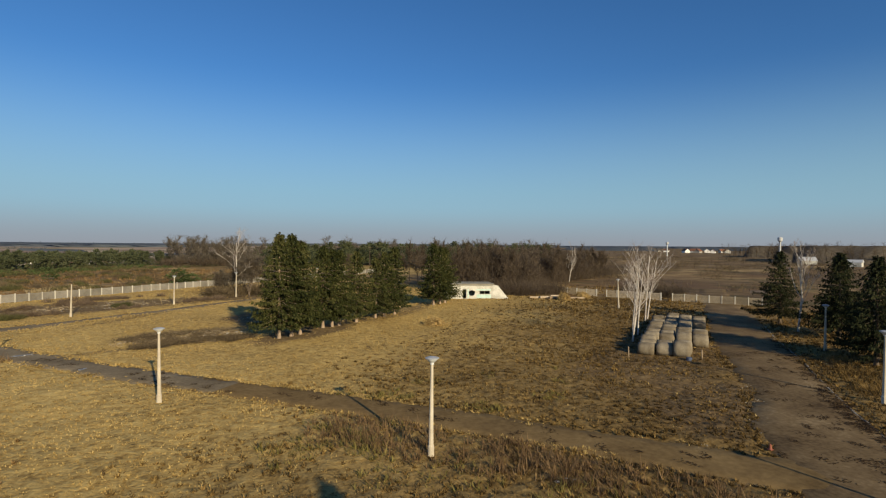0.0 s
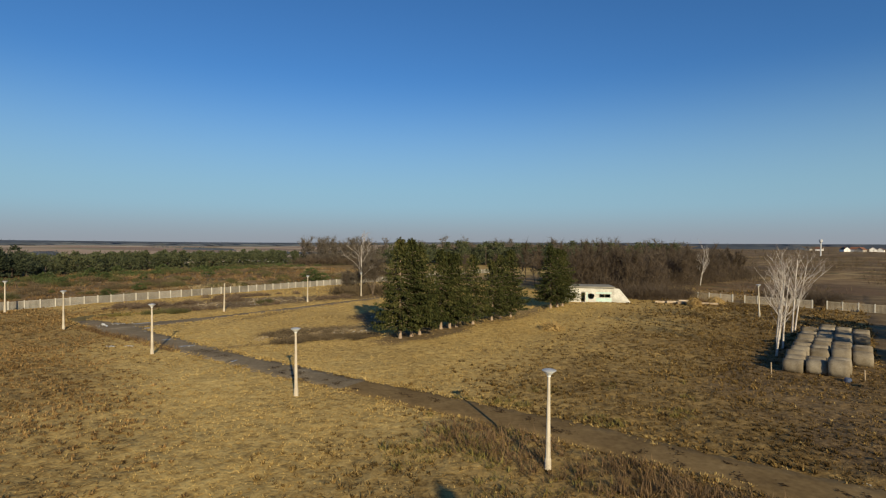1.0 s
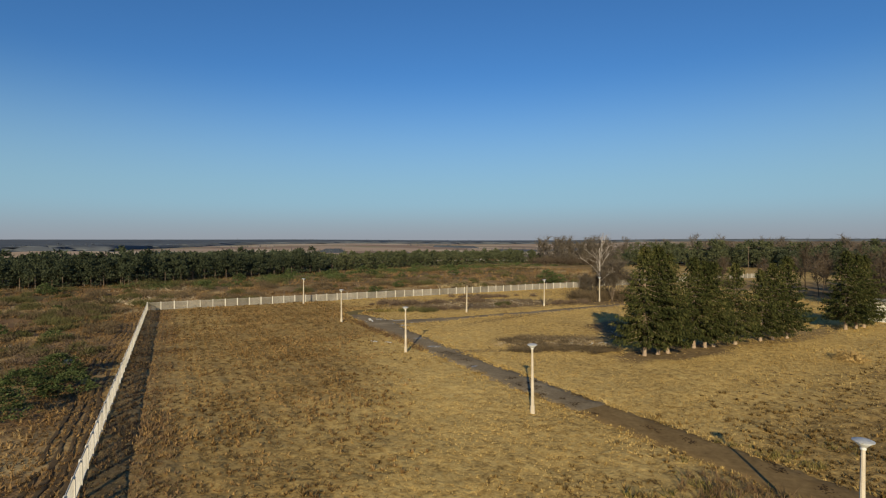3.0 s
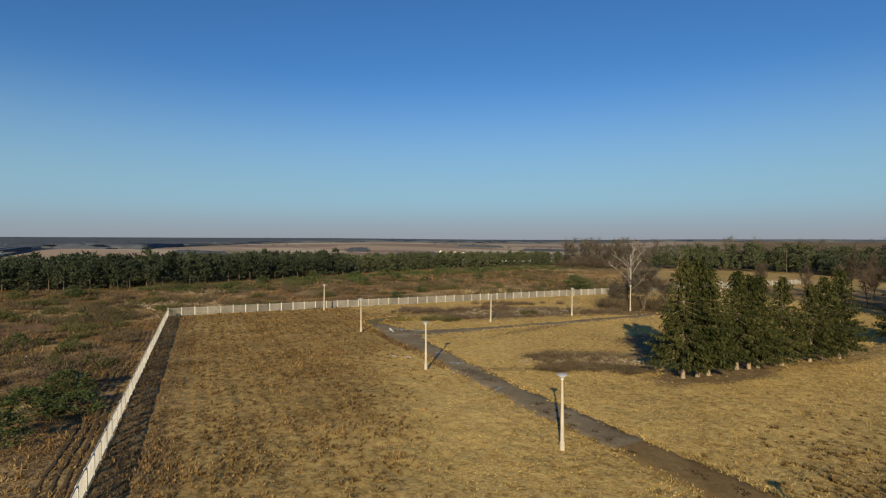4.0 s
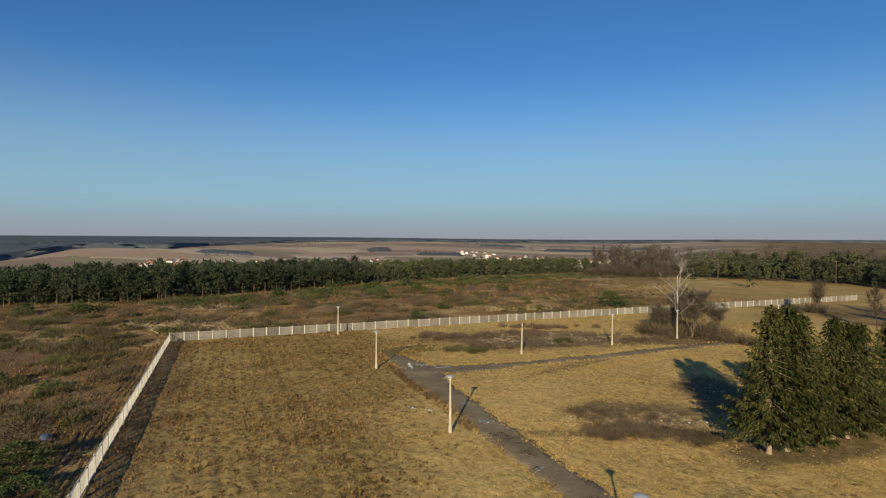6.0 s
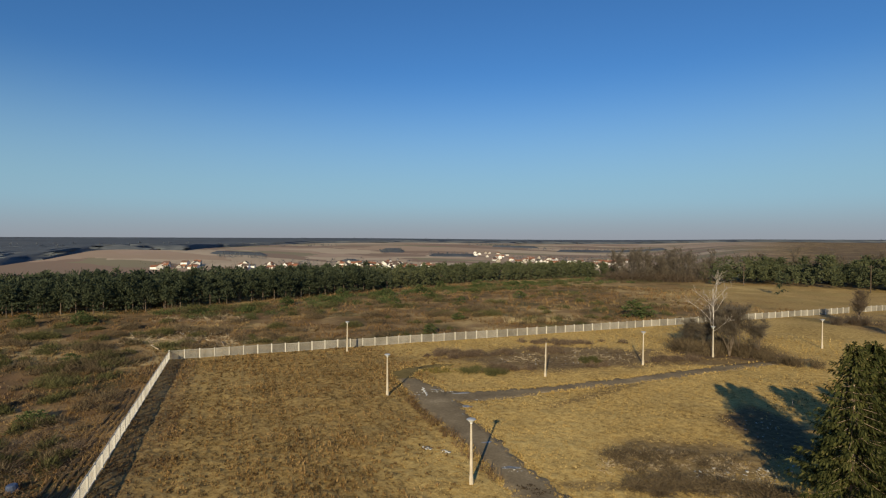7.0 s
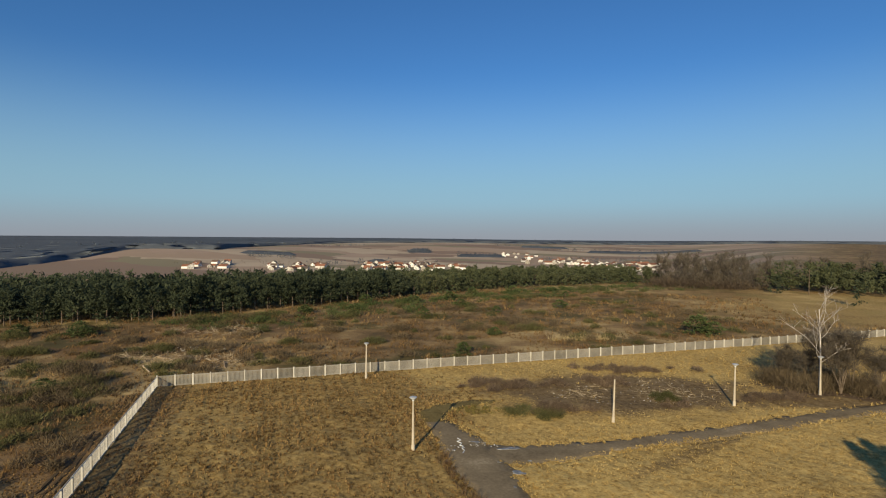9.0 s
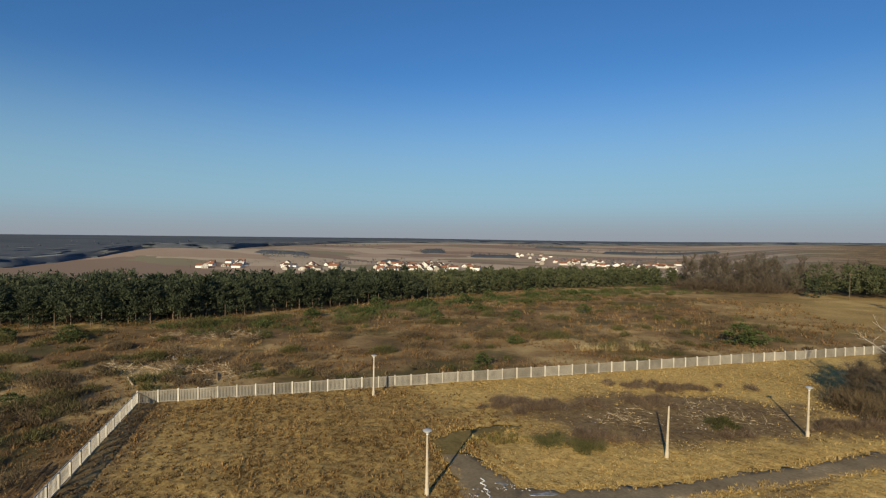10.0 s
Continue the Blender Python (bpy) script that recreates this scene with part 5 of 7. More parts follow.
def gap_shade(boxed, bands, seed):
    """Dark gaps between the tussocks: shade put in as small clumps of low flat leaves."""
    pieces = []
    for k, (per, near, reach, grow) in enumerate(bands):
        p = field(boxed, per, seed + k, near, reach)
        p = p[inside_meadow(p) & keep_clear(p)]
        p = p[worn_side(p) | russet_side(p) | ((np.random.default_rng(4).uniform(0, 1, len(p)) < 0.3) & (wob(p[:, 0], p[:, 1], 5.5, 2) > 0.45))]
        r = np.random.default_rng(seed + 9 + k)
        p = p[r.uniform(0, 1, len(p)) < np.clip(0.35 - 0.4 * furrow(p) + 0.5 * wob(p[:, 0], p[:, 1], 3.1, 6) + 0.3 * wob(p[:, 0], p[:, 1], 0.9, 1), 0.03, 1)]
        pieces.append(tufts(p, np.where(russet_side(p) | worn_side(p), 0.2, 0.12) * grow, 0.11 * grow, 8, seed + 20 + k, (0.045 * grow, 0.1 * grow), 2.4))
    return tagged(new("gap_shade_grass", joined("gap_shade_grass", pieces, M_GAPSHADE)), "low dark leaves put in as shade between the tussocks of the meadow", "grass", kind="stuff")


gap_shade((-90, 8, 60, 110), ((6.5, 0, 36, 0.9), (4.6, 36, 62, 1.1), (1.5, 62, 100, 1.7)), 1900)
tussocks("fence_weeds", "brown dead weeds in the strip along the fence foot", (-90, 8, -10, 66), [(0.4, 0, 45, 12, 0.9), (0.5, 45, 110, 9, 1.1)], M_WEED, 170,
         lambda p: (side_of_fence(p) < -0.2) & (-((p - CORNER) @ np.array((LEFT_DIR[1], -LEFT_DIR[0]))) < 4.2 + 1.2 * wob(p[:, 0], p[:, 1], 1.6, 8)), 0.3, wide=0.11)
meadow("moor_grass", "brown heath grass on the moor beyond the fence", (-170, 5, 60, 260),
       [(3.6, 0, 60, 6, 1.0), (1.6, 60, 110, 5, 1.4), (0.5, 110, 190, 5, 2.2)], M_HEATH, 200, lambda p: (side_of_fence(p) > 0.5) & (wob(p[:, 0], p[:, 1], 7, 3) > -0.35) & (in_spot(p, 6, 218, 38, 42, 0) > 1), 0.34)
meadow("moor_straw", "pale dry grass patches on the moor", (-170, 5, 60, 260),
       [(1.8, 0, 60, 6, 1.2), (0.8, 60, 110, 5, 1.6), (0.35, 110, 190, 5, 2.0)], M_WEED, 300, lambda p: (side_of_fence(p) > 0.5) & (wob(p[:, 0], p[:, 1], 9, 6) > 0.1) & (in_spot(p, 6, 218, 38, 42, 0) > 1), 0.36)

RUTS = (1.0, 1.5, 2.1, 2.75)
tussocks("rut_side_grass", "tan grass pressed flat between the tyre ruts", (-96, 8, -20, 62), [(0.4, 0, 45, 12, 0.7), (0.5, 45, 110, 9, 0.8)], M_RUSSET, 180,
         lambda p: (side_of_fence(p) > 0.3) & (beside_fence(p) < 5.5 + 1.4 * wob(p[:, 0], p[:, 1], 3.0, 4)) & (np.min([np.abs(beside_fence(p) - o) for o in RUTS], axis=0) > 0.12), 0.2, wide=0.12, strict=False)


def along(p, a, b):
    a, b = np.array(a, float), np.array(b, float)
    d = b - a
    s_ = np.clip(((p - a) @ d) / (d @ d), 0, 1)
    return np.linalg.norm(p - a - s_[:, None] * d, axis=1)


meadow("path_weeds", "tall reddish-brown dead weeds along the path's edge", (-45, 10, 25, 70), [(9, 0, 80, 7, 1.0)], M_WEED, 400,
       lambda p: (along(p, (0.5, 30.2), (16.5, 17.5)) < 2.1 + 0.9 * wob(p[:, 0], p[:, 1], 1.6, 3)) | (along(p, (-36, 58.6), (-27.5, 52.4)) < 0.7) | (along(p, (-56.5, 74.2), (-38.5, 59.9)) < 0.75 + 0.35 * wob(p[:, 0], p[:, 1], 1.2, 5)), 0.62, (0.03, 0.06), "weeds")
tussocks("verge_grass", "dry grass creeping over the edges of the paths", (-62, 20, 14, 112), [(0.42, 0, 45, 12, 0.9), (0.5, 45, 70, 9, 1.05), (0.8, 70, 120, 7, 1.4)], M_STRAW, 800,
         lambda p: np.abs(off_paths(p) + 0.1) < 0.45 + 0.4 * wob(p[:, 0], p[:, 1], 1.1, 3), 0.22, strict=False)
meadow("green_grass", "faded green grass patches near the first lamp", (-56, 10, 25, 80), [(8, 0, 60, 6, 1.0)], M_GREENWEED, 500,
       lambda p: (along(p, (-2, 28.5), (13, 15.5)) < 2.8) & (wob(p[:, 0], p[:, 1], 1.5, 9) > -0.1) | (in_spot(p, 2.2, 35.6, 2.6, 1.3, 10) < 1) | (in_spot(p, -49.5, 76.8, 4.2, 1.3, 36) < 1) | ((in_spot(p, 9, 34, 12, 8, 35) < 1) & (wob(p[:, 0], p[:, 1], 1.7, 5) > 0.5)), 0.38, (0.04, 0.08))
meadow("roadside_weeds", "dry tangled weeds behind the road kerb", (28, 18, 62, 62), [(7, 0, 90, 7, 1.0)], M_DULL, 600,
       lambda p: (along(p, (31.2, 21), (45.5, 40.5)) < 2.3) & (((p - np.array((29.4, 22.0))) @ np.array((0.76, -0.65))) > 0.4), 0.5, (0.03, 0.06), "weeds")
meadow("reeds", "pale dry reeds on the moor behind the fence", (-64, 112, -44, 134), [(7, 0, 200, 6, 1.3)], M_REED, 700, lambda p: along(p, (-58.5, 121), (-50.5, 127.5)) < 1.3, 0.9, (0.05, 0.09), "reeds")


def scrub(name, label, centres, size, twigs, mat, seed, flat=0.0, width=(0.02, 0.045), category="scrub", wide=0.3):
    """Leafless shrubs: sheaves of twigs, upright or lying."""
    r = np.random.default_rng(seed)
    b, t = [], []
    for x, y, s_ in centres:
        n = int(twigs * s_)
        z = ground_at(x, y)
        root = np.column_stack([x + r.normal(0, wide * s_ * size, n), y + r.normal(0, wide * s_ * size, n), np.full(n, z)])
        a = r.uniform(0, 6.283, n)
        out = r.uniform(0.15, 0.75, n)[:, None] * np.stack([np.cos(a), np.sin(a), 0 * a], 1)
        d = out * (1 + 1.5 * flat) + np.array((0, 0, 1.0)) * (1 - flat) * r.uniform(0.5, 1.0, (n, 1))
        L = size * s_ * r.uniform(0.5, 1.1, (n, 1))
        p1 = root + d * L * 0.6 + (0, 0, 0.05)
        p2 = root + d * L + r.normal(0, 0.12, (n, 3)) * size + (0, 0, 0.08)
        b += [root, p1, p1]
        t += [p1 + d * L * 0.1, p2, p1 + (d + r.normal(0, 0.5, (n, 3))) * L * 0.45]
    b, t = np.concatenate(b), np.concatenate(t)
    t[:, 2] = np.maximum(t[:, 2], -60)
    return tagged(new(name, joined(name, [blades(b, t, r.uniform(*width, len(b)))], mat)), label, category, kind="stuff")


def scatter(cx, cy, rx, ry, turn, n, seed, lo=0.6, hi=1.2):
    r = np.random.default_rng(seed)
    c, s_ = math.cos(radians(turn)), math.sin(radians(turn))
    out = []
    for _ in range(n):
        a, q = r.uniform(0, 6.283), math.sqrt(r.uniform(0, 1))
        u, v = rx * q * math.cos(a), ry * q * math.sin(a)
        out.append((cx + u * c - v * s_, cy + u * s_ + v * c, r.uniform(lo, hi)))
    return out


scrub("birch_undergrowth", "tangled brown undergrowth round the old birch", scatter(-17, 112, 7, 4, 20, 46, 5, 0.8, 1.7) + scatter(-9, 109, 5, 2.4, -20, 16, 6, 0.6, 1.1), 1.6, 120, M_SCRUB, 12)
scrub("brushwood_pile", "heap of cut dark brushwood beside the spruces", scatter(-13.5, 58.9, 5.6, 1.7, 22, 46, 7, 0.7, 1.1) + scatter(-16.5, 63.2, 5.5, 3.0, 25, 44, 8, 0.5, 0.9), 1.0, 100, M_SCRUB, 13, 0.6)
scrub("brushwood_litter", "pale cut twigs strewn over the brushwood patch", scatter(-15.5, 62.5, 6, 3.4, 25, 40, 10, 0.5, 0.9), 0.9, 16, M_BLEACHED, 20, 0.85, (0.02, 0.04))
scrub("brushwood_chips", "pale and dark cut twigs over the brushwood patch", scatter(-15.5, 61.5, 6.5, 4.2, 25, 90, 110, 0.4, 0.9), 0.7, 20, M_BLEACHED, 120, 0.8, (0.02, 0.045))
scrub("cut_branches", "pale cut branches lying in the clearing", scatter(-36, 96, 11, 4.5, 38, 46, 9, 0.6, 1.1), 1.7, 7, M_BLEACHED, 14, 0.9, (0.03, 0.06))
r_moor = np.random.default_rng(77)
moor_spots = []
while len(moor_spots) < 660:
    x, y = r_moor.uniform(-165, 20), r_moor.uniform(10, 250)
    q = side_of_fence(np.array([[x, y]]))[0]
    if q > 4 and wob(np.array([x]), np.array([y]), 13, 5)[0] > -0.15 and x < -0.42 * (y - 250) + 10:
        front = np.interp(y, [50, 81, 103, 165, 225, 266], [-172, -145, -139, -127, -107, -80])
        if x > front + 3:
            moor_spots.append((x, y, r_moor.uniform(0.6, 1.5)))


def mounds(name, label, centres, mat, seed, twigs=120, thin=(0.035, 0.08), category="scrub", tall=1.0, long=1.0):
    """Rounded bushes: a dome of fine short twigs round a few bare stems."""
    r = np.random.default_rng(seed)
    b, t, w = [], [], []
    for x, y, s_ in centres:
        lobes = int(r.integers(2, 5))
        for _ in range(lobes):
            cx, cy, rad = x + r.normal(0, 0.7 * s_), y + r.normal(0, 0.7 * s_), s_ * r.uniform(0.7, 1.25)
            n = int(twigs * rad / lobes * 2)
            d = r.normal(size=(n, 3))
            d[:, 2] = np.abs(d[:, 2])
            d /= np.linalg.norm(d, axis=1, keepdims=True)
            q = d * (rad * r.uniform(0.35, 1.0, (n, 1)) ** 0.6) * (1, 1, tall * r.uniform(0.6, 0.85)) + (cx, cy, ground_at(cx, cy))
            b.append(q)
            t.append(q + (d * 0.55 + r.normal(0, 0.4, (n, 3)) + (0, 0, 0.25)) * r.uniform(0.25, 0.7, (n, 1)) * min(1.0, 0.5 + 0.4 * rad) * long)
            w.append(r.uniform(*thin, n))
            m = 8
            foot = np.column_stack([cx + r.normal(0, 0.15 * rad, m), cy + r.normal(0, 0.15 * rad, m), np.full(m, ground_at(cx, cy) - 0.05)])
            b.append(foot)
            t.append(foot + np.column_stack([r.normal(0, 0.35 * rad, (m, 2)), np.full(m, 0.75 * rad * tall)]))
            w.append(np.full(m, 0.05))
    return tagged(new(name, joined(name, [blades(np.concatenate(b), np.concatenate(t), np.concatenate(w))], mat)), label, category, kind="stuff")


PICKED_BROWN = [(-71.9, 134.4, 2.2), (-68, 131, 1.8), (-76, 136, 1.8), (-64, 137, 1.5), (-97.9, 142.5, 1.9), (-48.3, 170.2, 2.2), (-44, 172, 1.8), (-106.7, 73.3, 2.3), (-109.5, 76, 1.9), (-88.4, 55.2, 1.5), (-86, 57, 1.2), (-92.4, 51.3, 2.0), (-95, 49, 1.6), (-102.5, 59.1, 1.1), (-60, 40, 1.2), (-66, 44, 1.3), (-74, 46, 1.4), (-79, 52, 1.1)]
PICKED_OLIVE = [(-96.2, 179.0, 2.2), (-92, 183, 1.9), (-101, 175, 1.8), (-88.9, 217.5, 2.4), (-84, 220, 2.0), (-129.1, 90.9, 2.5), (-126, 95, 2.0), (-122.5, 56.2, 1.5), (-84.2, 46.3, 1.3), (-97, 150, 1.7), (-108, 168, 1.9), (-113, 140, 1.6)]
mounds("grove_crowns", "rounded grey-brown crowns of the leafless grove", [(x, y, 3.0 + 1.2 * math.sin(x * 1.7 + y)) for x, y in spots_between([(-72, 258), (-56, 261), (-38, 262)], 22, 5.6, 245) + spots_between([(-50, 284), (-20, 290), (30, 289), (80, 278), (120, 268)], 6, 7.0, 246)], M_HAZE, 247, 190, (0.1, 0.22), "wood", 2.7, 2.2)
mounds("brown_wood_crowns", "dense fine twigs of the leafless brown wood", [(x, y, 2.4 + 0.8 * math.sin(x * 1.3 + y)) for x, y in spots_between([(26, 111), (39, 114), (51, 127), (67, 143), (84, 158), (97, 169)], 14, 4.6, 248)], M_WOOD, 249, 230, (0.05, 0.12), "wood", 3.4, 1.7)
mounds("meadow_scrub", "dark brown leafless bushes in the overgrown clearing", scatter(-52.5, 86.0, 4.2, 2.2, 35, 14, 1, 0.5, 1.0) + scatter(-40.5, 83.0, 3.4, 1.3, 25, 9, 2, 0.45, 0.85) + scatter(-41.0, 97.0, 2.6, 2.2, 38, 9, 3, 0.5, 0.95)
       + scatter(-47.5, 91, 3.6, 1.0, 30, 7, 4, 0.4, 0.7), M_BRUSH, 11, 520, (0.018, 0.04))
mounds("olive_bushes", "faded olive low bushes at the clearing's edge", scatter(-43.2, 80.0, 2.8, 1.2, 20, 9, 41, 0.5, 0.9) + scatter(-32.8, 95.0, 2.2, 1.1, 38, 6, 42, 0.4, 0.7), M_OLIVE, 43, 520, (0.018, 0.04))
mounds("dark_brushwood", "dark heaped brushwood by the lamp and along the clearing", scatter(-23, 101.2, 4.2, 1.3, 38, 14, 44, 0.4, 0.75) + scatter(-40, 106.3, 9.5, 1.3, 34, 22, 45, 0.4, 0.8) + scatter(-31, 93.5, 3, 1.2, 38, 8, 46, 0.35, 0.6), M_BRUSH, 47, 420, (0.018, 0.04))


def off_meadow(spots):
    return [q for q in spots if side_of_fence(np.array([q[:2]]))[0] > 2.2 + q[2] and in_spot(np.array([q[:2]]), -2, 222, 56, 60, 0)[0] > 1]


WIDE_BROWN = [(-132.0, 90.8, 2.2), (-95.7, 101.0, 2.4), (-90.3, 87.6, 1.5), (-102.8, 58.2, 1.6), (-104.3, 103.5, 2.3), (-101.7, 78.7, 1.9), (-120.1, 71.9, 2.0), (-109.1, 87.2, 1.7), (-88, 111, 2.2), (-76, 121, 2.0), (-113, 66, 1.5)]
WIDE_OLIVE = [(-106.1, 73.2, 2.2), (-84.9, 46.9, 2.0), (-94.3, 52.0, 2.6), (-97.3, 89.2, 1.6), (-82.8, 98.5, 1.9), (-125.4, 105.6, 2.6), (-142.2, 62.1, 2.2), (-122.7, 56.7, 2.1), (-135.6, 70.1, 1.8), (-137.0, 74.8, 1.7), (-67, 128, 2.1), (-110, 118, 2.4), (-93, 128, 2.2), (-78, 150, 2.4)]
mounds("wide_brown_scrub", "broad hazy brown thickets on the moor", WIDE_BROWN, M_SCRUB, 61, 620, (0.02, 0.05), tall=0.75, long=0.9)
mounds("wide_olive_scrub", "broad hazy olive-brown thickets on the moor", WIDE_OLIVE, M_OLIVE, 62, 620, (0.02, 0.05), tall=0.75, long=0.9)
mounds("moor_scrub", "rounded brown leafless bushes on the moor", off_meadow([(x, y, 0.9 * s_) for x, y, s_ in moor_spots[:170]] + PICKED_BROWN + scatter(-95, 62, 34, 14, 35, 44, 501, 0.5, 1.2) + scatter(-70, 38, 24, 9, -38, 36, 502, 0.4, 0.9)), M_SCRUB, 15, 260)
mounds("moor_olive_scrub", "rounded olive-brown bushes on the moor", off_meadow([(x + 3, y - 2, 0.9 * s_) for x, y, s_ in moor_spots[330:500]] + PICKED_OLIVE + scatter(-99, 60, 34, 15, 35, 50, 503, 0.5, 1.2) + scatter(-70, 36, 24, 10, -38, 40, 504, 0.4, 0.9)), M_OLIVE, 16, 260)
r_edge, edge_spots = np.random.default_rng(78), []
for x, y in spots_between([(-133, 84), (-128, 104), (-120, 135), (-112, 165), (-103, 195), (-90, 225), (-74, 250), (-50, 256)], 5, 3.0, 79) + spots_between([(-118, 84), (-113, 104), (-106, 135), (-98, 165), (-90, 192), (-78, 220), (-62, 240)], 16, 4.0, 80):
    if r_edge.uniform() < 0.55:
        edge_spots.append((x, y, r_edge.uniform(0.5, 1.3)))
scrub("forest_edge_scrub", "dull green low evergreen scrub before the pines", edge_spots, 1.5, 80, M_JUNIPER, 19, 0.2, (0.06, 0.13), wide=0.75)
scrub("felled_branches", "bleached felled branches behind the fence corner", scatter(-98, 71, 12, 5, 35, 80, 21, 0.6, 1.3)+ scatter(-118, 88, 12, 5, 35, 40, 23, 0.6, 1.2), 2.5, 6, M_BLEACHED, 17, 0.92, (0.045, 0.09))
scrub("cut_thicket", "grey-brown cut thicket lying beside the fence", scatter(-60, 33, 11, 4, -38, 46, 22, 0.6, 1.1), 1.3, 50, M_BRUSH, 27, 0.6, (0.025, 0.05))
scrub("wood_edge_shrubs", "leafless brown shrubs in front of the wood", scatter(40, 106, 9, 3.5, -15, 60, 23, 0.8, 1.8) + scatter(66, 98, 7, 4, -40, 24, 24, 0.8, 1.6) + scatter(5, 158, 5, 3, 20, 14, 25, 0.8, 1.4), 1.9, 110, M_WOOD, 18)
scrub("grove_scrub", "dense brown undergrowth before the bare grove", scatter(-56, 258, 17, 3, 8, 36, 91, 1.0, 1.8), 2.6, 60, M_WOOD, 92, 0.1, (0.1, 0.2), wide=0.7)
JUNIPERS = [pine_variant(61, 2.4, 0.0, 1.8, 1100, 0.34), pine_variant(62, 1.9, 0.0, 2.0, 1000, 0.34), pine_variant(63, 2.9, 0.0, 1.7, 1200, 0.34)]


NEAR_JUNIPERS = [pine_variant(67, 2.4, 0.0, 1.8, 3000, 0.2), pine_variant(68, 2.0, 0.0, 2.0, 3000, 0.2)]


def shrub(x, y, k, scale, label):
    v, f = JUNIPERS[k] if y > 33 else NEAR_JUNIPERS[k % 2]
    ob = tagged(part("evergreen_shrub", joined("evergreen_shrub", [(v, f)], M_JUNIPER)), label, "shrub", "evergreen shrubs on the moor")
    ob.matrix_basis = pose(x, y, ground_at(x, y) - 0.12, 0, 0, x * 31) @ Matrix.Diagonal((scale * 1.3, scale * 1.3, scale * 0.85, 1))


for i, (x, y, s_) in enumerate(((-50.7, 27.8, 1.15), (-45.8, 26.2, 1.0), (-47.6, 23.6, 1.1), (-42.5, 19.5, 1.2), (-72, 38.5, 0.7), (-79, 36, 0.7), (-97, 52, 0.7), (-133.4, 68.8, 1.2), (-137, 70.5, 1.0), (-142.5, 62, 1.1),
                                (-111.9, 120.4, 0.9), (-37.4, 143.5, 1.6), (-35, 146, 1.2), (-120, 100, 1.0), (-95, 128, 0.9), (-99, 150, 1.1), (-104, 138, 0.8), (-85, 145, 0.8), (-76, 165, 1.1), (-96, 172, 1.0), (-110, 160, 1.2), (-70, 118, 0.8),
                                (-118, 128, 1.1), (-122, 114, 1.0), (-126, 140, 1.2), (-116, 150, 1.3), (-112, 176, 1.2), (-104, 190, 1.3), (-96, 205, 1.2), (-66, 100.5, 0.8), (-85, 190, 1.0))):
    shrub(x, y, i % 3, s_, "low green evergreen shrub on the brown moor")

# ---- hay bales ----
def bale_mesh(seed):
    r = np.random.default_rng(seed)
    sides, rings = 20, 5
    bm = bmesh.new()
    rows = []
    for j in range(rings):
        u = j / (rings - 1)
        bulge = 1.0 - 0.035 * (abs(u - 0.5) * 2) ** 8
        ring = []
        for i in range(sides):
            a = 2 * math.pi * i / sides
            rad = 0.71 * bulge * (1 + 0.018 * r.normal())
            z = max(math.sin(a) * rad + 0.70, 0.0)
            ring.append(bm.verts.new((math.cos(a) * rad * (1.06 if z < 0.5 else 1.0), (u - 0.5) * 1.2, z)))
        rows.append(ring)
    for j in range(rings - 1):
        for i in range(sides):
            k = (i + 1) % sides
            bm.faces.new((rows[j][i], rows[j][k], rows[j + 1][k], rows[j + 1][i]))
    for j, s_ in ((0, -1), (rings - 1, 1)):
        c = bm.verts.new((0, s_ * 0.59, 0.7))
        for i in range(sides):
            k = (i + 1) % sides
            bm.faces.new((rows[j][k], rows[j][i], c) if s_ < 0 else (rows[j][i], rows[j][k], c))
    bmesh.ops.remove_doubles(bm, verts=bm.verts, dist=0.002)
    bmesh.ops.recalc_face_normals(bm, faces=bm.faces[:])
    me = bpy.data.meshes.new("hay_bale")
    bm.to_mesh(me)
    bm.free()
    me.polygons.foreach_set("use_smooth", np.ones(len(me.polygons), bool))
    me.materials.append(M_BALE)
    return me


BALES = [bale_mesh(k) for k in range(4)]
BALE_ORIGIN, BALE_E, BALE_D = np.array((29.9, 44.9)), np.array((0.842, -0.54)), np.array((0.61, 0.79))
r_bale = random.Random(4)
for col, first, last in ((0, 0, 15), (1, 0, 16), (2, 0, 16), (3, 4, 7), (3, 12, 16)):
    for row in range(first, last):
        if r_bale.random() < 0.2 and row > 1:
            continue
        q = BALE_ORIGIN + BALE_E * (1.56 * col + r_bale.uniform(-0.05, 0.05)) + BALE_D * (1.5 * row + r_bale.uniform(-0.12, 0.12) + 0.3 * (col % 2))
        ob = tagged(new("hay_bale", BALES[r_bale.randrange(4)]), "weathered grey-brown round hay bale in a close-packed stack", "hay bale", "hay bales by the birches")
        size = r_bale.uniform(0.84, 1.12)
        ob.matrix_basis = pose(q[0], q[1], ground_at(*q) - 0.05, 0, 0, math.degrees(math.atan2(BALE_E[1], BALE_E[0])) - 90 + r_bale.uniform(-6, 6)) @ Matrix.Diagonal((1.04, 1.22, size, 1))


def stake(x, y, h, label):
    bm = lathe([(0.05, -0.2), (0.05, h - 0.03), (0.03, h)], 7)
    ob = part("stake", bm, M_LOG)
    ob.matrix_basis = pose(x, y, ground_at(x, y), 2, -2, x * 9)
    tagged(ob, label, "stake")


stake(27.7, 44.4, 1.0, "pale wooden stake beside the hay bales")
stake(33.4, 41.6, 1.0, "pale wooden stake beside the hay bales")
stake(-7.9, 85.4, 0.8, "short pale stake in the frosted grass behind the spruces")


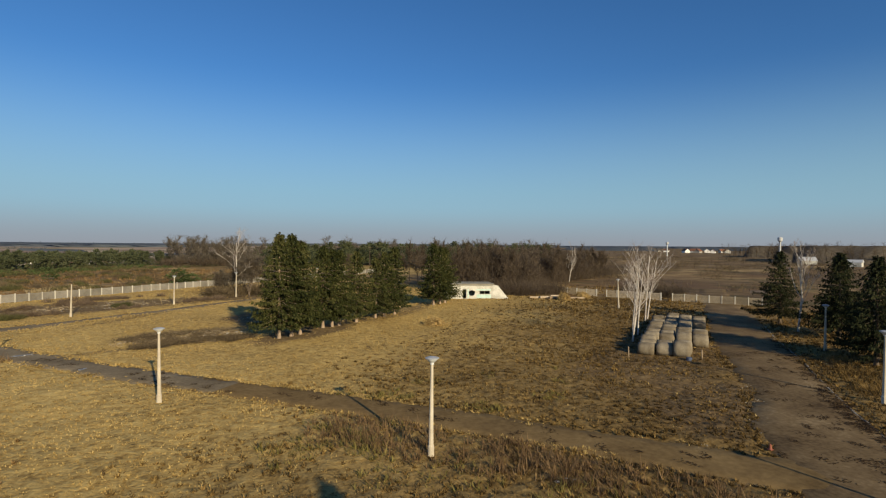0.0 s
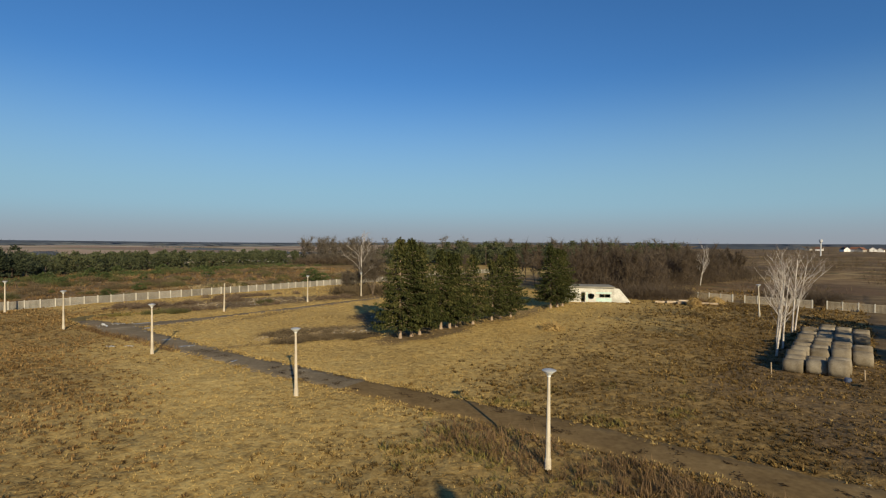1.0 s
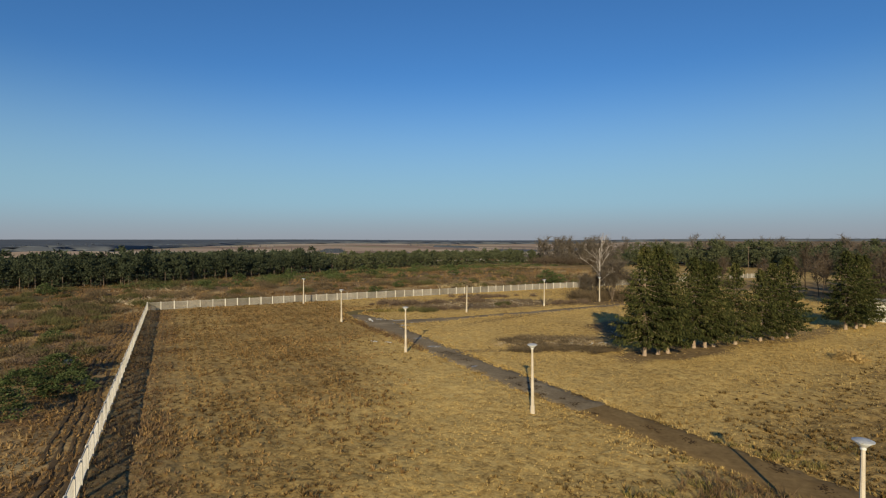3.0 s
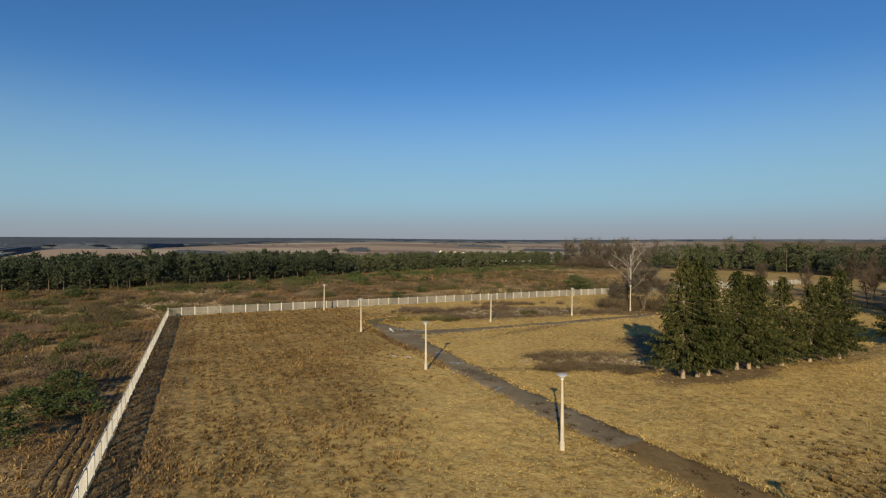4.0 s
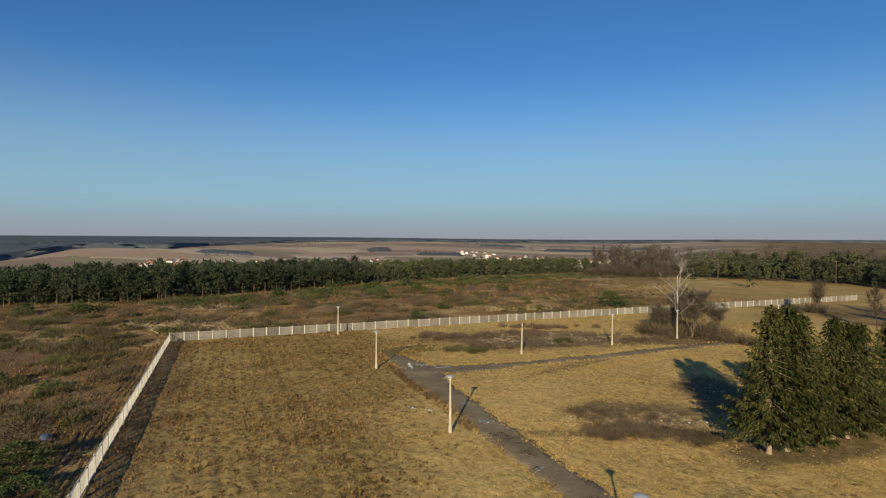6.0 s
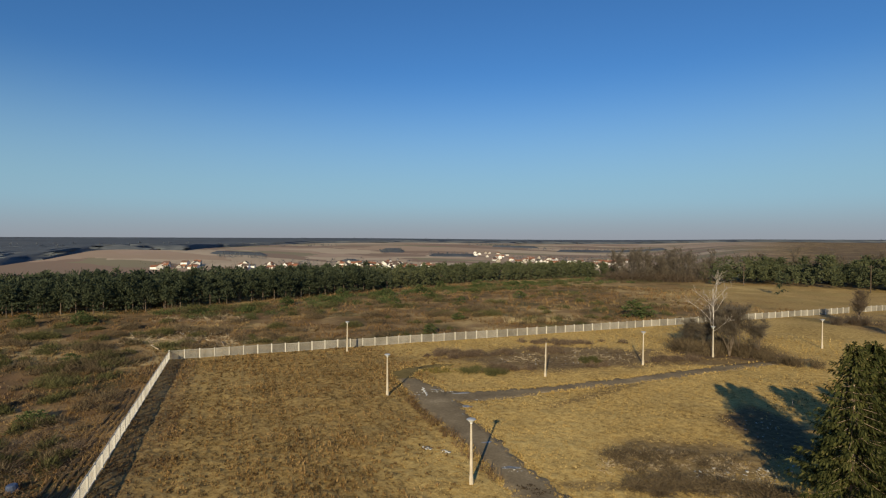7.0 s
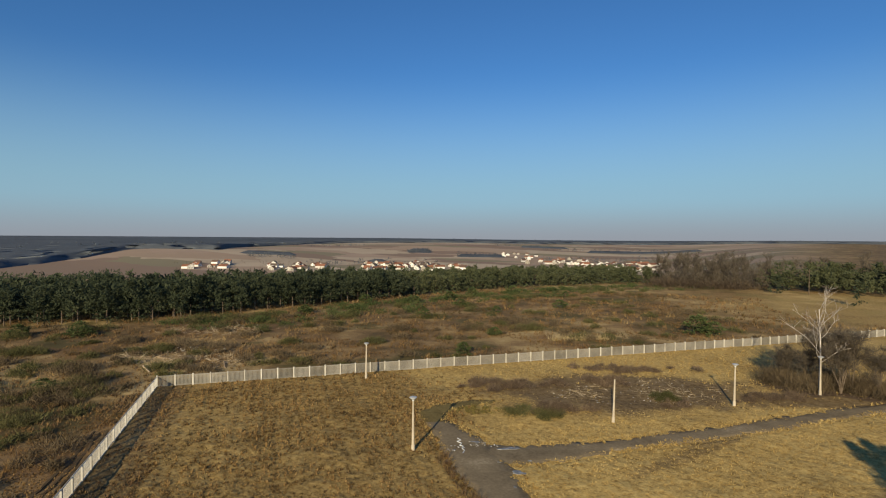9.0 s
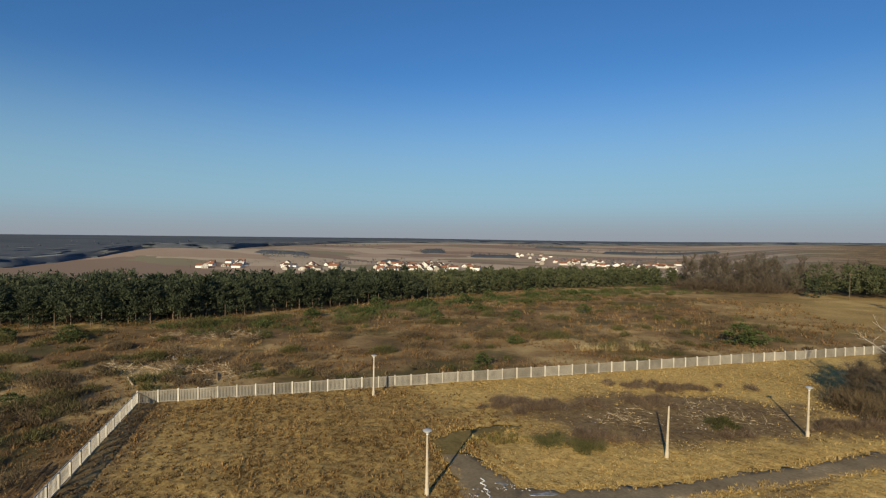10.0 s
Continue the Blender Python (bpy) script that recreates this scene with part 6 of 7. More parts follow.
def tub(x, y, size, label):
    """An upturned tub: rounded rim, tapering wall, narrow base."""
    bm = lathe([(0.3 * size, 0), (0.33 * size, 0.03 * size), (0.33 * size, 0.07 * size), (0.3 * size, 0.1 * size), (0.27 * size, 0.34 * size), (0.23 * size, 0.39 * size), (0.02 * size, 0.4 * size)], 12)
    ob = tagged(part("tub", bm, M_BLUE), label, "tub")
    ob.matrix_basis = pose(x, y, ground_at(x, y) + 0.01, 3, -2, 20)


tub(32.1, 41.7, 0.9, "small blue plastic tub lying by the bales")
tub(-56.3, 31.7, 1.3, "large blue plastic tub on the moor beside the fence")

# ---- low white building ----
def low_building():
    house = tagged(thing("low_building", 21.6, 98.75, 0.0, math.degrees(math.atan2(-0.12, 0.99))), "abandoned low whitewashed building with a flat slab roof", "building")
    hole = [(5.45 + 0.62 * math.cos(a) * (1 + 0.12 * math.sin(3 * a)), 1.12 + 0.60 * math.sin(a) * (1 + 0.1 * math.cos(2 * a))) for a in np.linspace(0, 2 * math.pi, 14, endpoint=False)]
    front = pierced(rect(0, -0.2, 9.55, 2.72), [rect(3.65, 0.05, 4.35, 1.85), hole, rect(6.95, 0.9, 8.95, 1.55)], 0.3)
    part("front_wall", front, M_WHITE, house, "peeling whitewashed wall with broken openings")
    for x, y, sx, sy, n in ((0.0, 2.65, 0.3, 5.0, "side_wall"), (9.4, 2.65, 0.3, 5.0, "side_wall"), (4.7, 5.3, 9.1, 0.3, "back_wall")):
        bm = bmesh.new()
        box(bm, x, y, -0.2, sx, sy, 2.9)
        part(n, bm, M_WHITE, house)
    bm = bmesh.new()
    box(bm, 4.7, 2.6, -0.05, 9.0, 5.0, 0.08)
    part("floor_slab", bm, M_DARK, house)
    bm = bmesh.new()
    box(bm, 4.75, 2.5, 2.72, 10.0, 6.1, 0.24, 0.04)
    part("roof_slab", bm, M_SLAB, house, "stained flat concrete roof")
    wing = pierced([(9.56, -0.2), (12.7, -0.2), (12.6, 0.1), (10.6, 2.55), (9.56, 2.7)], [], 0.35)
    part("wing_wall", wing, M_WHITE, house, "sloping white retaining wall")
    for x0, z0, x1, z1 in ((6.4, 0.15, 9.2, 0.84), (6.3, 1.6, 9.2, 1.9), (4.6, 0.2, 4.85, 1.9)):
        bm = bmesh.new()
        box(bm, (x0 + x1) / 2, -0.155, z0, x1 - x0, 0.012, z1 - z0)
        part("paint_patch", bm, M_TEAL, house, "faded turquoise paint")
    bm = pierced(rect(6.95, 0.9, 8.95, 1.55), [rect(7.0, 0.95, 7.9, 1.5), rect(8.0, 0.95, 8.9, 1.5)], 0.1)
    part("window_frame", bm, M_SLAB, house)


low_building()

# ---- heaps, logs, rubble ----
def hay_heap(x, y, h, rad, mat, label, seed):
    r = np.random.default_rng(seed)
    n = 900
    a, q = r.uniform(0, 6.283, n), np.sqrt(r.uniform(0, 1, n)) * rad
    z = h * (1 - (q / rad) ** 2) * (0.85 + 0.15 * np.sin(3 * a))
    b = np.column_stack([np.cos(a) * q, np.sin(a) * q, z - 0.03])
    d = np.column_stack([np.cos(a) * 0.35, np.sin(a) * 0.35, r.uniform(-0.25, 0.3, n)]) + r.normal(0, 0.18, (n, 3))
    core = [(rad, -0.05), (rad * 0.85, h * 0.25), (rad * 0.6, h * 0.6), (rad * 0.3, h * 0.88), (0.02, h * 0.98)]
    bm = lathe(core, 14)
    me = bpy.data.meshes.new("core")
    bm.to_mesh(me)
    bm.free()
    v0 = np.array([v.co[:] for v in me.vertices])
    v0[:, :2] *= 1 + 0.12 * np.sin(7 * np.arctan2(v0[:, 1], v0[:, 0]) + v0[:, 2:3].ravel() * 3)[:, None]
    me.calc_loop_triangles()
    f0 = np.array([t.vertices[:] for t in me.loop_triangles])
    ob = tagged(new("hay_heap", joined("hay_heap", [(v0, f0), blades(b, b + d, r.uniform(0.04, 0.1, n))], mat)), label, "hay heap")
    ob.matrix_basis = pose(x, y, ground_at(x, y))


hay_heap(44.0, 93.2, 1.5, 1.1, M_HAY, "conical heap of yellow hay on the meadow", 1)
hay_heap(50.0, 97.6, 1.2, 1.7, M_HAY, "broad heap of yellow hay near the fence", 2)
hay_heap(13.5, 66.8, 0.9, 1.3, M_HAY, "clump of pale dead grass on the meadow", 3)
hay_heap(46.6, 97.2, 0.8, 1.5, M_WEED, "dark heap of old plant litter", 4)


def log(x, y, length, rad, turn, lift=0.0, label="felled log lying on the meadow"):
    bm = lathe([(rad * 0.9, 0), (rad, 0.03), (rad * 0.82, length - 0.03), (rad * 0.76, length)], 9)
    ob = tagged(part("log", bm, M_LOG), label, "log", "logs on the meadow")
    ob.matrix_basis = pose(x, y, ground_at(x, y) + rad * 0.85 + lift, 90, 0, turn)


for x, y, L, rad, turn in ((40.5, 96.5, 3.0, 0.28, 80), (43.0, 97.4, 2.4, 0.3, 95), (45.6, 95.0, 3.2, 0.25, 70), (41.8, 95.2, 2.2, 0.3, 110), (38.6, 97.2, 2.6, 0.24, 85)):
    log(x, y, L, rad, turn)
for x, y, L, rad, turn in ((-106, 77.6, 3.5, 0.2, 40), (-98.8, 64.8, 4.2, 0.13, 75), (-99.8, 72.4, 3.6, 0.14, 30), (-92, 73.5, 4.0, 0.12, 60), (-71, 33.5, 4.0, 0.14, 65), (-103, 69, 3.0, 0.16, 100)):
    log(x, y, L, rad, turn, 0, "bleached felled trunk lying on the moor")


def rubble(name, label, spots, size, seed, category="rubble", mat=M_STONE):
    r = np.random.default_rng(seed)
    pieces = []
    cube = np.array([(x, y, z) for x in (-1, 1) for y in (-1, 1) for z in (-1, 1)], float)
    faces = np.array([(0, 1, 3, 2), (4, 6, 7, 5), (0, 4, 5, 1), (2, 3, 7, 6), (0, 2, 6, 4), (1, 5, 7, 3)])
    for x, y, s_ in spots:
        v = cube * r.uniform(0.3, 1.0, 3) * size * s_ + r.normal(0, 0.12 * size, (8, 3))
        a = r.uniform(0, 6.28)
        v = v @ np.array(((math.cos(a), math.sin(a), 0), (-math.sin(a), math.cos(a), 0), (0, 0, 1)))
        pieces.append((v + (x, y, ground_at(x, y) + 0.25 * size), faces))
    return tagged(new(name, joined(name, pieces, mat)), label, category, kind="stuff")


rubble("rubble", "white broken concrete pieces near the spruces", scatter(-12.3, 63.0, 3.4, 1.5, 40, 52, 31, 0.3, 1.3) + scatter(-8.9, 65.5, 2.4, 1.2, 70, 24, 32, 0.3, 1.2) + scatter(-10, 75, 5, 2.4, 105, 40, 35, 0.3, 1.2), 0.09, 1)
rubble("clearing_rubble", "pale stones strewn in the scrubby clearing", scatter(-36, 95, 12, 5, 38, 70, 33, 0.3, 1.2), 0.09, 2)
rubble("moor_rubble", "pale stones near the felled branches", scatter(-104, 76, 5, 2, 40, 16, 34, 0.5, 1.6), 0.2, 3)

# ---- ruined shelter, masts ----
def shelter(x, y):
    s_ = tagged(thing("wooden_shelter", x, y, None, -45), "small weathered timber shelter by the road", "shelter")
    for px in (-1.0, 1.0):
        for py in (-0.7, 0.7):
            bm = bmesh.new()
            box(bm, px, py, -0.1, 0.14, 0.14, 2.3)
            part("post", bm, M_BARK, s_)
    bm = bmesh.new()
    box(bm, 0, 0, 0, 2.8, 2.2, 0.1)
    for v in bm.verts:
        v.co.z += 2.2 + 0.18 * v.co.y
    part("roof", bm, M_BARK, s_)
    bm = bmesh.new()
    box(bm, 0, 0.7, 0.5, 2.0, 0.06, 0.5)
    part("rail", bm, M_BARK, s_)


shelter(76.0, 80.5)


def mast(x, y, h, label):
    m = tagged(thing("utility_pole", x, y), label, "utility pole", "poles on the far field")
    bm = lathe([(0.16, -0.3), (0.15, 0.0), (0.10, h)], 8)
    part("pole", bm, M_BARK, m)
    bm = bmesh.new()
    box(bm, 0, 0, h - 0.7, 1.6, 0.12, 0.12)
    part("crossarm", bm, M_BARK, m)


mast(18.0, 246, 9.5, "wooden utility pole on the tan field")
mast(-20, 252, 9.0, "wooden utility pole before the far wood")
wood("lone_field_pine", "small lone pines at the tan field's edge", [(-7.7, 220.5), (-28.6, 249.6), (-30.5, 251.0)], YOUNG_PINES, M_PINE, (0.9, 1.1), "pines")

# ---- far woods ----
def far_variant(seed, height, n=34):
    return pine_variant(seed, height, 0.0, height * 0.5, n, height * 0.3)


FAR_TREES = [far_variant(71, 14), far_variant(72, 11), far_variant(73, 16)]
EYE = np.array((-20.0, 30.0))


def polar(az, r):
    return EYE[0] - r * math.sin(radians(az)), EYE[1] + r * math.cos(radians(az))


def far_spots(regions, seed):
    r = np.random.default_rng(seed)
    out = []
    for az0, az1, r0, r1, n in regions:
        for _ in range(n):
            out.append(polar(r.uniform(az0, az1), r.uniform(r0, r1)))
    return out


RIDGE_EDGE = ((-25, 3300), (36, 3250), (46, 2950), (52, 2600), (55.5, 2300), (57, 2000), (58.6, 1620), (61, 1680), (66, 1780), (70, 1470), (76, 1210), (104, 1080))


def canopy(name, label, regions, mat, top=13.0, cell=1.0, nearer=None):
    """Closed woods far off: a bumpy roof of crowns over the ground, with a ragged edge."""
    pieces = []
    for k, (az0, az1, r0, r1) in enumerate(regions):
        r = np.random.default_rng(900 + k)
        step = 26.0 * cell
        n_a, n_r = max(4, int(radians(az1 - az0) * (r0 + r1) / 2 / step)), max(4, int((r1 - r0) / (step * 1.6)))
        A, D = np.meshgrid(np.linspace(az0, az1, n_a), np.linspace(r0, r1, n_r))
        D = D + r.normal(0, step * 0.25, D.shape) + 0.05 * (r1 - r0) * np.sin(A * 1.7 + k) + 0.03 * (r1 - r0) * np.sin(A * 4.3)
        A = A + np.degrees(r.normal(0, step * 0.25, D.shape) / D)
        if nearer and k == 0:
            edge = np.interp(A, [q[0] for q in nearer], [q[1] for q in nearer]) + 8 * np.sin(A * 1.7) + 4 * np.sin(A * 4.1)
            D = edge + np.linspace(0, 1, n_r)[:, None] ** 1.3 * (r1 - edge)
        x, y = EYE[0] - D * np.sin(np.radians(A)), EYE[1] + D * np.cos(np.radians(A))
        h = top * r.uniform(0.95, 1.03, D.shape)
        if nearer and k == 0:
            h = h * smooth(-10, 55, D - edge)
        h[0, :], h[-1, :], h[:, 0], h[:, -1] = -1, -1, -1, -1
        if not nearer:
            h[1, 1:-1] *= 0.45
            h[2, 1:-1] *= 0.8
        z = land(x, y) + h
        i = np.arange(n_a * n_r).reshape(n_r, n_a)
        f = np.stack([i[:-1, :-1], i[:-1, 1:], i[1:, 1:], i[1:, :-1]], -1).reshape(-1, 4)
        pieces.append((np.stack([x, y, z], -1).reshape(-1, 3), f))
    return tagged(new(name, joined(name, pieces, mat)), label, "woods", kind="stuff")


canopy("ridge_woods", "dark wooded ridge along the horizon", [(-25, 104, 1100, 4400)], M_HAZEDWOOD, nearer=RIDGE_EDGE)
canopy("valley_woods", "dark belts of wood in the valley", [(36.6, 39.4, 1780, 1930), (28.5, 34, 1560, 1640), (51, 56.5, 1500, 1560), (9, 20, 2000, 2080), (41, 44, 1250, 1300), (22, 27, 2350, 2420)], M_HAZEDWOOD, 9.0, 0.6)
wood("ridge_trees", "single trees along the edges of the far woods", far_spots([(49, 95, 2450, 2560, 160), (58, 95, 1950, 2050, 120), (-20, 52, 3950, 4050, 260)], 81), FAR_TREES, M_HAZEDWOOD, (0.7, 1.1), "trees")
wood("valley_pine_wood", "dark pine wood on the valley slope", far_spots([(67, 88, 600, 860, 330)], 88), FAR_TREES, M_PINE, (0.6, 0.9), "wood")
wood("valley_copses", "dark copses between the valley fields", far_spots([(36.7, 39.3, 1770, 1900, 60), (29, 34, 1600, 1680, 40), (51, 56, 1350, 1420, 40), (25, 30, 2500, 2560, 50), (12, 25, 2100, 2200, 70), (36, 50, 1120, 1200, 46), (14, 27, 1300, 1500, 60), (44, 50, 2300, 2350, 30)], 82), FAR_TREES, M_HAZEDWOOD, (0.5, 0.8), "copse")
VILLAGE_BARE = [bare_variant(155, 8.0, 0.6, 30), bare_variant(156, 7.0, 0.6, 30)]
canopy("eastern_woods", "dark tree lines across the far plain", [(-75, -14, 2600, 3100), (-60, -38, 1500, 1600), (-36, -26, 1250, 1320), (-78, -50, 620, 760)], M_HAZEDWOOD, 10.0, 0.7)
canopy("hill_wood", "grey-brown leafless wood on the rise beyond the plain", [(-64, -49.0, 410, 520), (-50.5, -45.2, 590, 700)], M_HAZE, 11.5, 0.22)
wood("village_trees", "bare brown trees between the village houses", far_spots([(31, 55, 930, 1230, 150), (12, 26.5, 1000, 1430, 120), (56, 63, 990, 1210, 40)], 86), VILLAGE_BARE, M_WOOD, (0.6, 1.05), "trees")
wood("plain_hill_wood", "leafless wood on the rise beyond the plain", far_spots([(-60, -48.5, 400, 500, 160), (-51, -43, 560, 680, 70)], 87), VILLAGE_BARE, M_WOOD, (1.2, 1.8), "wood")
wood("plain_trees", "scattered bare trees on the eastern plain", far_spots([(-75, -48, 420, 620, 70), (-42, -26, 520, 760, 60), (-50, -36, 240, 420, 40), (-47, -33, 700, 900, 50)], 83), VILLAGE_BARE, M_WOOD, (0.5, 0.95), "trees")
scrub("plain_scrub", "dark low scrub on the eastern plain", [(*polar(a_, r_), 1.0) for a_, r_ in zip(np.random.default_rng(3).uniform(-62, -28, 260), np.random.default_rng(4).uniform(130, 520, 260))], 2.4, 40, M_SCRUB, 84, 0.1, (0.06, 0.12), wide=0.9)

# ---- village, farm sheds, water towers ----
def house_meshes(seed, w, d, h, ridge):
    r = random.Random(seed)
    bm = bmesh.new()
    prof = [(-w / 2, -1), (w / 2, -1), (w / 2, h), (0, h + ridge), (-w / 2, h)]
    a = [bm.verts.new((x, -d / 2, z)) for x, z in prof]
    b = [bm.verts.new((x, d / 2, z)) for x, z in prof]
    bm.faces.new(a)
    bm.faces.new(b[::-1])
    for i in range(5):
        k = (i + 1) % 5
        bm.faces.new((a[k], a[i], b[i], b[k]))
    walls = bpy.data.meshes.new("wall")
    bm.to_mesh(walls)
    bm.free()
    walls.materials.append(M_HOUSE)
    bm = bmesh.new()
    o, t = 0.5, 0.18
    s_ = ridge / (w / 2)
    sec = [(-w / 2 - o, h - o * s_ + 0.03), (0, h + ridge + 0.03), (w / 2 + o, h - o * s_ + 0.03), (w / 2 + o, h - o * s_ + t + 0.03), (0, h + ridge + t + 0.08), (-w / 2 - o, h - o * s_ + t + 0.03)]
    a = [bm.verts.new((x, -d / 2 - o, z)) for x, z in sec]
    b = [bm.verts.new((x, d / 2 + o, z)) for x, z in sec]
    bm.faces.new(a)
    bm.faces.new(b[::-1])
    for i in range(6):
        k = (i + 1) % 6
        bm.faces.new((a[k], a[i], b[i], b[k]))
    bmesh.ops.recalc_face_normals(bm, faces=bm.faces[:])
    roof = bpy.data.meshes.new("roof")
    bm.to_mesh(roof)
    bm.free()
    roof.materials.append(M_ROOF)
    bm = bmesh.new()
    box(bm, 0, 0, 0, 1.2, 0.08, 1.4)
    win = bpy.data.meshes.new("window")
    bm.to_mesh(win)
    bm.free()
    win.materials.append(M_WINDOW)
    bm = bmesh.new()
    box(bm, 0, 0, 0, 0.7, 0.7, 1.8)
    chim = bpy.data.meshes.new("chimney")
    bm.to_mesh(chim)
    bm.free()
    chim.materials.append(M_ROOF)
    return walls, roof, win, chim, w, d, h, ridge


HOUSES = [house_meshes(1, 9, 11, 3.6, 3.4), house_meshes(2, 10, 13, 5.8, 3.6), house_meshes(3, 8, 10, 3.2, 3.0), house_meshes(4, 12, 18, 4.0, 3.2)]


def village_house(x, y, k, turn, label):
    walls, roof, win, chim, w, d, h, ridge = HOUSES[k]
    ob = tagged(thing("house", x, y, None, turn), label, "house", "houses of the valley village")
    part("wall", walls, None, ob)
    top = part("roof", roof, None, ob)
    part("chimney", chim, None, top, at=(w * 0.12, d * 0.15, h + ridge - 0.9))
    for sx in (-1, 1):
        part("window", win, None, ob, at=(sx * w * 0.22, -d / 2 - 0.03, 1.2))


r_house = random.Random(9)
for az0, az1, r0, r1, n in ((48.2, 54.0, 960, 1130, 24), (36.8, 44.2, 940, 1200, 48), (32.5, 36.5, 960, 1100, 10), (57.4, 61.5, 1030, 1180, 14), (12.6, 20.5, 1020, 1330, 50), (20.5, 26.5, 1230, 1480, 26), (25, 29.5, 1500, 1800, 12)):
    for _ in range(n):
        x, y = polar(r_house.uniform(az0, az1), r_house.uniform(r0, r1))
        village_house(x, y, r_house.randrange(4), r_house.choice((20, 35, 110, 125, 65)) + r_house.uniform(-8, 8), "small light-walled village house with a pitched roof in the valley")
for az, r in ((-37.0, 1010), (-37.7, 1050), (-38.1, 990), (-38.9, 1040), (-39.4, 1000), (-40.2, 1060), (-40.6, 1010), (-35.2, 1100), (-34.4, 1130)):
    x, y = -r * math.sin(radians(az)), r * math.cos(radians(az))
    village_house(x, y, r_house.choice((0, 2)), r_house.uniform(0, 180), "white farm house on the plain beyond the road")


def shed(x, y, turn, w, d, h, label):
    ob = tagged(thing("farm_shed", x, y, None, turn), label, "shed", "pale sheds on the plain")
    bm = bmesh.new()
    box(bm, 0, 0, -0.3, w, d, h + 0.3)
    part("wall", bm, M_WHITE, ob)
    bm = bmesh.new()
    n = 3
    a = [(w / 2 * 1.03 * math.cos(math.pi * i / (n - 1)), h + 0.28 * w * math.sin(math.pi * i / (n - 1))) for i in range(n)]
    va, vb = [bm.verts.new((p, -d / 2 - 0.3, q)) for p, q in a], [bm.verts.new((p, d / 2 + 0.3, q)) for p, q in a]
    for i in range(n - 1):
        bm.faces.new((va[i], va[i + 1], vb[i + 1], vb[i]))
    bm.faces.new(va)
    bm.faces.new(vb[::-1])
    bmesh.ops.recalc_face_normals(bm, faces=bm.faces[:])
    part("roof", bm, M_METALROOF, ob, "pitched pale sheet-metal roof")


shed(289, 270, 60, 8.5, 8.5, 2.2, "long pale farm shed with a pitched roof")
shed(280, 232, 30, 5.5, 6.5, 2.4, "white farm shed with a pitched roof")


def water_tower(x, y, h, label):
    t = tagged(thing("water_tower", x, y), label, "water tower", "water towers on the plain")
    part("column", lathe([(0.7, -0.5), (0.65, 0.0), (0.55, h - 3.4)], 14), M_METALROOF, t)
    part("tank", lathe([(0.56, h - 3.4), (1.4, h - 2.4), (1.5, h - 0.8), (1.2, h - 0.3), (0.2, h)], 16), M_METALROOF, t, "pale metal tank")


x, y = 347.0, 490.0
water_tower(x, y, 15.5, "pale water tower far out on the plain")
x, y = 282.0, 283.0
water_tower(x, y, 17.0, "pale water tower behind the roadside spruces")

# ---- tyre ruts and leaf litter ----
M_RUT = material("rutted_soil", [(0.0, (0.05, 0.034, 0.019)), (0.5, (0.1, 0.07, 0.039)), (1.0, (0.18, 0.13, 0.074))], 0.6, 5, 0.95, bump=0.03)
for off in RUTS:
    t = np.linspace(3, 82, 28)
    mid = CORNER + LEFT_DIR * t[:, None] + RUT_NORMAL * (off + 0.35 * np.sin(t * 0.13 + 2) + 0.12 * np.sin(t * 0.5))[:, None]
    tagged(new("track", strip_mesh("track", mid, np.full(28, 0.17), 0.025, M_RUT, 0.7, 0.01, 0.12, off)), "dark tyre rut in the moor beside the fence", "track", kind="structure")


def litter(name, label, centres, mat, seed):
    r = np.random.default_rng(seed)
    b = []
    for x, y, s_ in centres:
        n = int(46 * s_)
        a = r.uniform(0, 6.283)
        u = np.column_stack([r.normal(0, 0.34 * s_, n), r.normal(0, 0.16 * s_, n)])
        u = u @ np.array(((math.cos(a), math.sin(a)), (-math.sin(a), math.cos(a))))
        b.append(np.column_stack([x + u[:, 0], y + u[:, 1], np.full(n, 0.083)]))
    b = np.concatenate(b)
    d = np.column_stack([r.normal(0, 0.075, (len(b), 2)), r.uniform(0.0, 0.03, len(b))])
    return tagged(new(name, joined(name, [blades(b, b + d, r.uniform(0.06, 0.13, len(b)), np.column_stack([d[:, 1], -d[:, 0], r.normal(0, 0.01, len(b))]))], mat)), label, "leaf litter", kind="stuff")


r_lit = np.random.default_rng(5)
spots = []
for mid, half, n in ((ROAD_MID, ROAD_HALF, 75), (PATH_MID, PATH_HALF, 40)):
    for _ in range(n):
        k = r_lit.integers(1, min(7, len(mid) - 1))
        f = r_lit.uniform()
        q = mid[k] + (mid[k + 1] - mid[k]) * f
        spots.append((q[0] + r_lit.uniform(-0.8, 0.8) * half[k], q[1] + r_lit.uniform(-0.6, 0.6) * half[k], r_lit.uniform(0.4, 1.3)))
dark_spots = [(x, y, s_) for x, y, s_ in scatter(13, 56, 14, 5, 40, 70, 61, 0.3, 0.75)] + scatter(2, 55, 8, 3, 20, 16, 62, 0.3, 0.6)
litter("dark_tufts", "small dark clumps of rotted grass below the spruces", [(x, y, s_) for x, y, s_ in dark_spots], M_WEED, 63)
litter("leaf_litter", "dark clumps of rotten leaves on road and path", spots, M_LEAF, 6)
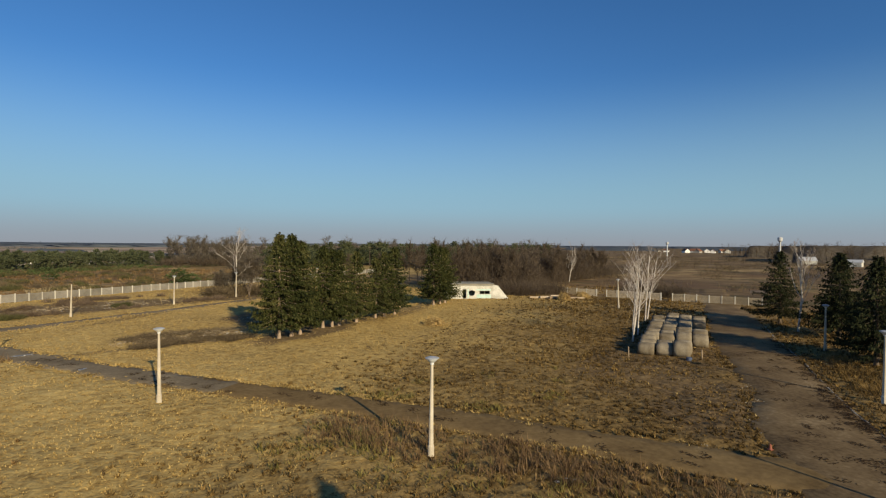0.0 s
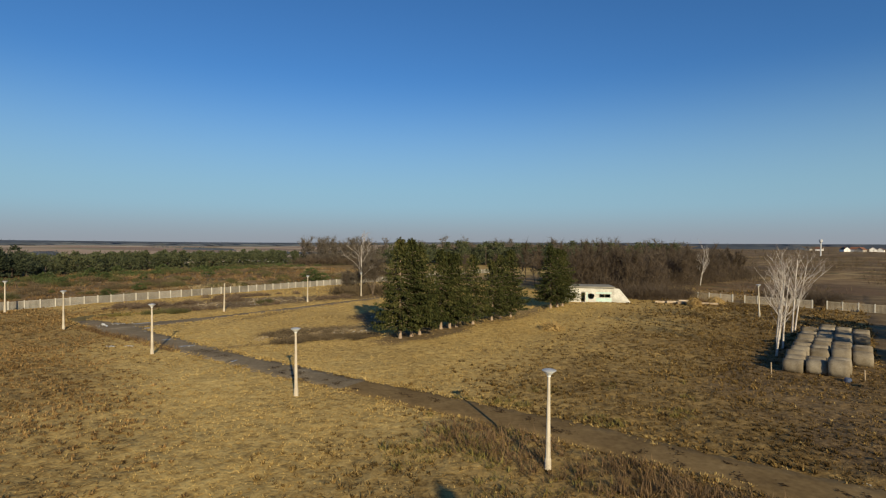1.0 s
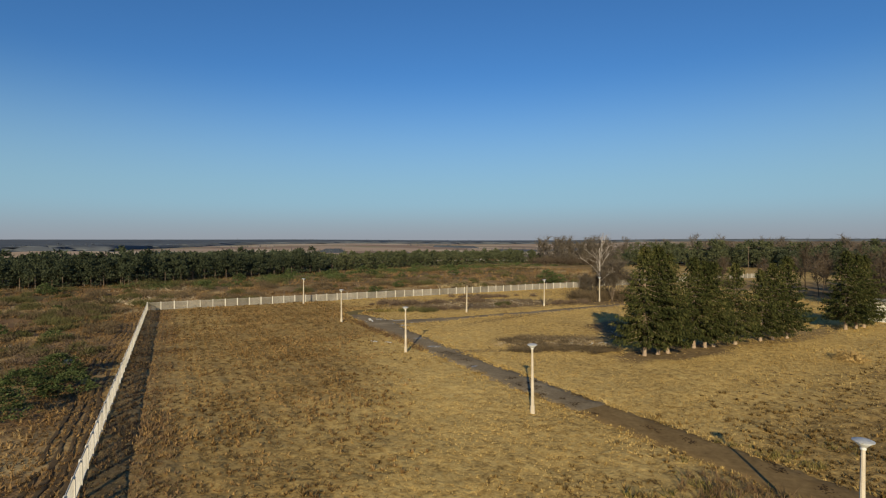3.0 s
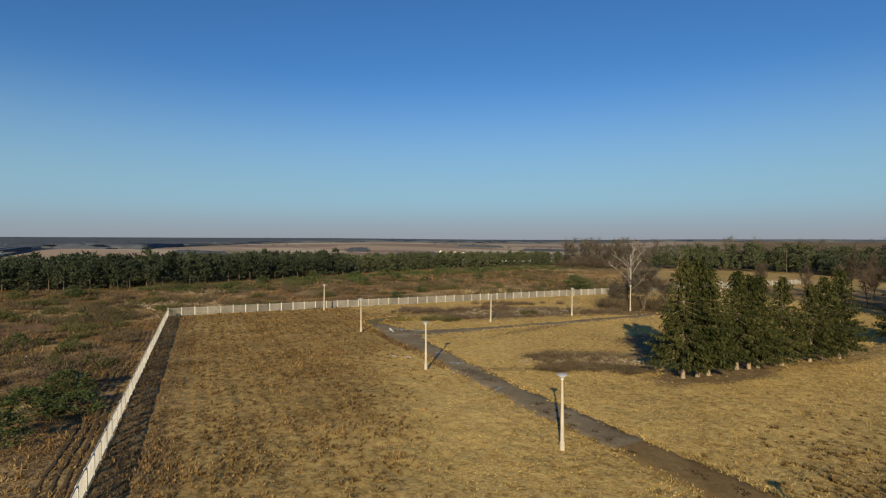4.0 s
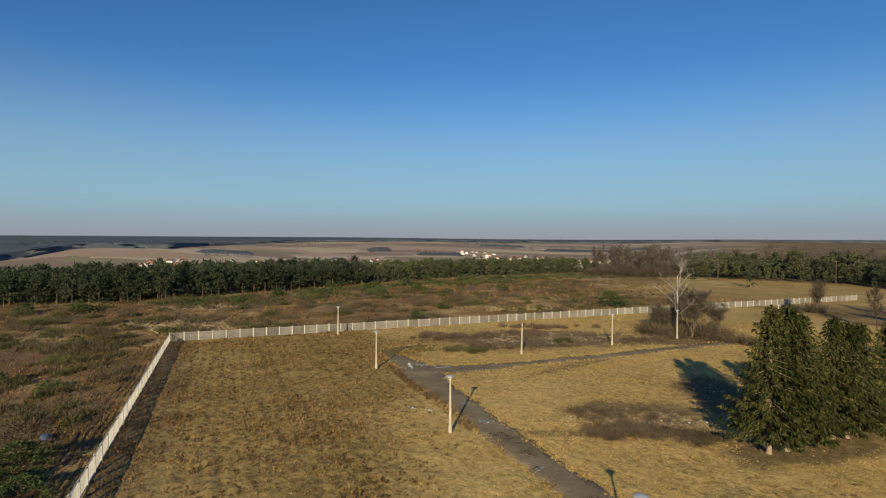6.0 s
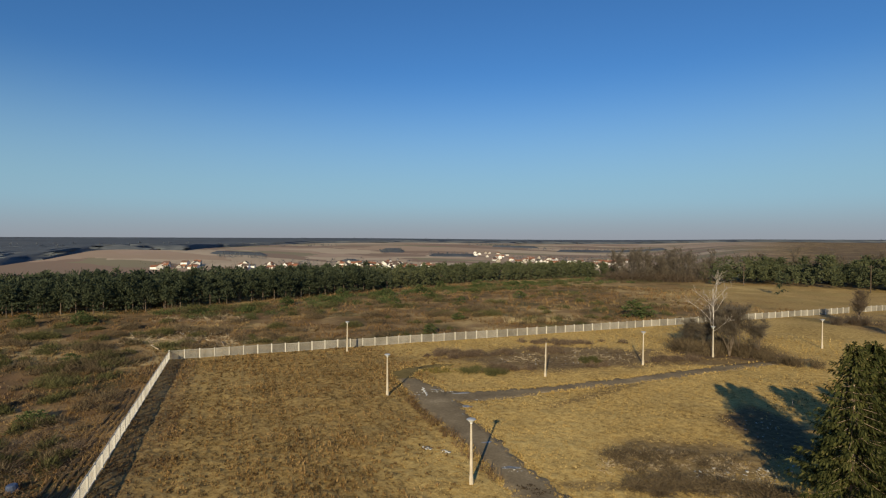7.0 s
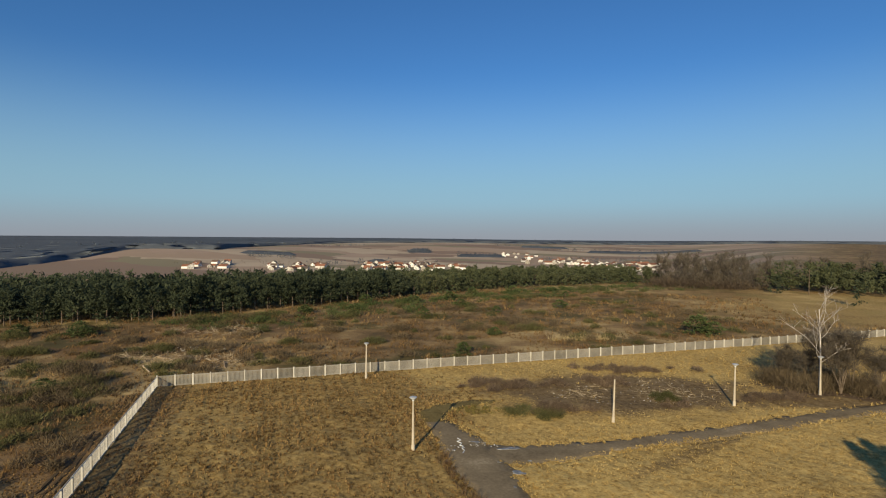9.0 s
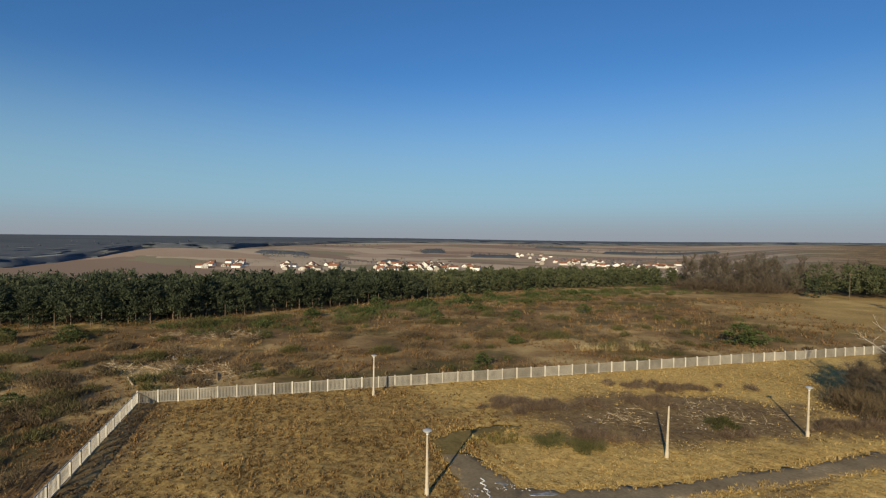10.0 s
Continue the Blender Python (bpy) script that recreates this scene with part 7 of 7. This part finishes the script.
rubble("grass_rubble", "whitish broken pieces half sunk in the grass", scatter(-35.2, 54.2, 0.55, 0.35, 20, 14, 54, 0.5, 1.2) + scatter(-33.6, 54.5, 0.6, 0.3, 10, 14, 55, 0.5, 1.2), 0.11, 7)
rubble("verge_rubble", "white broken pieces among weeds by the path", scatter(10.4, 21.2, 0.5, 0.3, 0, 8, 51, 0.6, 1.2), 0.1, 5)
rubble("path_grit", "pale crumbs of broken kerb on the asphalt", [(x, y, s_) for x, y, s_ in scatter(-44.5, 68.0, 2.2, 0.7, 60, 26, 41, 0.3, 0.9) + scatter(-27.0, 54.6, 1.2, 0.6, 40, 14, 42, 0.3, 0.8) + scatter(-43.2, 69.5, 1.6, 0.5, 20, 14, 43, 0.3, 0.8)], 0.14, 4, "grit")

# ---- by the road's corner ----
kerb_line_pts = np.array([(29.4, 22.0), (32.8, 27.0), (36.1, 31.6), (42.8, 40.2), (49.9, 50.4)])
drift = []
for _ in range(120):
    k = r_lit.integers(0, 4)
    q = kerb_line_pts[k] + (kerb_line_pts[k + 1] - kerb_line_pts[k]) * r_lit.uniform() + np.array((-0.79, 0.61)) * abs(r_lit.normal(0.2, 0.55))
    drift.append((q[0], q[1], r_lit.uniform(0.5, 1.2)))
litter("leaf_drift", "dark damp leaf drift lying along the kerb", drift, M_LEAF, 64)
rubble("gravel_patch", "grey gravel spread at the corner of road and path", scatter(27.5, 29.0, 6.5, 1.3, 55, 260, 52, 0.5, 1.4) + scatter(21.0, 24.6, 1.8, 0.9, 20, 90, 53, 0.5, 1.3), 0.035, 6, "gravel", M_KERB)
M_ORANGE = material("faded_orange_plastic", [(0.0, (0.2, 0.05, 0.025)), (1.0, (0.3, 0.09, 0.05))], 3, 20, 0.6)
cone = tagged(thing("marker_cone", 22.25, 22.55, 0.07, 15), "small faded orange plastic cone at the path's corner", "cone")
bm = bmesh.new()
box(bm, 0, 0, 0, 0.25, 0.25, 0.03, 0.008)
part("base", bm, M_ORANGE, cone)
part("body", lathe([(0.1, 0.032), (0.09, 0.05), (0.045, 0.27), (0.03, 0.29)], 12), M_ORANGE, cone)
